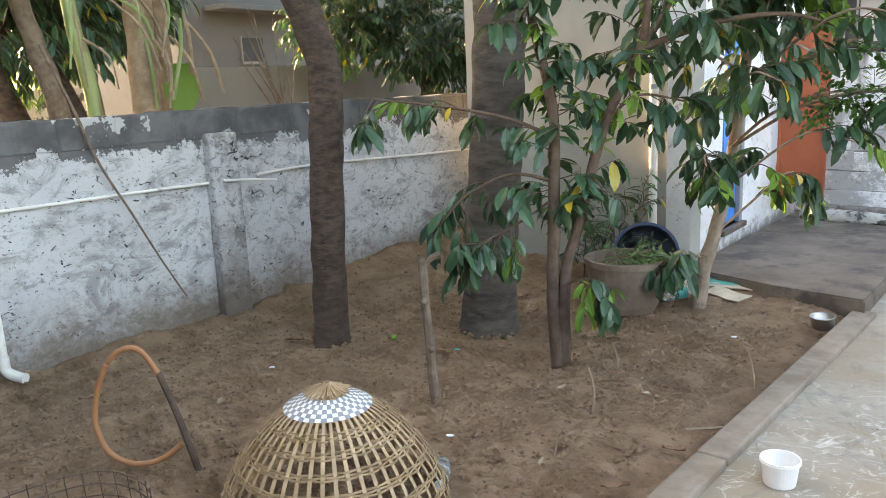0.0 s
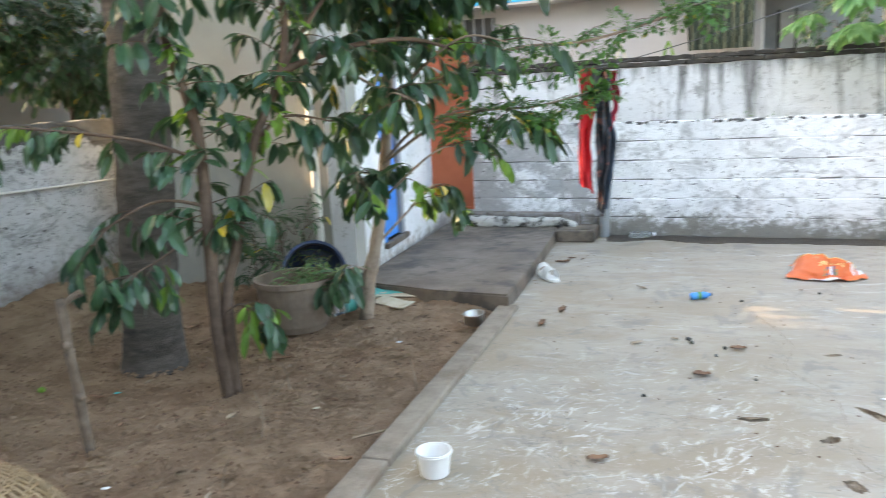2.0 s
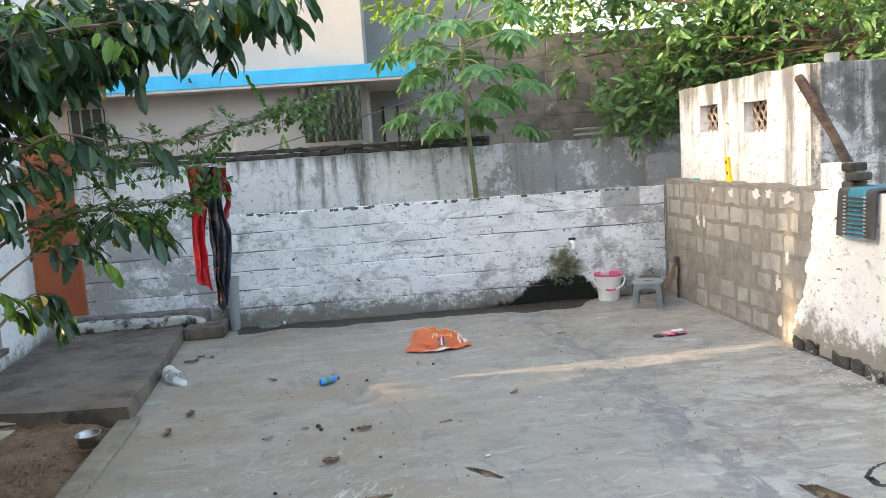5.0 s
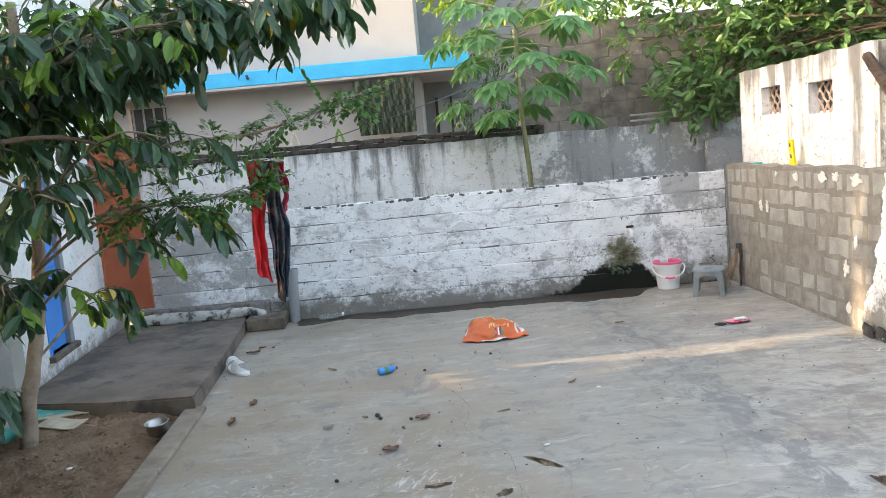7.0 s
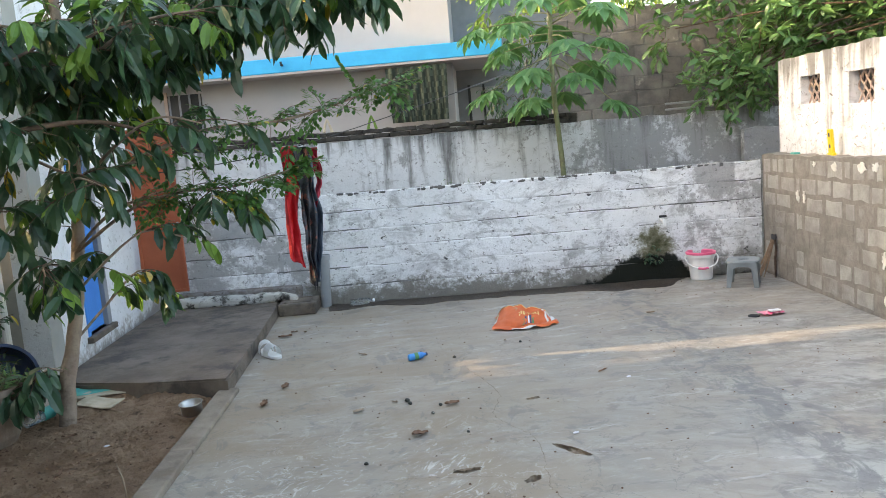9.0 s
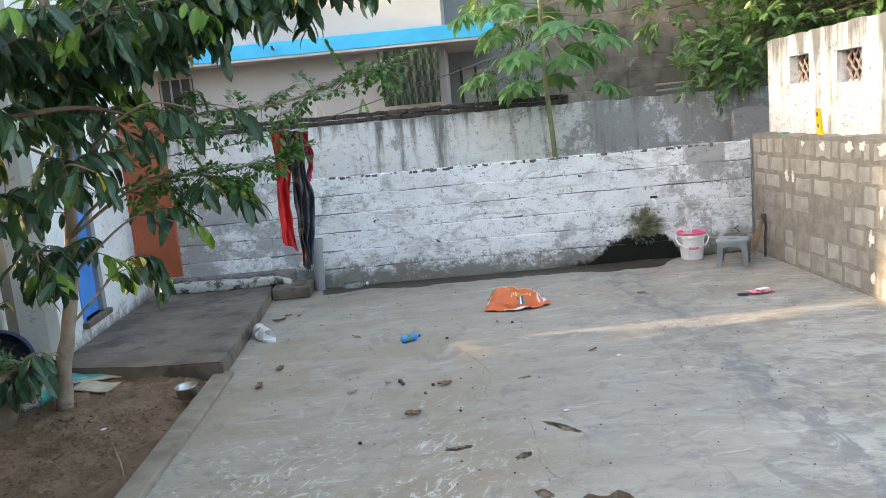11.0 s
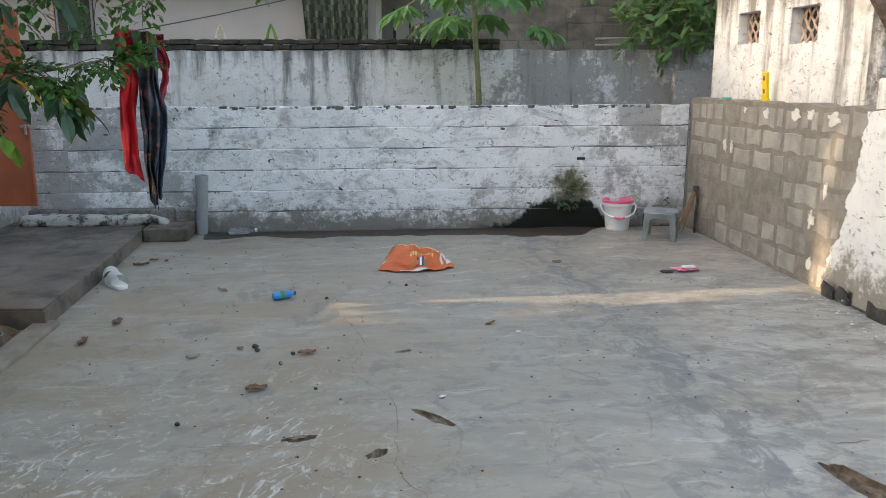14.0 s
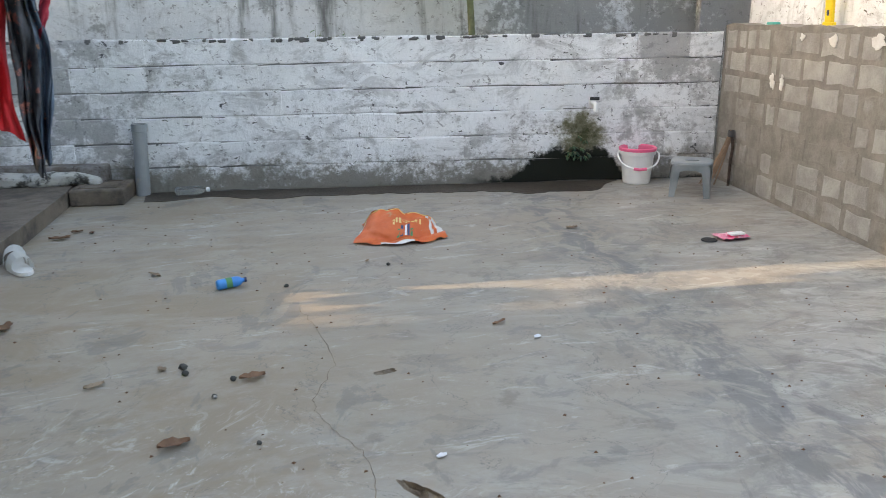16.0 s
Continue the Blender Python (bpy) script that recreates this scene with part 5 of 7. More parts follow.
limbs = [
    ([at(A, 0, -0.06), at(A, -0.03, 0.35), at(A, -0.02, 0.95), at(A, -0.02, 1.45), at(A, -0.13, 1.95), at(A, -0.2, 2.6)], 0.042, 0.02),
    ([at(A, 0.03, -0.06), at(A, 0.04, 0.5), at(A, 0.12, 0.8), at(A, 0.27, 1.36), at(A, 0.46, 1.75), at(A, 0.5, 2.15), at(A, 0.46, 2.7)], 0.038, 0.016),
    ([at(A, 0.46, 1.75), at(A, 0.85, 1.87), at(A, 1.25, 1.9), at(A, 1.6, 1.8)], 0.02, 0.007),
    ([at(A, -0.02, 1.3), at(A, -0.3, 1.42), at(A, -0.7, 1.5), at(A, -1.05, 1.55)], 0.012, 0.004),
    ([at(A, -0.02, 1.05), at(A, -0.25, 1.1), at(A, -0.5, 1.0), at(A, -0.65, 0.85)], 0.011, 0.004),
    ([at(A, -0.13, 1.95), at(A, -0.1, 2.3, -.2), at(A, 0.1, 2.5, -.4)], 0.014, 0.005),
    ([at(A, 0.27, 1.36), at(A, 0.5, 1.5, .2), at(A, 0.8, 1.45, .3)], 0.012, 0.005),
    ([at(A, 0.46, 1.75), at(A, 0.75, 2.15), at(A, 1.1, 2.35)], 0.016, 0.005),
    ([at(A, 0.0, 0.42), at(A, 0.1, 0.5, -.1), at(A, 0.2, 0.42, -.15)], 0.008, 0.004),
    ([at(A, -0.02, 0.95), at(A, -0.3, 0.8, -.1), at(A, -0.5, 0.72, -.1)], 0.008, 0.003),
]
leafy_tree("small_tree", "slender twin-stemmed tree with drooping dark green leaves", limbs, [
    (0, 0.62, 1.0, 19, 0.34, 8, 0.5, 0.7), (1, 0.5, 1.0, 23, 0.34, 8, 0.5, 0.7), (2, 0.2, 1.0, 11, 0.32, 8, 0.6, 0.6), (3, 0.4, 1.0, 10, 0.26, 7, 0.7, 0.4),
    (4, 0.5, 1.0, 10, 0.24, 7, 0.8, 0.5), (5, 0.3, 1.0, 15, 0.32, 8, 0.5, 0.7), (6, 0.3, 1.0, 8, 0.3, 7, 0.5, 0.7), (7, 0.2, 1.0, 8, 0.34, 8, 0.5, 0.7),
    (8, 0.4, 1.0, 8, 0.2, 6, 0.8, 0.5), (9, 0.4, 1.0, 10, 0.22, 6, 0.9, 0.4), (0, 0.35, 0.62, 16, 0.26, 7, 0.5, 0.6), (1, 0.3, 0.55, 14, 0.26, 7, 0.5, 0.6)], 0.15, 31, MAT["twig"])

# tree near the slab with the wide crown over the yard corner
B = (-0.27, 5.52)
limbs = [
    ([at(B, 0, -0.06), at(B, 0.05, 0.3), at(B, 0.12, 0.55), at(B, 0.2, 0.95), at(B, 0.27, 1.5), at(B, 0.3, 2.1), at(B, 0.3, 2.8)], 0.055, 0.03),
    ([at(B, 0.24, 1.3), Vector((0.14, 5.38, 1.56)), Vector((0.43, 5.35, 1.68)), Vector((0.86, 5.3, 1.83)), Vector((1.31, 5.3, 1.85)), Vector((1.72, 5.3, 1.94)), Vector((2.08, 5.3, 2.06))], 0.018, 0.006),
    ([at(B, 0.2, 1.1), Vector((0.36, 5.3, 1.38)), Vector((0.69, 5.28, 1.46)), Vector((1.02, 5.25, 1.47)), Vector((1.44, 5.25, 1.56))], 0.012, 0.005),
    ([at(B, 0.2, 1.1), Vector((0.2, 5.3, 1.34)), Vector((0.5, 5.3, 1.46)), Vector((0.8, 5.3, 1.46)), Vector((1.0, 5.3, 1.40))], 0.012, 0.004),
    ([at(B, 0.3, 2.0), Vector((0.4, 5.2, 2.2)), Vector((0.9, 5.0, 2.42)), Vector((1.4, 4.9, 2.6)), Vector((1.85, 4.85, 2.62))], 0.02, 0.006),
    ([at(B, 0.3, 1.8), Vector((0.2, 5.1, 2.15)), Vector((0.6, 4.8, 2.4)), Vector((1.0, 4.7, 2.45))], 0.018, 0.006),
    ([at(B, 0.3, 2.3), Vector((-0.1, 5.2, 2.35)), Vector((-0.4, 4.8, 2.4))], 0.016, 0.006),
    ([at(B, 0.3, 2.6), Vector((0.5, 5.6, 2.6)), Vector((1.0, 5.6, 2.75))], 0.016, 0.006),
    ([at(B, 0.07, 0.48), at(B, 0.35, 0.72), at(B, 0.6, 0.92), at(B, 0.74, 0.84)], 0.011, 0.004),
    ([at(B, 0.03, 0.35), at(B, -0.1, 0.42, -.15), at(B, -0.22, 0.38, -.2)], 0.008, 0.004),
    ([at(B, 0.15, 0.8), Vector((0.1, 5.2, 1.0)), Vector((0.45, 5.05, 1.25)), Vector((0.7, 5.0, 1.2))], 0.011, 0.004),
    ([at(B, 0.27, 1.6), Vector((-0.3, 5.2, 1.8)), Vector((-0.5, 4.9, 1.75))], 0.012, 0.004),
    ([at(B, 0.2, 1.0), Vector((-0.15, 5.2, 1.1)), Vector((-0.1, 5.0, 1.05))], 0.010, 0.004),
    ([at(B, 0.27, 1.5), Vector((0.35, 5.05, 1.75)), Vector((0.65, 4.85, 1.9)), Vector((0.9, 4.8, 1.85))], 0.012, 0.004),
    ([at(B, 0.3, 2.2), Vector((0.2, 5.0, 2.25)), Vector((0.4, 4.6, 2.32)), Vector((0.7, 4.35, 2.36))], 0.014, 0.005),
    ([at(B, 0.3, 2.2), Vector((0.0, 5.1, 2.4)), Vector((-0.05, 4.7, 2.42)), Vector((0.15, 4.4, 2.35))], 0.014, 0.005),
    ([at(B, 0.25, 1.3), Vector((0.05, 5.1, 1.5)), Vector((0.2, 4.8, 1.6)), Vector((0.35, 4.7, 1.55))], 0.010, 0.004),
]
leafy_tree("shade_tree", "pale-stemmed shade tree with hanging dark leaves", limbs, [
    (0, 0.6, 1.0, 19, 0.4, 9, 0.5, 0.8), (3, 0.78, 1.0, 8, 0.32, 8, 0.9, 0.45), (4, 0.15, 1.0, 88, 0.38, 9, 0.6, 0.7), (5, 0.1, 1.0, 40, 0.38, 9, 0.6, 0.7),
    (6, 0.1, 1.0, 24, 0.38, 9, 0.6, 0.7), (7, 0.1, 1.0, 48, 0.38, 9, 0.6, 0.7), (8, 0.35, 1.0, 12, 0.24, 7, 0.9, 0.4), (9, 0.3, 1.0, 11, 0.2, 6, 0.8, 0.5),
    (10, 0.3, 1.0, 5, 0.26, 7, 0.8, 0.5), (11, 0.2, 1.0, 8, 0.34, 8, 0.6, 0.7), (12, 0.2, 1.0, 12, 0.28, 7, 0.7, 0.6), (13, 0.2, 1.0, 5, 0.34, 8, 0.7, 0.6), (14, 0.15, 1.0, 15, 0.36, 9, 0.6, 0.7), (15, 0.15, 1.0, 12, 0.36, 9, 0.6, 0.7), (16, 0.2, 1.0, 10, 0.3, 8, 0.7, 0.6)],
    0.165, 37, MAT["palestem"], [(1, 0.3, 0.9, 40, 0.26), (2, 0.25, 0.95, 44, 0.24), (1, 0.92, 1.0, 12, 0.24), (2, 0.97, 1.0, 4, 0.13)])


# papaya between the two walls
def papaya(x, y, h):
    t = thing("papaya_tree", "slender papaya tree with lobed light green leaves", "tree")
    rr = random.Random(4)
    bm = bmesh.new()
    tube(bm, [(x + 0.1, y, -0.1), (x + 0.04, y, 1.2), (x - 0.02, y, 2.2), (x, y, h)], 0.033, 0.024, 10, 6, 0.08)
    part("trunk", from_bm("trunk", bm, MAT["papstem"], True), None, t)
    vs, fs, bm = [], [], bmesh.new()
    for k in range(28):
        a = k * 2.399
        z = h - 0.05 - 0.027 * k
        ln = rr.uniform(0.5, 0.9)
        el = 0.55 - 0.05 * k + rr.uniform(-.15, .15)
        p = Vector((x, y, z))
        d = Vector((math.cos(a) * math.cos(el), math.sin(a) * math.cos(el), math.sin(el)))
        e = p + d * ln
        tube(bm, [p, p + d * ln * 0.5 + Vector((0, 0, 0.03)), e], 0.010, 0.006, 5, 2)
        out = Vector((math.cos(a), math.sin(a), -0.45)).normalized()
        sd = out.cross(Vector((0, 0, 1))).normalized()
        for j in range(7):
            b = (j - 3) * 0.62
            ld = out * math.cos(b) + sd * math.sin(b) + Vector((0, 0, -0.12 * abs(j - 3)))
            sz = rr.uniform(0.33, 0.44) * (1 - 0.09 * abs(j - 3))
            add_leaf(vs, fs, e, ld, Vector((0, 0, 1)) + out * 0.3, sz, 0.85, rr)
            for sg in (-1, 1):
                add_leaf(vs, fs, e + ld.normalized() * sz * 0.45, ld + (ld.cross(Vector((0, 0, 1)))) * sg * 0.75, Vector((0, 0, 1)), sz * 0.5, 0.7, rr)
    part("leaf_stalks", bm, MAT["papstem"], t)["kind"] = "stuff"
    crown("crown", vs, fs, MAT["papaya"], t)


papaya(4.30, 8.75, 3.15)


def big_tree(name, label, foot, trunk_pts, r0, clumps, leaf, n_leaf, mat, seed, fall=0.5, width=0.8, wild=0.0):
    """A tree whose crown is made of leafy clumps (centre, radii, twigs)."""
    t = thing(name, label, "tree")
    rr = random.Random(seed)
    bm = bmesh.new()
    tube(bm, trunk_pts, r0, r0 * 0.6, 10, 6, 0.25)
    part("trunk", from_bm("trunk", bm, MAT["bark"], True), None, t)
    fork = Vector(trunk_pts[-1])
    vs, fs, bt = [], [], bmesh.new()
    for c, rad, n in clumps:
        c = Vector(c)
        bm = bmesh.new()
        tube(bm, [fork, fork.lerp(c, 0.5) + Vector((0, 0, 0.15)), c], r0 * 0.11, 0.006, 7, 4, 0.2)
        part("limb", from_bm("limb", bm, MAT["bark"], True), None, t)
        for k in range(n):
            d = Vector((rr.gauss(0, 1), rr.gauss(0, 1), rr.gauss(0, 1))).normalized() * rr.uniform(0.35, 1.0) ** 0.6
            p = c + Vector((d.x * rad[0], d.y * rad[1], d.z * rad[2]))
            spray(vs, fs, bt, p, d + Vector((0, 0, 0.1)), 0.3 * leaf / 0.13, n_leaf, leaf, fall, rr, width, fall, wild=wild)
    part("twigs", bt, MAT["twig"], t)["kind"] = "stuff"
    crown("crown", vs, fs, MAT[mat], t)
    return t


# over the outbuilding and the high wall
big_tree("mango_tree", "spreading tree with long green leaves over the outbuilding", None, [(8.6, 7.6, -0.1), (8.55, 7.6, 1.6), (8.5, 7.5, 2.6)], 0.16,
         [((6.85, 8.8, 2.22), (0.42, 0.3, 0.24), 56), ((7.3, 8.7, 2.52), (0.5, 0.4, 0.3), 66), ((7.8, 8.6, 2.8), (0.8, 0.5, 0.42), 150), ((6.42, 8.85, 2.02), (0.3, 0.25, 0.2), 44), ((8.7, 8.3, 2.95), (1.0, 0.8, 0.5), 150),
          ((7.2, 9.0, 3.25), (1.0, 0.5, 0.4), 130), ((5.9, 9.4, 3.55), (0.9, 0.4, 0.28), 80), ((6.0, 9.2, 2.75), (0.22, 0.25, 0.22), 14), ((8.3, 7.7, 3.5), (1.5, 0.8, 0.6), 160), ((8.9, 7.0, 2.75), (0.8, 0.6, 0.45), 90)], 0.15, 8, "mango", 51, fall=0.1, width=1.05, wild=0.75)
big_tree("bright_tree", "sunlit yellow-green tree beyond the outbuilding", None, [(10.8, 8.2, -0.1), (10.7, 8.2, 1.8), (10.5, 8.2, 2.8)], 0.18,
         [((9.9, 8.6, 3.1), (0.9, 0.9, 0.7), 80), ((11.2, 8.6, 3.7), (1.4, 1.2, 0.9), 110), ((10.2, 7.2, 3.9), (1.2, 1.0, 0.7), 80), ((12.5, 9.5, 4.0), (1.5, 1.3, 1.2), 90), ((9.3, 9.8, 4.1), (1.5, 1.0, 0.7), 90), ((7.2, 11.5, 4.3), (1.6, 1.0, 0.8), 90), ((5.4, 12.6, 4.2), (1.2, 0.8, 0.9), 60)], 0.17, 9, "sunny", 52, fall=0.1, width=1.05, wild=0.75)
big_tree("creeper_tree", "dark leafy bush beside the white house", None, [(4.95, 12.3, -0.1), (4.95, 12.3, 1.4), (4.9, 12.2, 2.0)], 0.05,
         [((5.0, 12.2, 2.3), (0.4, 0.4, 0.5), 36), ((5.15, 12.2, 3.3), (0.4, 0.3, 0.6), 36), ((4.6, 11.9, 2.2), (0.25, 0.25, 0.25), 16)], 0.11, 8, "leaf", 53)

# beyond the bed's wall
big_tree("hedge_tree", "dense green tree beyond the boundary wall", None, [(-5.2, 9.6, -0.1), (-5.2, 9.6, 1.2), (-5.2, 9.6, 2.0)], 0.08,
         [((-4.9, 9.2, 2.3), (0.9, 0.7, 0.5), 230), ((-5.5, 9.0, 2.9), (0.9, 0.7, 0.6), 250), ((-4.6, 9.9, 2.0), (0.7, 0.6, 0.5), 180), ((-5.6, 8.2, 2.5), (0.5, 0.5, 0.5), 130), ((-5.2, 10.4, 3.0), (1.0, 0.7, 0.8), 230)], 0.13, 9, "leaf", 54, width=1.1)
# clumps above the view are added to narrow the sun and shade the outbuilding
big_tree("dark_tree", "dark shady trees beyond the boundary wall, unseen clumps added to block sun", None, [(-6.9, 4.75, -0.1), (-7.0, 4.75, 1.2), (-7.1, 4.5, 2.1)], 0.15,
         [((-6.6, 4.4, 2.5), (0.9, 0.9, 0.5), 189), ((-7.4, 5.2, 2.7), (0.9, 0.8, 0.7), 189), ((-6.8, 4.8, 3.4), (1.2, 1.4, 0.8), 231), ((-6.9, 5.3, 3.3), (1.1, 0.8, 0.9), 260), ((-6.8, 3.6, 4.3), (1.3, 1.3, 0.9), 231), ((-6.7, 5.1, 4.5), (1.2, 1.1, 0.9), 231), ((-6.9, 5.93, 3.05), (0.7, 0.55, 0.6), 280), ((-6.9, 5.95, 3.75), (0.6, 0.52, 0.6), 300), ((-6.9, 7.1, 4.75), (1.0, 0.9, 0.8), 280), ((-6.9, 8.1, 5.2), (1.0, 0.9, 0.8), 280), ((-6.9, 9.1, 5.3), (1.0, 0.8, 0.8), 240)], 0.19, 9, "leaf", 55)
big_tree("lit_tree", "bright leafy tree beyond the lane", None, [(-9.0, 5.8, -0.1), (-9.0, 5.8, 1.2), (-9.0, 5.7, 1.6)], 0.1,
         [((-8.7, 5.4, 2.0), (0.8, 0.9, 0.5), 70), ((-9.2, 5.6, 2.7), (0.9, 0.9, 0.7), 70), ((-8.4, 5.9, 3.3), (0.7, 0.5, 0.7), 50)], 0.14, 9, "sunny", 56)
for pts in ([(-6.1, 4.2, -0.1), (-6.15, 4.15, 1.4), (-6.35, 4.0, 2.6)], [(-6.35, 5.0, -0.1), (-6.3, 4.95, 1.3), (-6.6, 4.75, 2.2), (-6.7, 4.6, 3.2)]):
    bm = bmesh.new()
    tube(bm, pts, 0.11, 0.08, 10, 5, 0.25)
    d = thing("bare_tree", "dark bare trunk beyond the boundary wall", "tree", group="dark trees beyond the wall")
    part("trunk", from_bm("trunk", bm, MAT["bark"], True), None, d)


# banana clump by the wall
def banana_leaf(vs, fs, p, d, length, w, sag, rr):
    dn = d.normalized()
    sd = dn.cross(Vector((0, 0, 1)))
    sd = sd.normalized() if sd.length > 0.1 else Vector((1, 0, 0))
    n = 10
    o = len(vs)
    for k in range(n + 1):
        t = k / n
        c = p + dn * length * t + Vector((0, 0, -sag * t * t))
        ww = w * math.sin(math.pi * min(0.06 + t * 0.94, 1)) ** 0.6
        up = Vector((0, 0, 0.18 * ww))
        vs.extend((c - sd * ww + up, c, c + sd * ww + up))
    for k in range(n):
        a = o + k * 3
        fs.extend(((a, a + 1, a + 4, a + 3), (a + 1, a + 2, a + 5, a + 4)))


ban = thing("banana_clump", "banana plants with pale stems and hanging dry leaves", "banana plant")
rr = random.Random(6)
for (x, y), r, lean, m in (((-4.18, 3.42), 0.085, -0.22, "dead"), ((-4.12, 3.66), 0.065, -0.13, "banana"), ((-4.15, 4.12), 0.13, 0.02, "dry"), ((-4.2, 4.40), 0.075, -0.06, "dry")):
    bm = bmesh.new()
    tube(bm, [(x, y, -0.1), (x, y, 1.45), (x + lean * 0.3, y + lean * 0.6, 2.2), (x + lean * 0.5, y + lean, 3.0)], r, r * 0.7, 12, 5, 0.25)
    part("stem", from_bm("stem", bm, MAT[m], True), None, ban)
blades = [((-4.2, 3.2, 2.35), (0.25, -0.55, -0.05), 0.75, 0.19, 0.15), ((-4.1, 4.45, 1.85), (0.1, -0.12, -0.6), 0.42, 0.15, 0.0), ((-3.3, 5.0, 2.65), (-0.1, 0.2, -0.5), 0.4, 0.12, 0.05)]
blades += [((-4.15, 3.9, 2.9), (math.cos(k * 2.1), math.sin(k * 2.1), 0.9), 1.5, 0.24, 1.0) for k in range(9)]
for p, d, length, w, sag in blades:
    vs, fs = [], []
    banana_leaf(vs, fs, Vector(p), Vector(d), length, w, sag, rr)
    crown("leaf_blade", vs, fs, MAT["young"], ban)
for k in range(16):
    bm = bmesh.new()
    p = Vector((-4.05 + rr.uniform(-.06, .1), rr.uniform(3.4, 4.6), rr.uniform(1.9, 2.5)))
    q = p + Vector((rr.uniform(.02, .2), rr.uniform(-.2, .25), -rr.uniform(0.35, 0.75)))
    q.z = max(q.z, 1.52)
    tube(bm, [p, p.lerp(q, 0.5) + Vector((0.06, rr.uniform(-.05, .05), 0.05)), q], 0.012, 0.006 + rr.random() * 0.016, 6, 3, 0.4)
    part("dry_stalk", bm, MAT["dry" if k % 3 else "banana"], ban)
# bare shrub and hanging vine
sh = thing("bare_shrub", "leafless grey shrub beyond the wall", "shrub")
rr = random.Random(9)
bm = bmesh.new()
for k in range(11):
    p = Vector((-3.78, 5.3, 1.2))
    e = Vector((-3.8 + rr.uniform(-.2, .2), 5.25 + rr.uniform(-.5, .35), rr.uniform(1.7, 2.4)))
    tube(bm, [p, p.lerp(e, 0.4) + Vector((0, rr.uniform(-.05, .05), 0.06)), e], 0.013, 0.003, 5, 4, 0.2)
part("branches", bm, MAT["dead"], sh)["kind"] = "stuff"
bm = bmesh.new()
tube(bm, [lw(3.0, 1.95, -0.1), lw(3.08, 1.53, 0.03), lw(3.18, 1.2, 0.05), lw(3.33, 0.87, 0.08), lw(3.5, 0.5, 0.1), lw(3.64, 0.22, 0.12)], 0.011, 0.006, 6, 6, 0.2)
tagged(part("hanging_vine", bm, MAT["dead"], None), "dry brown stalk hanging over the whitewashed wall", "stalk")


# ---------------------------------------------------------------- things in the bed
def basket(x, y, h, r):
    t = thing("poultry_basket", "dome-shaped woven cane poultry basket with a white strap cap", "basket", pose(x, y, -0.03))
    rad = lambda z: r * max(0.0, 1 - max(z / h, 0.0) ** 1.6) ** 0.62
    n = 46
    rib = bmesh.new()
    zs = [0.0, 0.06, 0.13, 0.2, 0.27, 0.33, 0.38, 0.42, 0.45, 0.475, 0.49, 0.497]
    ring = []
    for z in zs:
        zz = z / 0.5 * h
        w = 0.0075 * min(1, 0.35 + rad(zz) / r)
        ring.append([rib.verts.new((rad(zz) + o, s * w, zz)) for s, o in ((-1, 0), (1, 0), (1, 0.004), (-1, 0.004))])
    for a, b in zip(ring, ring[1:]):
        for k in range(4):
            rib.faces.new((a[k], a[(k + 1) % 4], b[(k + 1) % 4], b[k]))
    me = from_bm("rib", rib, MAT["cane"])
    for k in range(n):
        part("rib", me, None, t, at=pose(0, 0, 0, 0, 0, 360 * k / n)).parent = t
    # woven bands: strands that pass before and behind the ribs
    for z in (0.01, 0.085, 0.155, 0.222, 0.284, 0.340, 0.388):
        for s in range(3):
            zz = (z + s * 0.0088) / 0.5 * h
            bm = bmesh.new()
            m = n * 2
            rings = []
            for k in range(m):
                a = 2 * math.pi * k / m
                off = (0.0065 if (k // 2 + s) % 2 else -0.003) if k % 2 == 0 else 0.002
                rr_ = rad(zz) + off
                rings.append([bm.verts.new((rr_ * math.cos(a) * (1 + dx), rr_ * math.sin(a) * (1 + dx), zz + dz + 0.002 * math.sin(a * 3 + s))) for dx, dz in ((0, -0.004), (0.008, -0.004), (0.008, 0.004), (0, 0.004))])
            for k in range(m):
                for j in range(4):
                    bm.faces.new((rings[k][j], rings[(k + 1) % m][j], rings[(k + 1) % m][(j + 1) % 4], rings[k][(j + 1) % 4]))
            part("band", bm, MAT["cane"], t)
    # chequered strap ring near the top
    for lv in range(5):
        z0, z1 = (0.436 + 0.0098 * lv) / 0.5 * h, (0.436 + 0.0098 * (lv + 1)) / 0.5 * h
        bm = {0: bmesh.new(), 1: bmesh.new()}
        for k in range(n):
            a0, a1 = 2 * math.pi * (k - 0.5) / n, 2 * math.pi * (k + 0.5) / n
            c = bm[(k + lv) % 2]
            q = [c.verts.new(((rad(z) + 0.008 + 0.002 * ((k + lv) % 2)) * math.cos(a), (rad(z) + 0.008 + 0.002 * ((k + lv) % 2)) * math.sin(a), z)) for a, z in ((a0, z0), (a1, z0), (a1, z1), (a0, z1))]
            c.faces.new(q)
        part("strap_ring", bm[0], MAT["capwhite"], t, "white plastic strap weave")["kind"] = "stuff"
        part("strap_ring", bm[1], MAT["capgrey"], t, "grey plastic strap weave")["kind"] = "stuff"
    knot = bmesh.new()
    for k in range(7):
        a = k * 0.9
        tube(knot, [(0.05 * math.cos(a), 0.05 * math.sin(a), h * 0.985), (0, 0, h * 1.01), (0.02 * math.cos(a + 1), 0.02 * math.sin(a + 1), h * 1.045)], 0.006, 0.004, 5, 2)
    part("knot", knot, MAT["cane"], t)
    # ends of the ribs drawn together over the strap ring
    fan = bmesh.new()
    rf = random.Random(17)
    for k in range(44):
        a = 2 * math.pi * k / 44 + rf.uniform(-.05, .05)
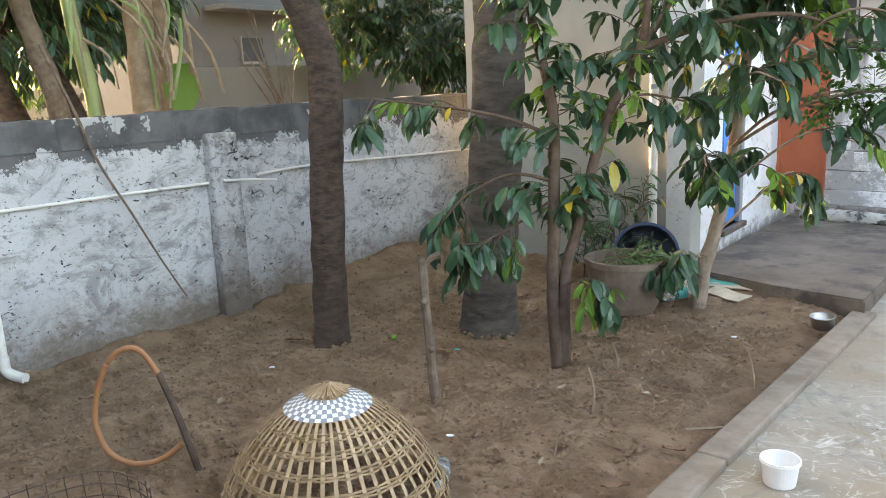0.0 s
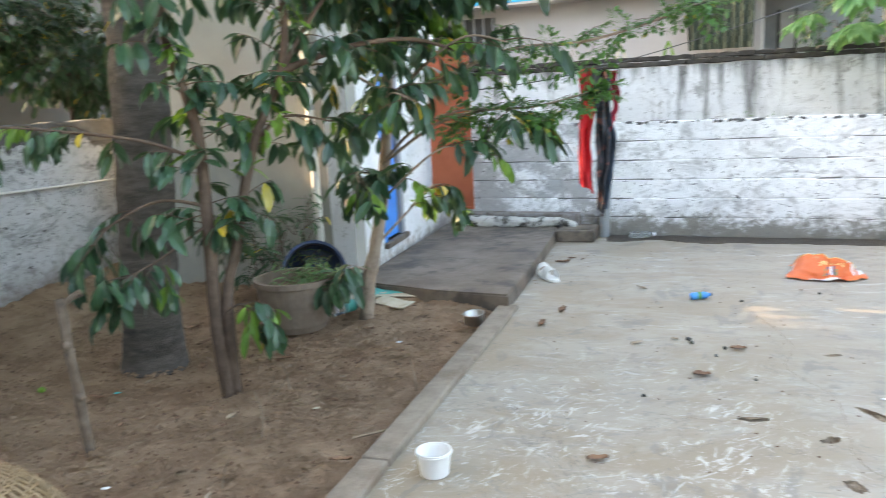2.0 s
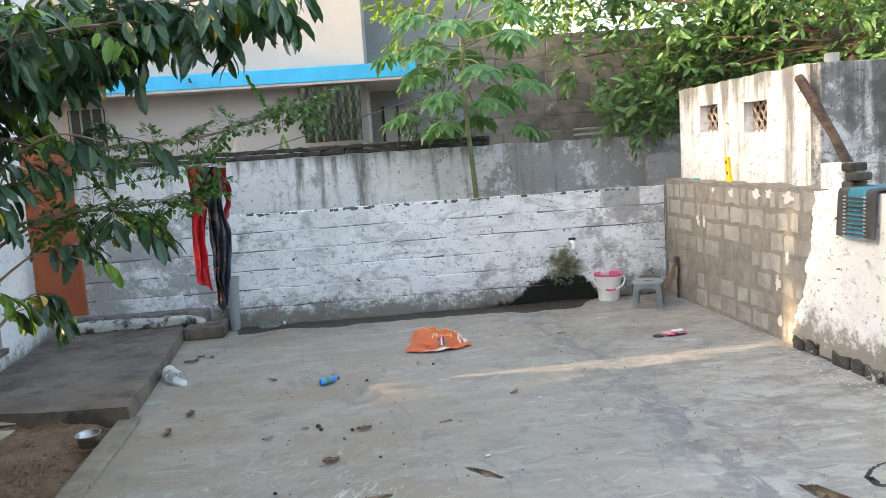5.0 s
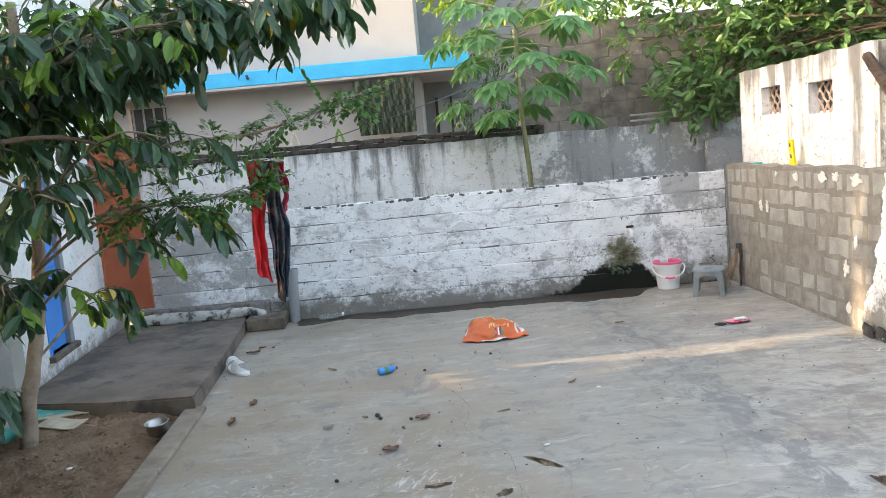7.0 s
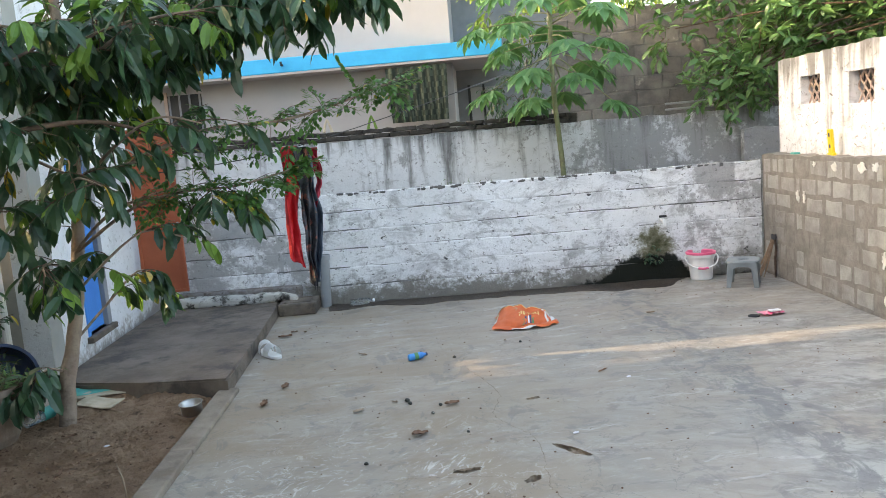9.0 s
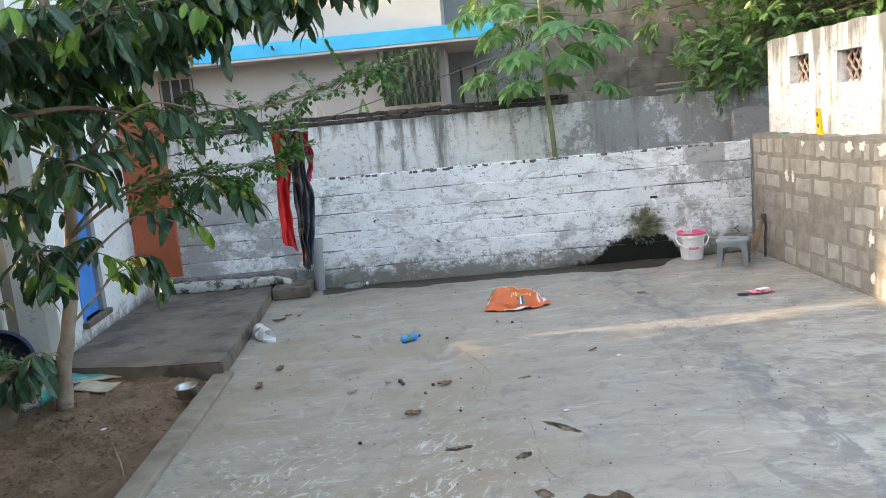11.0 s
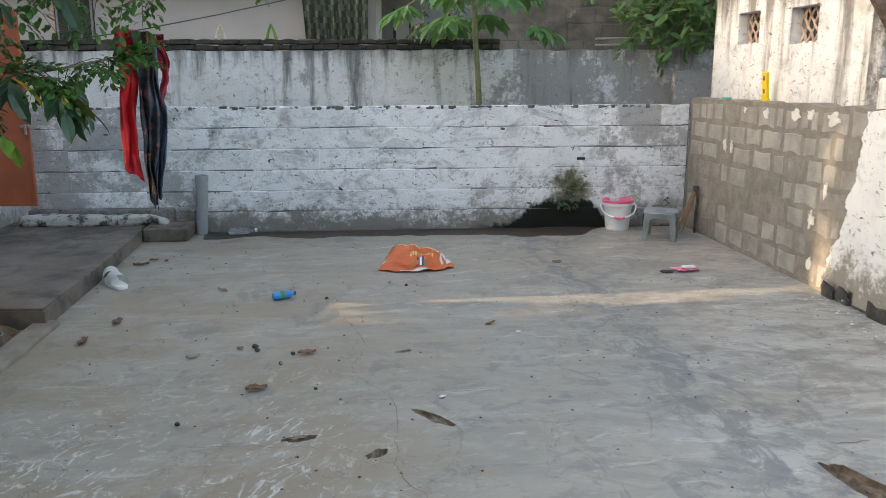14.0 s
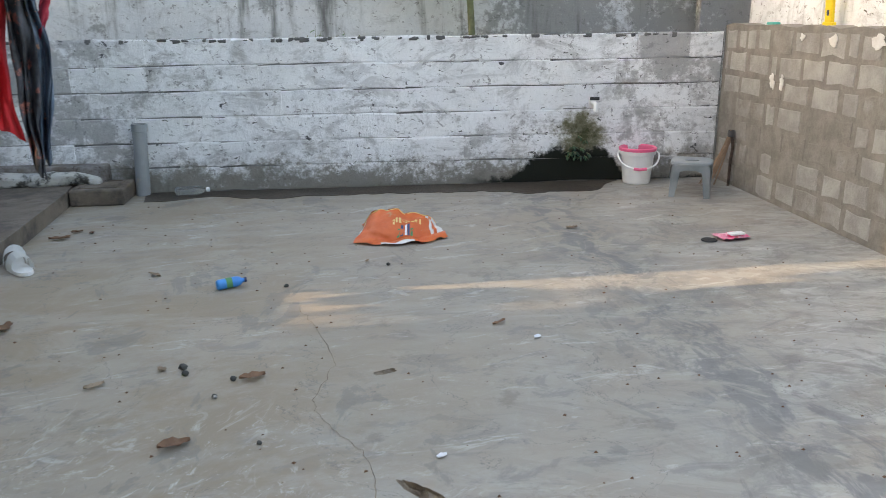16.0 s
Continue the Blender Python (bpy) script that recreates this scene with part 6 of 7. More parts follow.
        q = 0.088 + rf.uniform(-.012, .012)
        zq = h * max(0.0, 1 - min(q / r, 1) ** (1 / 0.62)) ** (1 / 1.6) + 0.014
        tube(fan, [(q * math.cos(a), q * math.sin(a), zq), (q * 0.5 * math.cos(a), q * 0.5 * math.sin(a), h + 0.003), (0.012 * math.cos(a + 0.5), 0.012 * math.sin(a + 0.5), h + 0.026)], 0.0042, 0.003, 5, 2)
    part("fan", fan, MAT["cane"], t, "splayed cane ends")["kind"] = "stuff"
    return t


basket(-0.845, 2.275, 0.50, 0.455)

# bent hose looped on a stick
loop = thing("hose_loop", "orange-brown hose bent into a standing loop", "hose")
C = Vector((-1.66, 2.20, 0))
hr = Vector((0.84, 0.543, 0))
pt = lambda r, z: C + hr * r + Vector((0, 0, z))
bm = bmesh.new()
tube(bm, [pt(0.06, -0.05), pt(0.0, 0.2), pt(-0.07, 0.43)], 0.017, 0.015, 8, 5, 0.1)
part("stick", bm, MAT["twig"], loop)
bm = bmesh.new()
tube(bm, [pt(-0.07, 0.42), pt(-0.13, 0.525), pt(-0.2, 0.545), pt(-0.28, 0.49), pt(-0.345, 0.36), pt(-0.375, 0.2), pt(-0.33, 0.06), pt(-0.22, 0.0), pt(-0.1, 0.02), pt(0.0, 0.09)], 0.0135, 0.013, 10, 6)
part("hose", bm, MAT["hose"], loop)

# wire cage
cage = thing("wire_cage", "low round cage of rusty wire mesh", "cage", pose(-1.36, 1.44, -0.03))
for z in (0.0, 0.05, 0.1, 0.15, 0.2, 0.25):
    bm = bmesh.new()
    tube(bm, [(0.3 * math.cos(k * math.pi / 12), 0.3 * math.sin(k * math.pi / 12), z + 0.008 * math.sin(k)) for k in range(25)], 0.0028, 0.0028, 5, 1, cap=False)
    part("hoop", bm, MAT["wire"], cage)
for k in range(30):
    a = k * math.pi / 15
    bm = bmesh.new()
    tube(bm, [(0.3 * math.cos(a), 0.3 * math.sin(a), -0.02), (0.303 * math.cos(a), 0.303 * math.sin(a), 0.13), (0.3 * math.cos(a + .02), 0.3 * math.sin(a + .02), 0.262)], 0.0024, 0.0024, 5, 1)
    part("upright", bm, MAT["wire"], cage)

# stake
stake = thing("stake", "knotted dry wooden stake with a splintered top", "stake")
bm = bmesh.new()
tube(bm, [(-1.08, 3.38, -0.06), (-1.11, 3.40, 0.2), (-1.13, 3.41, 0.45), (-1.16, 3.43, 0.72)], 0.027, 0.021, 9, 6, 0.35)
part("shaft", bm, MAT["dead"], stake)
bm = bmesh.new()
tube(bm, [(-1.15, 3.43, 0.68), (-1.11, 3.45, 0.72), (-1.07, 3.47, 0.74)], 0.012, 0.02, 6, 3, 0.4)
part("splinter", bm, MAT["dead"], stake)
for z, dx in ((0.24, 0.02), (0.5, -0.015)):
    bm = bmesh.new()
    bmesh.ops.create_icosphere(bm, subdivisions=2, radius=0.022)
    part("knot", bm, MAT["dead"], stake, at=pose(-1.115 + dx, 3.39, z))

# big clay pot with herbs
pot = thing("clay_pot", "wide weathered clay pot with a chipped rim", "pot", pose(-0.72, 5.34, -0.015))
part("body", lathe([(0.0, 0.0), (0.20, 0.0), (0.225, 0.05), (0.262, 0.22), (0.275, 0.33), (0.292, 0.335), (0.292, 0.375), (0.262, 0.375), (0.255, 0.28), (0.0, 0.27)], 32), MAT["clay"], pot, smooth=False)
part("soil", lathe([(0.0, 0.30), (0.15, 0.295), (0.257, 0.285)], 24), MAT["soil"], pot)
rr = random.Random(17)
herb = thing("pot_herb", "leafy green herb growing in the clay pot", "plant")
vs, fs, bm = [], [], bmesh.new()
for k in range(26):
    p = Vector((-0.62 + rr.uniform(-.14, .16), 5.36 + rr.uniform(-.16, .14), 0.26))
    spray(vs, fs, bm, p, Vector((rr.gauss(0.1, .5), rr.gauss(0, .5), 1.2)), rr.uniform(0.14, 0.3), 9, 0.075, 0.5, rr, 0.8)
part("stems", bm, MAT["papstem"], herb)["kind"] = "stuff"
crown("foliage", vs, fs, MAT["mango"], herb)
# dark bush by the house end and the drum
bush = thing("corner_bush", "dark green bush against the house end", "bush")
vs, fs, bm = [], [], bmesh.new()
for k in range(46):
    p = Vector((-1.12 + rr.uniform(-.4, .38), 5.98 + rr.uniform(-.25, .2), rr.uniform(0.12, 0.62)))
    spray(vs, fs, bm, p, Vector((rr.gauss(0, .5), rr.gauss(0, .5), 0.9)), rr.uniform(0.2, 0.34), 8, 0.13, 0.4, rr, 0.6)
for k in range(8):
    tube(bm, [(-1.12 + rr.uniform(-.2, .2), 5.98 + rr.uniform(-.2, .2), -0.05), (-1.12 + rr.uniform(-.35, .35), 5.98 + rr.uniform(-.2, .2), 0.6)], 0.008, 0.004, 5, 2)
part("stems", bm, MAT["twig"], bush)["kind"] = "stuff"
crown("foliage", vs, fs, MAT["leaf"], bush)
drum = thing("plastic_drum", "dark blue plastic drum lying on its side", "drum", pose(-0.80, 5.98, 0.235, 78, 0, 20))
part("shell", lathe([(0.0, 0.0), (0.22, 0.0), (0.235, 0.02), (0.235, 0.3), (0.245, 0.31), (0.245, 0.34), (0.225, 0.34), (0.22, 0.03), (0.0, 0.03)], 32), MAT["drum"], drum, smooth=False)

# cardboard and clear bottle by the slab
for i, (x, y, z, rz, w, d, lab) in enumerate(((-0.20, 6.02, 0.06, 12, 0.42, 0.26, "flattened printed cardboard on the sand"), (-0.12, 5.76, 0.045, -25, 0.3, 0.16, "torn pale cardboard on the sand"), (-0.46, 5.94, 0.042, 30, 0.4, 0.24, "flattened brown cardboard on the sand"))):
    t = thing("cardboard", lab, "cardboard", pose(x, y, z, 3, 2, rz), "cardboard by the slab")
    bm = box(-w / 2, w / 2, -d / 2, d / 2, 0.0, 0.008)
    bmesh.ops.subdivide_edges(bm, edges=bm.edges, cuts=3, use_grid_fill=True)
    for v in bm.verts:
        v.co.z += 0.014 * noise.noise(v.co * 6 + Vector((i, 0, 0)))
    part("sheet", bm, MAT["paper"], t)
    if i == 0:
        g = bmesh.new()
        q = [[g.verts.new((-0.14 + 0.24 * a / 5, -0.07 + 0.16 * b / 4, 0.0105 + 0.014 * noise.noise(Vector((-0.14 + 0.24 * a / 5, -0.07 + 0.16 * b / 4, 0.008)) * 6))) for a in range(6)] for b in range(5)]
        for b in range(4):
            for a in range(5):
                g.faces.new((q[b][a], q[b][a + 1], q[b + 1][a + 1], q[b + 1][a]))
        part("print", g, MAT["teal"], t, "teal printed panel")


def bottle(name, label, m, r, L, body, cap, band=None, cat="bottle", grooves=True):
    t = thing(name, label, cat, m)
    prof = [(0.0, 0.0), (r * 0.8, 0.0), (r, r * 0.3)]
    k = 0
    z = r * 0.6
    while z < L * 0.62:
        prof.append((r * (0.94 if k % 2 and grooves else 1.0), z))
        z += L * 0.05
        k += 1
    prof += [(r, L * 0.66), (r * 0.8, L * 0.78), (r * 0.42, L * 0.86), (r * 0.42, L * 0.93)]
    part("body", lathe(prof, 20), body, t, smooth=True)
    part("cap", lathe([(0.0, L), (r * 0.46, L), (r * 0.5, L * 0.985), (r * 0.5, L * 0.92), (0.0, L * 0.92)], 16), cap, t)
    if band:
        part("label", lathe([(r * 1.02, L * band[1]), (r * 1.02, L * band[2])], 20), band[0], t, smooth=True)
    return t


bottle("water_bottle", "crushed clear water bottle with a teal label", pose(-0.50, 5.45, 0.062, 0, 86, 50), 0.042, 0.27, MAT["clear"], MAT["teal"], (MAT["teal"], 0.45, 0.72))
bottle("soda_bottle", "clear plastic bottle lying by the basket", pose(-0.62, 2.72, 0.0, 84, 0, 30), 0.04, 0.24, MAT["clear"], MAT["capwhite"])

# steel bowl and white tub
bowl = thing("steel_bowl", "small stainless steel bowl on the sand", "bowl", pose(0.56, 5.34, 0.004, 4, -3, 0))
part("shell", lathe([(0.0, 0.004), (0.05, 0.0), (0.066, 0.012), (0.070, 0.075), (0.078, 0.083), (0.074, 0.086), (0.066, 0.077), (0.062, 0.016), (0.0, 0.008)], 28), MAT["steel"], bowl, smooth=True)
tub = thing("plastic_tub", "empty white plastic tub on the concrete", "tub", pose(0.665, 3.21, 0.0) @ Matrix.Scale(0.88, 4))
part("shell", lathe([(0.0, 0.0), (0.066, 0.0), (0.070, 0.004), (0.083, 0.115), (0.088, 0.117), (0.088, 0.124), (0.081, 0.124), (0.067, 0.008), (0.0, 0.008)], 32), MAT["whiteplastic"], tub, smooth=False)
liner = part("rim", lathe([(0.083, 0.108), (0.0895, 0.110), (0.0895, 0.1155), (0.083, 0.1175)], 32), MAT["whiteplastic"], tub)

# ---------------------------------------------------------------- things in the yard
bucket = thing("bucket", "white plastic bucket with a pink rim and grip", "bucket", pose(5.41, 7.67, 0.0, 0, 0, 160))
part("shell", lathe([(0.0, 0.0), (0.105, 0.0), (0.112, 0.012), (0.114, 0.05), (0.136, 0.27), (0.131, 0.27), (0.108, 0.02), (0.0, 0.014)], 36), MAT["whiteplastic"], bucket, smooth=False)
part("collar", lathe([(0.134, 0.235), (0.146, 0.238), (0.147, 0.268), (0.137, 0.270)], 36), MAT["whiteplastic"], bucket)
part("rim", lathe([(0.137, 0.268), (0.150, 0.268), (0.152, 0.288), (0.143, 0.295), (0.13, 0.285), (0.129, 0.25)], 36), MAT["pink"], bucket, "pink rim")
bm = bmesh.new()
tube(bm, [(-0.148, 0, 0.26), (-0.165, 0.05, 0.23), (-0.12, 0.13, 0.165), (0, 0.165, 0.135), (0.12, 0.13, 0.165), (0.165, 0.05, 0.23), (0.148, 0, 0.26)], 0.007, 0.007, 8, 5)
hd = part("handle", bm, MAT["whiteplastic"], bucket)
bm = bmesh.new()
tube(bm, [(-0.05, 0.162, 0.14), (0, 0.166, 0.134), (0.05, 0.162, 0.14)], 0.012, 0.012, 10, 3)
part("grip", bm, MAT["pink"], hd, "pink grip")


def stool():
    t = thing("plastic_stool", "grey moulded plastic stool, low", "stool", pose(5.58, 7.15, 0.0, 0, 0, -35))
    s, h = 0.15, 0.262
    bm = bmesh.new()
    outer, inner = [], []
    n = 32
    for k in range(n):
        a = 2 * math.pi * k / n
        sq = (abs(math.cos(a)) ** 4 + abs(math.sin(a)) ** 4) ** -0.25
        outer.append((s * sq * math.cos(a), s * sq * math.sin(a)))
        inner.append((0.055 * math.cos(a), 0.03 * math.sin(a)))
    lv = [[bm.verts.new((x * k, y * k, z)) for x, y in outer] for k, z in ((1.03, h - 0.03), (1.03, h - 0.014), (1.0, h - 0.004), (0.95, h))]
    lv.append([bm.verts.new((x, y, h - 0.003)) for x, y in inner])
    lv.append([bm.verts.new((x, y, h - 0.02)) for x, y in inner])
    lv.append([bm.verts.new((x * 0.97, y * 0.97, h - 0.018)) for x, y in outer])
    lv.append([bm.verts.new((x * 1.0, y * 1.0, h - 0.03)) for x, y in outer])
    for a, b in zip(lv, lv[1:] + lv[:1]):
        for k in range(n):
            bm.faces.new((a[k], a[(k + 1) % n], b[(k + 1) % n], b[k]))
    part("seat", bm, MAT["stool"], t)
    for sx in (-1, 1):
        for sy in (-1, 1):
            bm = bmesh.new()
            top = [(sx * 0.135, sy * 0.135, h - 0.03), (sx * 0.075, sy * 0.145, h - 0.03), (sx * 0.145, sy * 0.075, h - 0.03)]
            f0 = [bm.verts.new(p) for p in top] + [bm.verts.new((sx * 0.115, sy * 0.115, h - 0.03))]
            f1 = [bm.verts.new((sx * 0.148, sy * 0.148, 0)), bm.verts.new((sx * 0.105, sy * 0.15, 0)), bm.verts.new((sx * 0.15, sy * 0.105, 0)), bm.verts.new((sx * 0.135, sy * 0.135, 0))]
            for a, b in ((0, 1), (1, 3), (3, 2), (2, 0)):
                bm.faces.new((f0[a], f0[b], f1[b], f1[a]))
            bm.faces.new((f1[0], f1[1], f1[3], f1[2]))
            part("leg", bm, MAT["stool"], t)
    # arched aprons between the legs
    for q in range(4):
        bm = bmesh.new()
        cols = []
        for k in range(15):
            u = -1 + 2 * k / 14
            zb = h - 0.035 - 0.02 - 0.075 * abs(u) ** 3.2
            flare = lambda z: 0.148 + 0.014 * (h - z) / h
            cols.append([bm.verts.new((u * 0.125, -flare(z) - o, z)) for z, o in ((h - 0.02, 0), (zb, 0), (zb, -0.005), (h - 0.02, -0.005))])
        for c0, c1 in zip(cols, cols[1:]):
            for k in range(4):
                bm.faces.new((c0[k], c1[k], c1[(k + 1) % 4], c0[(k + 1) % 4]))
        part("apron", bm, MAT["stool"], t, at=pose(0, 0, 0, 0, 0, 90 * q)).parent = t
    return t


stool()

# broom in the corner
broom = thing("broom", "old palm-rib broom leaning in the corner", "broom")
tp = Vector((6.03, 7.33, 0.41))
rr = random.Random(2)
for k in range(26):
    bm = bmesh.new()
    e = Vector((5.86 + rr.uniform(-.06, .06), 7.36 + rr.uniform(-.06, .06), 0.012))
    tube(bm, [tp + Vector((rr.uniform(-.012, .012), rr.uniform(-.012, .012), rr.uniform(-.03, .03))), tp.lerp(e, 0.5) + Vector((0.01, 0, rr.uniform(-.02, .01))), e], 0.0045, 0.002, 5, 3)
    part("rib", bm, MAT["straw"], broom)
bm = bmesh.new()
tube(bm, [tp, tp + Vector((0.012, -0.02, -0.1)), Vector((6.035, 7.315, 0.2)), Vector((6.03, 7.31, 0.0))], 0.013, 0.012, 7, 3, 0.2)
part("stick", bm, MAT["bark"], broom)
part("binding", lathe([(0.024, -0.02), (0.027, 0.0), (0.024, 0.03)], 10), MAT["cable"], broom, at=pose(*tp))


# orange rice bag, crumpled and gaping
def bag():
    t = thing("woven_bag", "crumpled orange printed plastic bag, gaping open", "bag", pose(3.19, 6.66, 0.0, 0, 0, -6))
    nx, ny = 26, 12
    vs, fs, idx = [], [], []
    for j in range(ny + 1):
        v = j / ny
        for i in range(nx + 1):
            u = i / nx - 0.5
            wig = noise.noise(Vector((u * 5, v * 4, 3)))
            if v < 0.25:
                y, z = -0.22 + v * 0.5 + 0.45 * u * u, 0.006 + 0.01 * (wig + 1)
            else:
                a = (v - 0.25) / 0.75
                y = -0.095 + 0.22 * a ** 1.3 + 0.45 * u * u
                z = 0.012 + 0.118 * a ** 0.75 * max(0.0, 1 - abs(2.0 * u) ** 3.6) ** 0.8 * (1 - 0.55 * u) * (1 + 0.3 * noise.noise(Vector((u * 5, 0, 2))))
            vs.append((u * 0.58 * (1 - 0.18 * v) + 0.03 * v + 0.02 * wig, y + 0.025 * wig + 0.02 * noise.noise(Vector((u * 11, v * 7, 5))), max(z + 0.022 * wig + 0.012 * noise.noise(Vector((u * 14, v * 9, 1))), 0.004)))
    for j in range(ny):
        for i in range(nx):
            a = j * (nx + 1) + i
            fs.append((a, a + 1, a + nx + 2, a + nx + 1))
            idx.append(1 if i in (nx - 4, nx - 2, nx - 1) and j > 2 or i < 1 and j > 4 or j < 1 and 6 < i < 16 else 0)
    me = mesh_of("front", vs, fs, [MAT["orange"], MAT["patch"]], idx, True)
    o = part("front", me, None, t)
    # rear sheet sagging to the floor
    vs2, fs2 = [], []
    for j in range(7):
        for i in range(nx + 1):
            u = i / nx - 0.5
            top = vs[ny * (nx + 1) + i]
            k = j / 6
            vs2.append((top[0] * (1 + 0.05 * k), top[1] + 0.02 + 0.10 * k, max(top[2] * (1 - k) ** 1.2 + 0.012 * noise.noise(Vector((u * 7, k * 5, 8))), 0.004)))
    for j in range(6):
        for i in range(nx):
            a = j * (nx + 1) + i
            fs2.append((a, a + 1, a + nx + 2, a + nx + 1))
    part("rear", mesh_of("rear", vs2, fs2, MAT["orange"], smooth=True), None, t)

    def on(u, v, lift=0.004):
        x, y = (u + 0.5) * nx, v * ny
        i, j = min(int(x), nx - 1), min(int(y), ny - 1)
        fx, fy = x - i, y - j
        c = [Vector(vs[j * (nx + 1) + i]), Vector(vs[j * (nx + 1) + i + 1]), Vector(vs[(j + 1) * (nx + 1) + i]), Vector(vs[(j + 1) * (nx + 1) + i + 1])]
        p = c[0].lerp(c[1], fx).lerp(c[2].lerp(c[3], fx), fy)
        nn = (c[1] - c[0]).cross(c[2] - c[0]).normalized()
        return p + nn * lift
    # bars for the lettering and the printed emblem
    for k in range(9):
        u0 = -0.12 + k * 0.04
        vm = 0.80 - 0.10 * abs(k - 4) / 4 + (0.03 if k % 2 else 0)
        bm = bmesh.new()
        bm.faces.new([bm.verts.new(on(u, v)) for u, v in ((u0, vm - 0.13), (u0 + 0.026, vm - 0.13), (u0 + 0.03, vm), (u0 + 0.006, vm))])
        part("letter_bar", bm, MAT["bagprint"], t)
    for u0, m in ((-0.02, "drum"), (0.025, "whiteplastic"), (0.055, "drum"), (-0.055, "green"), (0.09, "green")):
        bm = bmesh.new()
        bm.faces.new([bm.verts.new(on(u, v, 0.005)) for u, v in ((u0, 0.3), (u0 + 0.026, 0.3), (u0 + 0.03, 0.58 if m != "green" else 0.45), (u0 + 0.004, 0.58 if m != "green" else 0.45))])
        part("emblem_bar", bm, MAT[m], t)
    bm = bmesh.new()
    tube(bm, [Vector(vs[ny * (nx + 1) + i]) for i in range(0, nx + 1, 2)], 0.004, 0.004, 5, 2)
    part("hem", bm, MAT["bagprint"], t)


bag()
bottle("spray_bottle", "small blue plastic bottle lying on the concrete", pose(2.075, 5.955, 0.027, 0, 88, 14), 0.027, 0.155, MAT["blueplastic"], MAT["darkblue"], (MAT["green"], 0.3, 0.5), grooves=False)
bottle("crushed_bottle", "crushed clear bottle by the wall foot", pose(1.78, 8.36, 0.036, 0, 88, -12), 0.036, 0.26, MAT["clear"], MAT["capwhite"])
pr = thing("pink_rag", "crumpled pink and white plastic wrapper", "wrapper", pose(5.13, 5.99, 0.0))
bm = bmesh.new()
bmesh.ops.create_grid(bm, x_segments=10, y_segments=8, size=0.5)
for v in bm.verts:
    v.co = Vector((v.co.x * 0.2, v.co.y * 0.14, 0.012 + 0.035 * abs(noise.noise(v.co * 5)) * (1.2 - v.co.length)))
part("sheet", bm, MAT["pinkcloth"], pr)
bm = box(-0.04, 0.06, -0.06, -0.01, 0.03, 0.045, 0.006, 2)
part("white_fold", bm, MAT["whiteplastic"], pr)
bm = lathe([(0.0, 0.0), (0.05, 0.002), (0.045, 0.008), (0.0, 0.009)], 14)
tagged(part("bottle_lid", bm, MAT["black"], None, at=pose(4.97, 5.98, 0.001)), "flat black lid on the concrete", "lid")

# slippers by the slab
for i, (m, lab) in enumerate(((pose(1.035, 6.60, 0.003, 0, 0, -62), "white rubber slipper with a broad strap"), (pose(0.975, 6.74, 0.003, 0, 0, -80), "white rubber slipper close against the slab"))):
    t = thing("slipper", lab, "slipper", m, "pair of slippers")
    n = 20
    bm = bmesh.new()
    out = []
    for k in range(n):
        a = 2 * math.pi * k / n
        w = 0.048 + 0.010 * math.cos(a)
        out.append((0.115 * math.cos(a), w * math.sin(a)))
    lo = [bm.verts.new((x, y, 0.0)) for x, y in out]
    hi = [bm.verts.new((x * 0.98, y * 0.97, 0.02 + 0.008 * (x < -0.03))) for x, y in out]
    bm.faces.new(lo[::-1])
    bm.faces.new(hi)
    for k in range(n):
        bm.faces.new((lo[k], lo[(k + 1) % n], hi[(k + 1) % n], hi[k]))
    part("sole", bm, MAT["whiteplastic"], t)
    bm = bmesh.new()
    rows = []
    for j in range(6):
        x = -0.06 + 0.095 * j / 5
        rows.append([bm.verts.new((x, 0.06 * math.cos(b), 0.008 + 0.10 * math.sin(b) ** 0.7 * (1 - 0.15 * j / 5))) for b in [math.pi * q / 8 for q in range(9)]])
    for a, b in zip(rows, rows[1:]):
        for k in range(8):
            bm.faces.new((a[k], a[k + 1], b[k + 1], b[k]))
    bmesh.ops.solidify(bm, geom=bm.faces[:], thickness=0.004)
    part("strap", bm, MAT["whiteplastic"], t)

# standpipe end, step block, edging stone
bm = lathe([(0.0, -0.05), (0.054, -0.05), (0.054, 0.50), (0.060, 0.505), (0.060, 0.56), (0.052, 0.56), (0.050, 0.45), (0.0, 0.45)], 24)
sp = thing("standing_pipe", "short grey plastic pipe standing by the wall", "pipe", pose(1.53, 8.475, 0.0, 1, 3, 0))
part("pipe", bm, MAT["greypvc"], sp)
st = thing("step_block", "square cast cement block with a moulded panel", "block", pose(1.255, 8.36, 0.0, 0, 0, -9))
part("body", box(-0.195, 0.195, -0.19, 0.19, 0.0, 0.125, 0.015, 2), MAT["slab"], st)
for bb in ((-0.14, 0.14, -0.14, -0.12), (-0.14, 0.14, 0.12, 0.14), (-0.14, -0.12, -0.119, 0.119), (0.12, 0.14, -0.119, 0.119)):
    part("moulding", box(*bb, 0.123, 0.133, 0.003), MAT["slab"], st)
es = thing("edging_stone", "long whitewashed rounded stone along the wall foot", "stone", pose(0.60, 8.575, 0.11, 0, 0, -11))
bm = box(-0.68, 0.66, -0.075, 0.09, 0.0, 0.105, 0.035, 3)
bmesh.ops.subdivide_edges(bm, edges=[e for e in bm.edges if e.calc_length() > 0.5], cuts=14)
for v in bm.verts:
    v.co += Vector((0.3, 1, 1)) * 0.02 * noise.noise(v.co * 7)
    if v.co.x > 0.5:
        v.co.z *= 1 - 0.5 * (v.co.x - 0.5) / 0.17
part("body", bm, MAT["whitestone"], es)
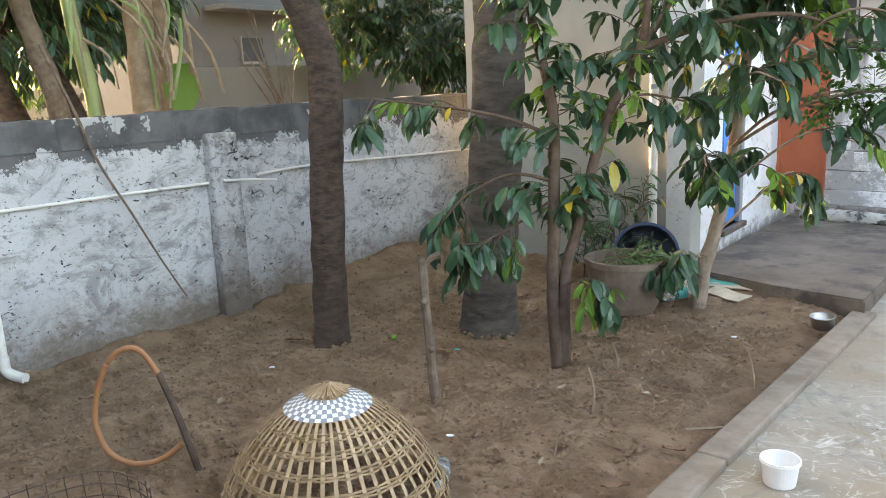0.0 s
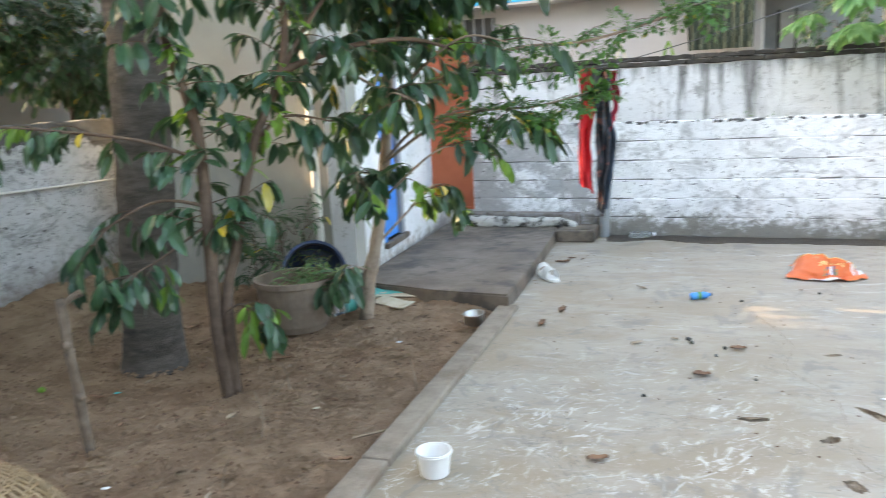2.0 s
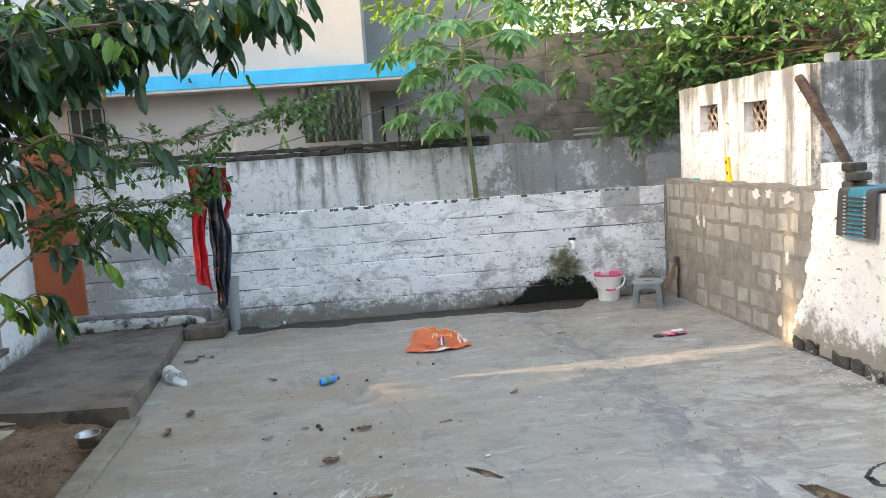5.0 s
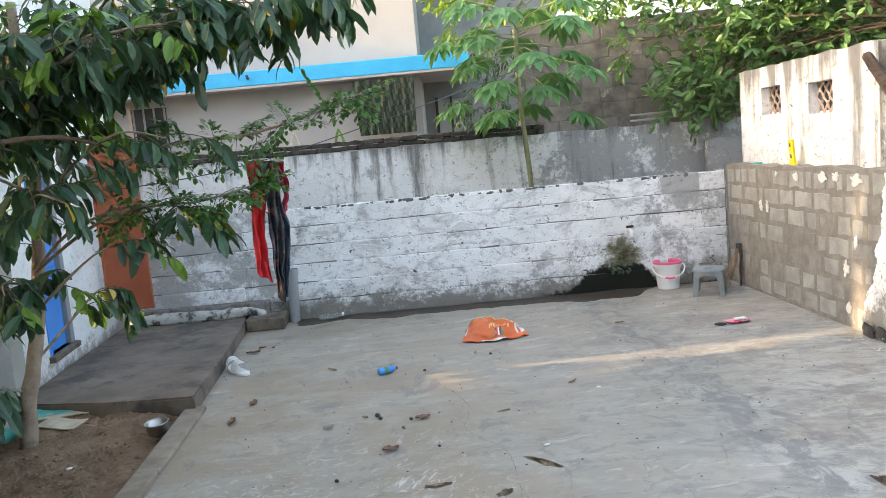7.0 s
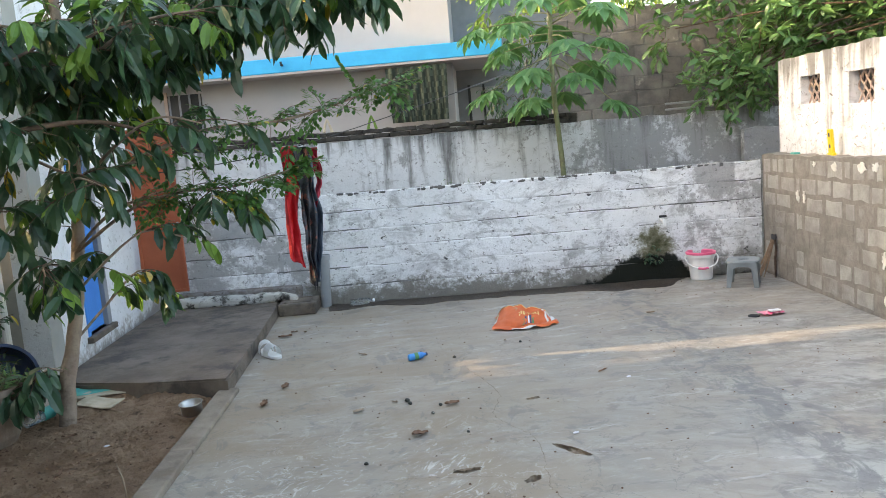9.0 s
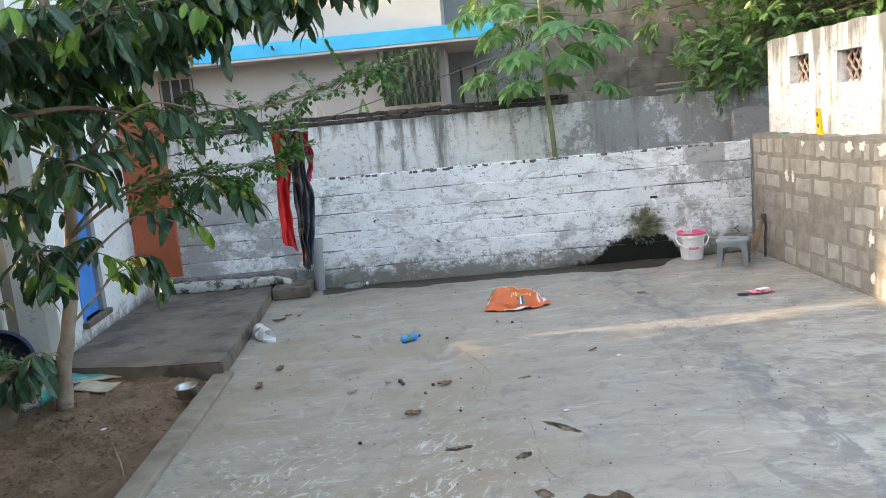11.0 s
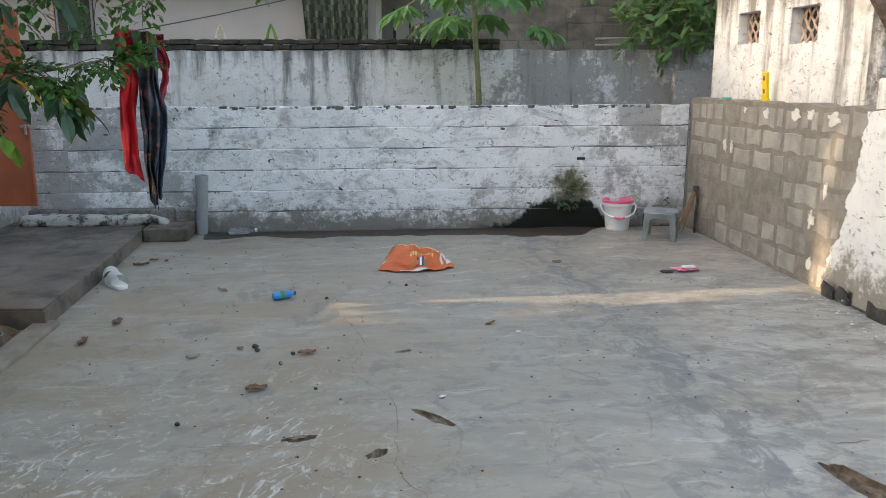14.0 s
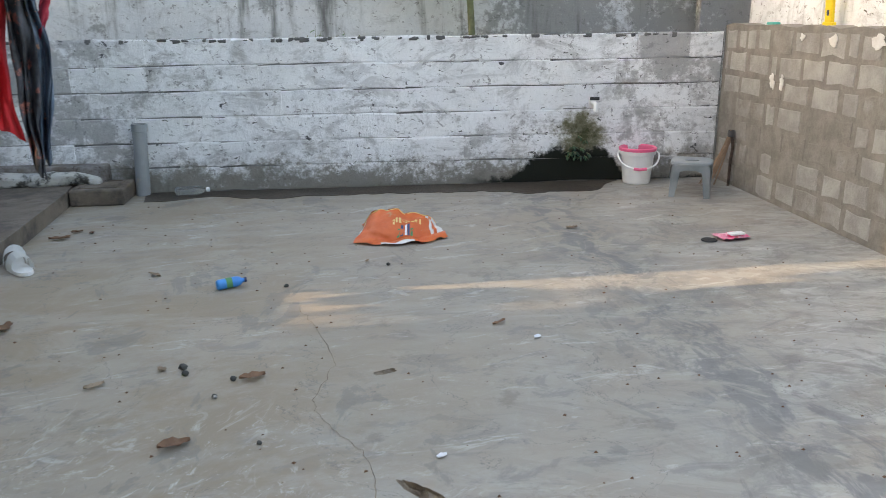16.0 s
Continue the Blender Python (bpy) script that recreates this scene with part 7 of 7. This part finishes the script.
# dark ledge stands in for the shaded crevice behind the edging stone
tagged(part("rubble_shelf", box(-0.12, 1.2, 0.0, 0.16, 0.0, 0.15, 0.02, 2), MAT["pilaster"], None, at=pose(0.1, 8.72, 0.1, 0, 0, -13.3)), "dark ledge standing in for the shaded crevice at the wall foot", "ledge", kind="structure")

# tap in the long wall
tapm = line_pose(*BACK) @ pose(5.17, -0.02, 0.645) @ Matrix.Scale(1.4, 4)
tap = thing("tap", "white plastic water tap with a black knob", "tap", tapm)
bm = bmesh.new()
tube(bm, [(0, 0.03, 0), (0, -0.05, 0), (0, -0.075, -0.01), (0.0, -0.085, -0.045)], 0.012, 0.012, 10, 3)
part("spout", bm, MAT["whiteplastic"], tap)
part("flange", lathe([(0.012, 0), (0.024, 0), (0.024, 0.006), (0.012, 0.008)], 14), MAT["whiteplastic"], tap, at=pose(0, 0, 0, 90, 0, 0))
part("knob", box(-0.028, 0.028, -0.062, -0.042, 0.018, 0.036, 0.006, 2), MAT["black"], tap, "black knob")

# clothesline with the cloths
CL = Vector((1.43, 5.57, 1.69))
line_a, line_b = Vector((-0.02, 5.74, 1.58)), Vector((7.2, 7.75, 3.3))
rope = thing("clothesline", "thin grey clothesline wire over the yard", "wire")
bm = bmesh.new()
tube(bm, [line_a, CL, CL.lerp(line_b, 0.5) + Vector((0, 0, -0.02)), line_b], 0.0035, 0.0035, 6, 6)
part("wire", bm, MAT["cable"], rope)


def hanging(name, label, x0, x1, ztop, zbot0, zbot1, mat, seed, y=0.0, amp=0.03, folds=3.0, taper=0.0, bulge=0.0, twist=1.5):
    t = thing(name, label, "cloth", pose(CL.x, CL.y, 0, 0, 0, 12), "washing on the line")
    nx, nz = 22, 34
    vs, fs = [], []
    for k in range(nz + 1):
        v = k / nz
        for i in range(nx + 1):
            u = i / nx
            pinch = (1 - 0.28 * math.sin(math.pi * v)) * (1 - taper * max(0.0, v - 0.55) / 0.45) + 0.06 * noise.noise(Vector((v * 4, seed, 0)))
            zb = zbot0 + (zbot1 - zbot0) * u + 0.05 * noise.noise(Vector((u * 3, seed, 5)))
            x = (x0 + x1) / 2 + (u - 0.5) * (x1 - x0) * pinch + 0.012 * math.sin(v * 5 + seed) + bulge * math.sin(math.pi * min(v * 1.05, 1.0)) ** 2 + 0.02 * noise.noise(Vector((u * 2.5, v * 5, seed + 7)))
            sway = 2.4 * noise.noise(Vector((u * 1.7, v * 2.6, seed + 2)))
            yy = y + amp * math.sin(u * math.pi * 2 * folds + v * twist + seed + sway) * (0.35 + 0.65 * v) + 0.045 * noise.noise(Vector((u * 3.5, v * 7, seed)))
            vs.append((x, yy, ztop + (zb - ztop) * v))
    for k in range(nz):
        for i in range(nx):
            a = k * (nx + 1) + i
            fs.append((a, a + 1, a + nx + 2, a + nx + 1))
    ob = part("cloth", mesh_of("cloth", vs, fs, mat, smooth=True), None, t)
    sol = ob.modifiers.new("thick", "SOLIDIFY")
    sol.thickness = 0.003
    return t


hanging("red_cloth", "bright red cloth hanging from the line", -0.145, -0.03, 1.69, 0.93, 0.85, MAT["red"], 1, 0.01, 0.02, 2, 0.15)
hanging("printed_cloth", "dark printed cloth hanging from the line", -0.07, 0.045, 1.68, 0.76, 0.69, MAT["print_"], 2, -0.025, 0.035, 2.2, 0.65, 0.03, 4.0)
hanging("crimson_cloth", "crimson cloth folded under the dark washing", 0.045, 0.115, 1.67, 1.20, 1.26, MAT["crimson"], 6, 0.035, 0.02, 1.4, 0.3, 0.03)
hanging("blue_cloth", "dark blue and orange cloth hanging in folds", -0.015, 0.075, 1.66, 0.72, 0.84, MAT["cloth_blue"], 4, 0.015, 0.05, 2.6, 0.45, 0.04, 5.0)

# striped mat over the side wall
mat_t = thing("door_mat", "charcoal and teal striped mat drying over the wall", "mat", line_pose(*RIGHT))
xa, xb = 3.16, 3.56
prof = [(0.13, 1.00), (0.185, 1.235), (0.10, 1.252), (0.0, 1.25), (-0.035, 1.235), (-0.045, 1.12), (-0.055, 0.94)]
for k in range(3):
    lo, hi = xa + (xb - xa) * (0, 0.28, 0.74)[k], xa + (xb - xa) * (0.28, 0.74, 1)[k]
    bm = bmesh.new()
    pr_ = curve_points([(0, a, b) for a, b in prof], 5)
    A_ = [bm.verts.new((lo + 0.0015, p.y, p.z + 0.01 * noise.noise(Vector((lo, p.z * 5, 0))))) for p in pr_]
    B_ = [bm.verts.new((hi - 0.0015, p.y, p.z + 0.01 * noise.noise(Vector((hi, p.z * 5, 0))))) for p in pr_]
    for i in range(len(pr_) - 1):
        bm.faces.new((A_[i], B_[i], B_[i + 1], A_[i + 1]))
    ob = part("panel", bm, MAT["matteal" if k == 1 else "matgrey"], mat_t)
    sol = ob.modifiers.new("thick", "SOLIDIFY")
    sol.thickness, sol.offset = 0.012, 1
for k in range(9):
    z = 1.2 - k * 0.03
    part("stripe", box(xa + 0.11, xb - 0.11, -0.066 - 0.0006 * k, -0.058 - 0.0006 * k, z - 0.006, z + 0.006, 0.002), MAT["matgrey"], mat_t)

for k in range(12):
    for x in (xa + 0.095, xb - 0.095):
        z = 1.205 - k * 0.024
        part("dash", box(x - 0.013, x + 0.013, -0.068 - 0.0005 * k, -0.059 - 0.0005 * k, z - 0.004, z + 0.004, 0.002), MAT["paper"], mat_t, "pale woven dash" if k == 0 else "")

# yellow level tool and sundries on the wall top
yt = thing("yellow_spirit_level", "yellow plastic tool standing on the wall", "tool", line_pose(*RIGHT) @ pose(1.28, 0.1, 1.235, 4, 0, 0))
part("body", box(-0.040, 0.040, -0.012, 0.012, 0.0, 0.235, 0.006, 2), MAT["yellow"], yt)
part("foot", box(-0.060, 0.060, -0.014, 0.014, 0.0, 0.03, 0.005), MAT["yellow"], yt)
for z in (0.07, 0.17):
    part("vial", box(-0.012, 0.012, -0.016, -0.011, z, z + 0.035, 0.003), MAT["darkblue"], yt)
bm = box(-0.05, 0.05, -0.03, 0.03, 0.0, 0.02, 0.008, 2)
tagged(part("soap_dish", bm, MAT["teal"], None, at=line_pose(*RIGHT) @ pose(0.6, 0.08, 1.24)), "small turquoise dish on the wall top", "dish")
bm = lathe([(0.0, 0.0), (0.05, 0.0), (0.055, 0.12), (0.0, 0.12)], 14)
tagged(part("vent_pipe", bm, MAT["greypvc"], None, at=line_pose(op, oq) @ pose(2.25, 0.3, 2.13)), "short grey vent pipe on the outbuilding roof", "pipe")

# small weeds on the walls and by the tap
rr = random.Random(41)
for x, y, z, n, L, lab in ((2.98, 8.55, 0.9, 12, 0.34, "small weed growing behind the wall"), (3.3, 8.5, 0.95, 7, 0.24, "small weed growing behind the wall")):
    t = thing("weed", lab, "weed", group="weeds behind the wall")
    vs, fs, bm = [], [], bmesh.new()
    for k in range(n):
        spray(vs, fs, bm, Vector((x + rr.uniform(-.12, .12), y, z)), Vector((rr.gauss(0, .4), rr.gauss(0, .3), 1)), L * rr.uniform(.6, 1.2), 7, 0.055, 0.3, rr)
    part("stems", bm, MAT["papstem"], t)["kind"] = "stuff"
    crown("foliage", vs, fs, MAT["mango"], t)
t = thing("moss_tuft", "dark green moss and weeds under the tap", "moss", kind="stuff")
vs, fs, bm = [], [], bmesh.new()
for k in range(18):
    x = 4.97 + rr.gauss(0, 0.08)
    z = 0.2 + abs(rr.gauss(0, 0.09))
    p = on_wall(*BACK, x / math.cos(0.192), 0.0, z)
    spray(vs, fs, bm, p, Vector((rr.gauss(0, .4), -0.9, 0.3)), 0.05, 6, 0.035, 0.8, rr)
part("stems", bm, MAT["papstem"], t)["kind"] = "stuff"
crown("foliage", vs, fs, MAT["leaf"], t)["kind"] = "stuff"
# dead twigs in the sand
for pts, r, lab in (([(-0.28, 3.58, -0.06), (-0.27, 3.6, 0.08), (-0.30, 3.6, 0.2)], 0.007, "upright dead twig in the sand"), ([(-0.36, 4.2, -0.05), (-0.38, 4.22, 0.05), (-0.42, 4.25, 0.11)], 0.006, "bent dry stalk in the sand"),
                    ([(0.37, 4.23, -0.04), (0.36, 4.25, 0.05), (0.33, 4.28, 0.13)], 0.006, "pale dry stalk in the sand"), ([(0.2, 3.55, -0.01), (0.38, 3.66, 0.0), (0.47, 3.86, 0.01)], 0.007, "dry twig lying by the kerb"),
                    ([(-0.26, 3.1, -0.05), (-0.25, 3.12, 0.03), (-0.22, 3.13, 0.09)], 0.004, "thin dry stalk in the sand"),
                    ([(-0.45, 4.1, -0.04), (-0.4, 4.12, 0.16), (-0.46, 4.15, 0.34)], 0.003, "thin dry stalk in the sand"), ([(-0.42, 4.1, -0.04), (-0.3, 4.16, 0.14), (-0.26, 4.15, 0.3)], 0.003, "thin dry stalk in the sand")):
    bm = bmesh.new()
    tube(bm, pts, r, r * 0.5, 6, 4, 0.3)
    tagged(part("dead_twig", bm, MAT["dry"], None), lab, "twig", "dead twigs in the sand")


# fallen leaves and grit: one mesh of curled dry leaves, a few objects
def dry_leaf(size, seed, mat):
    rr = random.Random(seed)
    vs, fs = [], []
    n = 7
    for k in range(n + 1):
        u = k / n
        w = 0.22 * math.sin(math.pi * (0.04 + 0.92 * u)) ** 0.8
        for s in (-1, 0, 1):
            vs.append(((u - 0.5) * size, s * w * size * (1 + 0.2 * rr.uniform(-1, 1)), size * (0.05 + 0.12 * abs(s) * rr.uniform(0.5, 1.2) + 0.10 * (u - 0.5) ** 2)))
    for k in range(n):
        a = k * 3
        fs += [(a, a + 1, a + 4, a + 3), (a + 1, a + 2, a + 5, a + 4)]
    return mesh_of("dry_leaf", vs, fs, mat)


dl = [dry_leaf(0.11, s, MAT["drydark"]) for s in range(3)] + [dry_leaf(0.08, s + 9, MAT["dry"]) for s in range(2)]
rr = random.Random(77)
spots = [(1.93, 4.41, 0.002, 25), (1.15, 5.69, 0.002, 70), (1.35, 3.38, 0.002, 10), (1.86, 5.03, 0.002, 120), (1.62, 4.95, 0.002, 30), (2.2, 4.85, 0.002, 200), (1.02, 5.35, 0.002, 80), (0.21, 3.32, -0.015, 20),
         (-0.1, 4.37, -0.02, 150), (2.08, 3.85, -0.008, 10), (1.2, 7.4, 0.002, 40), (1.3, 7.35, 0.002, 90), (1.12, 7.25, 0.002, 10), (2.9, 6.2, 0.002, 60), (4.3, 6.5, 0.002, 10), (-1.5, 3.0, -0.01, 70), (0.1, 2.9, -0.015, 200),
         (3.3, 5.1, 0.002, 15), (1.75, 6.3, 0.002, 140)]
for i in range(46):
    spots.append((rr.uniform(-3.0, 0.1), rr.uniform(2.4, 6.6), -0.02, rr.uniform(0, 360)))
for i, (x, y, z, a) in enumerate(spots):
    if i > 18 and x > 0.05 + (y - 2.8) * 0.14:
        continue
    ob = new("dry_leaf", dl[i % len(dl)])
    ob.matrix_world = pose(x, y, z, rr.uniform(-8, 8), rr.uniform(-8, 8), a) @ Matrix.Scale(rr.uniform(0.6, 1.15), 4)
    tagged(ob, "curled brown dry leaf fallen on the ground", "leaf", "fallen dry leaves")


def grit(name, label, n, area, z, size, mat, seed, test=None):
    rr = random.Random(seed)
    vs, fs = [], []
    for _ in range(n):
        x, y = rr.uniform(area[0], area[1]), rr.uniform(area[2], area[3])
        if test and not test(x, y):
            continue
        s = size * rr.uniform(0.4, 1.5)
        o = len(vs)
        a = rr.uniform(0, 6.28)
        for dx, dy, dz in ((1, 0, 0), (-0.5, 0.8, 0), (-0.5, -0.8, 0), (0.1, 0.1, 0.7)):
            vs.append((x + s * (dx * math.cos(a) - dy * math.sin(a)), y + s * (dx * math.sin(a) + dy * math.cos(a)) * rr.uniform(.4, 1), z + s * dz))
        fs += [(o, o + 1, o + 3), (o + 1, o + 2, o + 3), (o + 2, o, o + 3)]
    return tagged(part(name, mesh_of(name, vs, fs, mat), None, None), label, "grit", kind="stuff")


grit("floor_litter", "crumbs of dry leaf and soil on the concrete", 420, (0.9, 5.4, 2.3, 8.2), 0.0005, 0.007, MAT["drydark"], 3, lambda x, y: x < 5.0 + (y - 2.4) * 0.2 and y < 8.2 - x * 0.1)
grit("leaf_litter", "scattered leaf litter and clods on the sand", 2200, (-3.5, 0.55, 1.6, 6.6), -0.026, 0.012, MAT["drydark"], 4, lambda x, y: x < 0.05 + (y - 2.8) * 0.14)
grit("sand_clods", "small lumps of dry sand", 7000, (-3.5, 0.55, 1.6, 6.6), -0.030, 0.021, MAT["sand"], 5, lambda x, y: x < 0.05 + (y - 2.8) * 0.14)


# cracks in the concrete: thin open lines
def crack(pts, w, seed, mat=MAT["pit"]):
    rr = random.Random(seed)
    cp = curve_points([(x, y, 0) for x, y in pts], 14)
    bm = bmesh.new()
    a_, b_ = [], []
    for i, p in enumerate(cp):
        d = (cp[min(i + 1, len(cp) - 1)] - cp[max(i - 1, 0)]).normalized()
        s = Vector((-d.y, d.x, 0))
        j = 0.016 * noise.noise(Vector((p.x * 9, p.y * 9, seed))) + 0.016 * noise.noise(Vector((p.x * 37, p.y * 37, seed)))
        ww = w * max(0.25, 0.8 + 1.0 * noise.noise(Vector((p.x * 6, p.y * 6, seed + 3))))
        a_.append(bm.verts.new(p + s * (j + ww) + Vector((0, 0, 0.0015))))
        b_.append(bm.verts.new(p + s * (j - ww) + Vector((0, 0, 0.0015))))
    for i in range(len(cp) - 1):
        bm.faces.new((a_[i], b_[i], b_[i + 1], a_[i + 1]))
    tagged(part("crack", bm, mat, None), "hairline crack across the concrete", "crack", "cracks in the concrete", "stuff")


crack([(2.55, 3.15), (2.42, 3.45), (2.47, 3.75), (2.52, 4.15), (2.40, 4.55), (2.52, 4.95), (2.45, 5.6)], 0.0015, 1)
crack([(2.37, 3.62), (2.2, 3.72), (1.9, 3.82), (1.65, 3.88)], 0.0012, 2)
crack([(4.29, 3.03), (4.33, 3.09), (4.445, 3.15), (4.60, 3.155)], 0.009, 3, MAT["black"])
crack([(4.31, 3.07), (4.275, 2.98), (4.36, 2.935), (4.47, 2.90), (4.66, 2.80)], 0.02, 8, MAT["black"])
crack([(4.12, 3.27), (4.2, 3.25), (4.29, 3.24)], 0.003, 4)
grit("lime_crumbs", "flakes of fallen limewash along the wall foot", 260, (4.95, 5.65, 2.5, 5.1), 0.0005, 0.012, MAT["patch"], 12, lambda x, y: abs(x - (5.50 + (y - 4.85) * 0.1785)) < 0.14)
grit("pit_rubble", "broken bits of concrete in the pit", 150, (2.42, 2.74, 2.72, 3.2), -0.042, 0.030, MAT["pit"], 7, lambda x, y: (x - 2.49) * 0.8 + (y - 2.88) > 0.06 and ((x - 2.49) / 0.22) ** 2 + ((y - 2.88) / 0.28) ** 2 < 1)
grit("crack_rubble", "broken bits of concrete in the long pit", 90, (3.95, 4.07, 2.74, 3.12), -0.034, 0.020, MAT["pit"], 9)

# tiled roof beyond the outbuilding
rf = thing("tiled_roof", "old red clay tiled roof beyond the outbuilding", "roof", pose(9.4, 6.6, 2.1, 0, 0, -60), kind="structure")
tile = pillow_block("tile", MAT["tileroof"], 7, 0.1)
for j in range(7):
    for i in range(14):
        ob = new("tile", tile)
        ob.matrix_world = Matrix.Translation((i * 0.2, j * 0.16, j * 0.11)) @ pose(0, 0, 0, -55, 0, 0) @ Matrix.Diagonal((0.19, 0.04, 0.22, 1))
        ob.parent = rf
part("support_wall", box(-0.1, 2.9, 0.05, 1.2, -2.2, -0.02), MAT["dkwall"], rf)

# green fruit, pebbles and scraps
bm = bmesh.new()
bmesh.ops.create_icosphere(bm, subdivisions=2, radius=0.022)
for v in bm.verts:
    v.co.z *= 0.85
tagged(part("green_fruit", bm, MAT["young"], None, at=pose(-1.86, 4.08, -0.012)), "small yellow-green fruit fallen on the sand", "fruit")
for x, y, s in ((1.94, 5.02, 0.018), (1.95, 4.96, 0.015), (2.13, 4.86, 0.014), (2.06, 4.73, 0.012), (2.42, 5.9, 0.013), (3.0, 6.1, 0.012), (1.6, 4.1, 0.012), (2.2, 4.35, 0.01)):
    bm = bmesh.new()
    bmesh.ops.create_icosphere(bm, subdivisions=2, radius=s)
    for v in bm.verts:
        v.co *= 1 + 0.4 * noise.noise(v.co * 60 + Vector((x, y, 0)))
        v.co.z *= 0.7
    tagged(part("pebble", bm, MAT["stone"], None, at=pose(x, y, s * 0.55)), "small dark pebble on the concrete", "pebble", "pebbles on the concrete")
for x, y, z, m in ((-1.35, 4.05, -0.018, "teal"), (-0.75, 3.0, -0.02, "capwhite"), (-2.2, 3.3, -0.02, "capwhite"), (-0.1, 3.9, -0.02, "paper"), (0.1, 5.0, -0.02, "capwhite"), (3.4, 4.9, 0.001, "capwhite"), (2.75, 4.1, 0.001, "capwhite")):
    ring = ragged(0, 0, 0.018, 0.012, 9, int(x * 10) + 60, 0.4, 0.3)
    bm = bmesh.new()
    a_ = [bm.verts.new((px, py, 0.003 + 0.004 * noise.noise(Vector((px * 90, py * 90, x))))) for px, py in ring]
    b_ = [bm.verts.new((px, py, 0.0)) for px, py in ring]
    bm.faces.new(a_)
    for k in range(9):
        bm.faces.new((b_[k], b_[(k + 1) % 9], a_[(k + 1) % 9], a_[k]))
    tagged(part("scrap", bm, MAT[m], None, at=pose(x, y, z + 0.006)), "tiny torn scrap of paper or plastic", "scrap", "scraps on the ground")
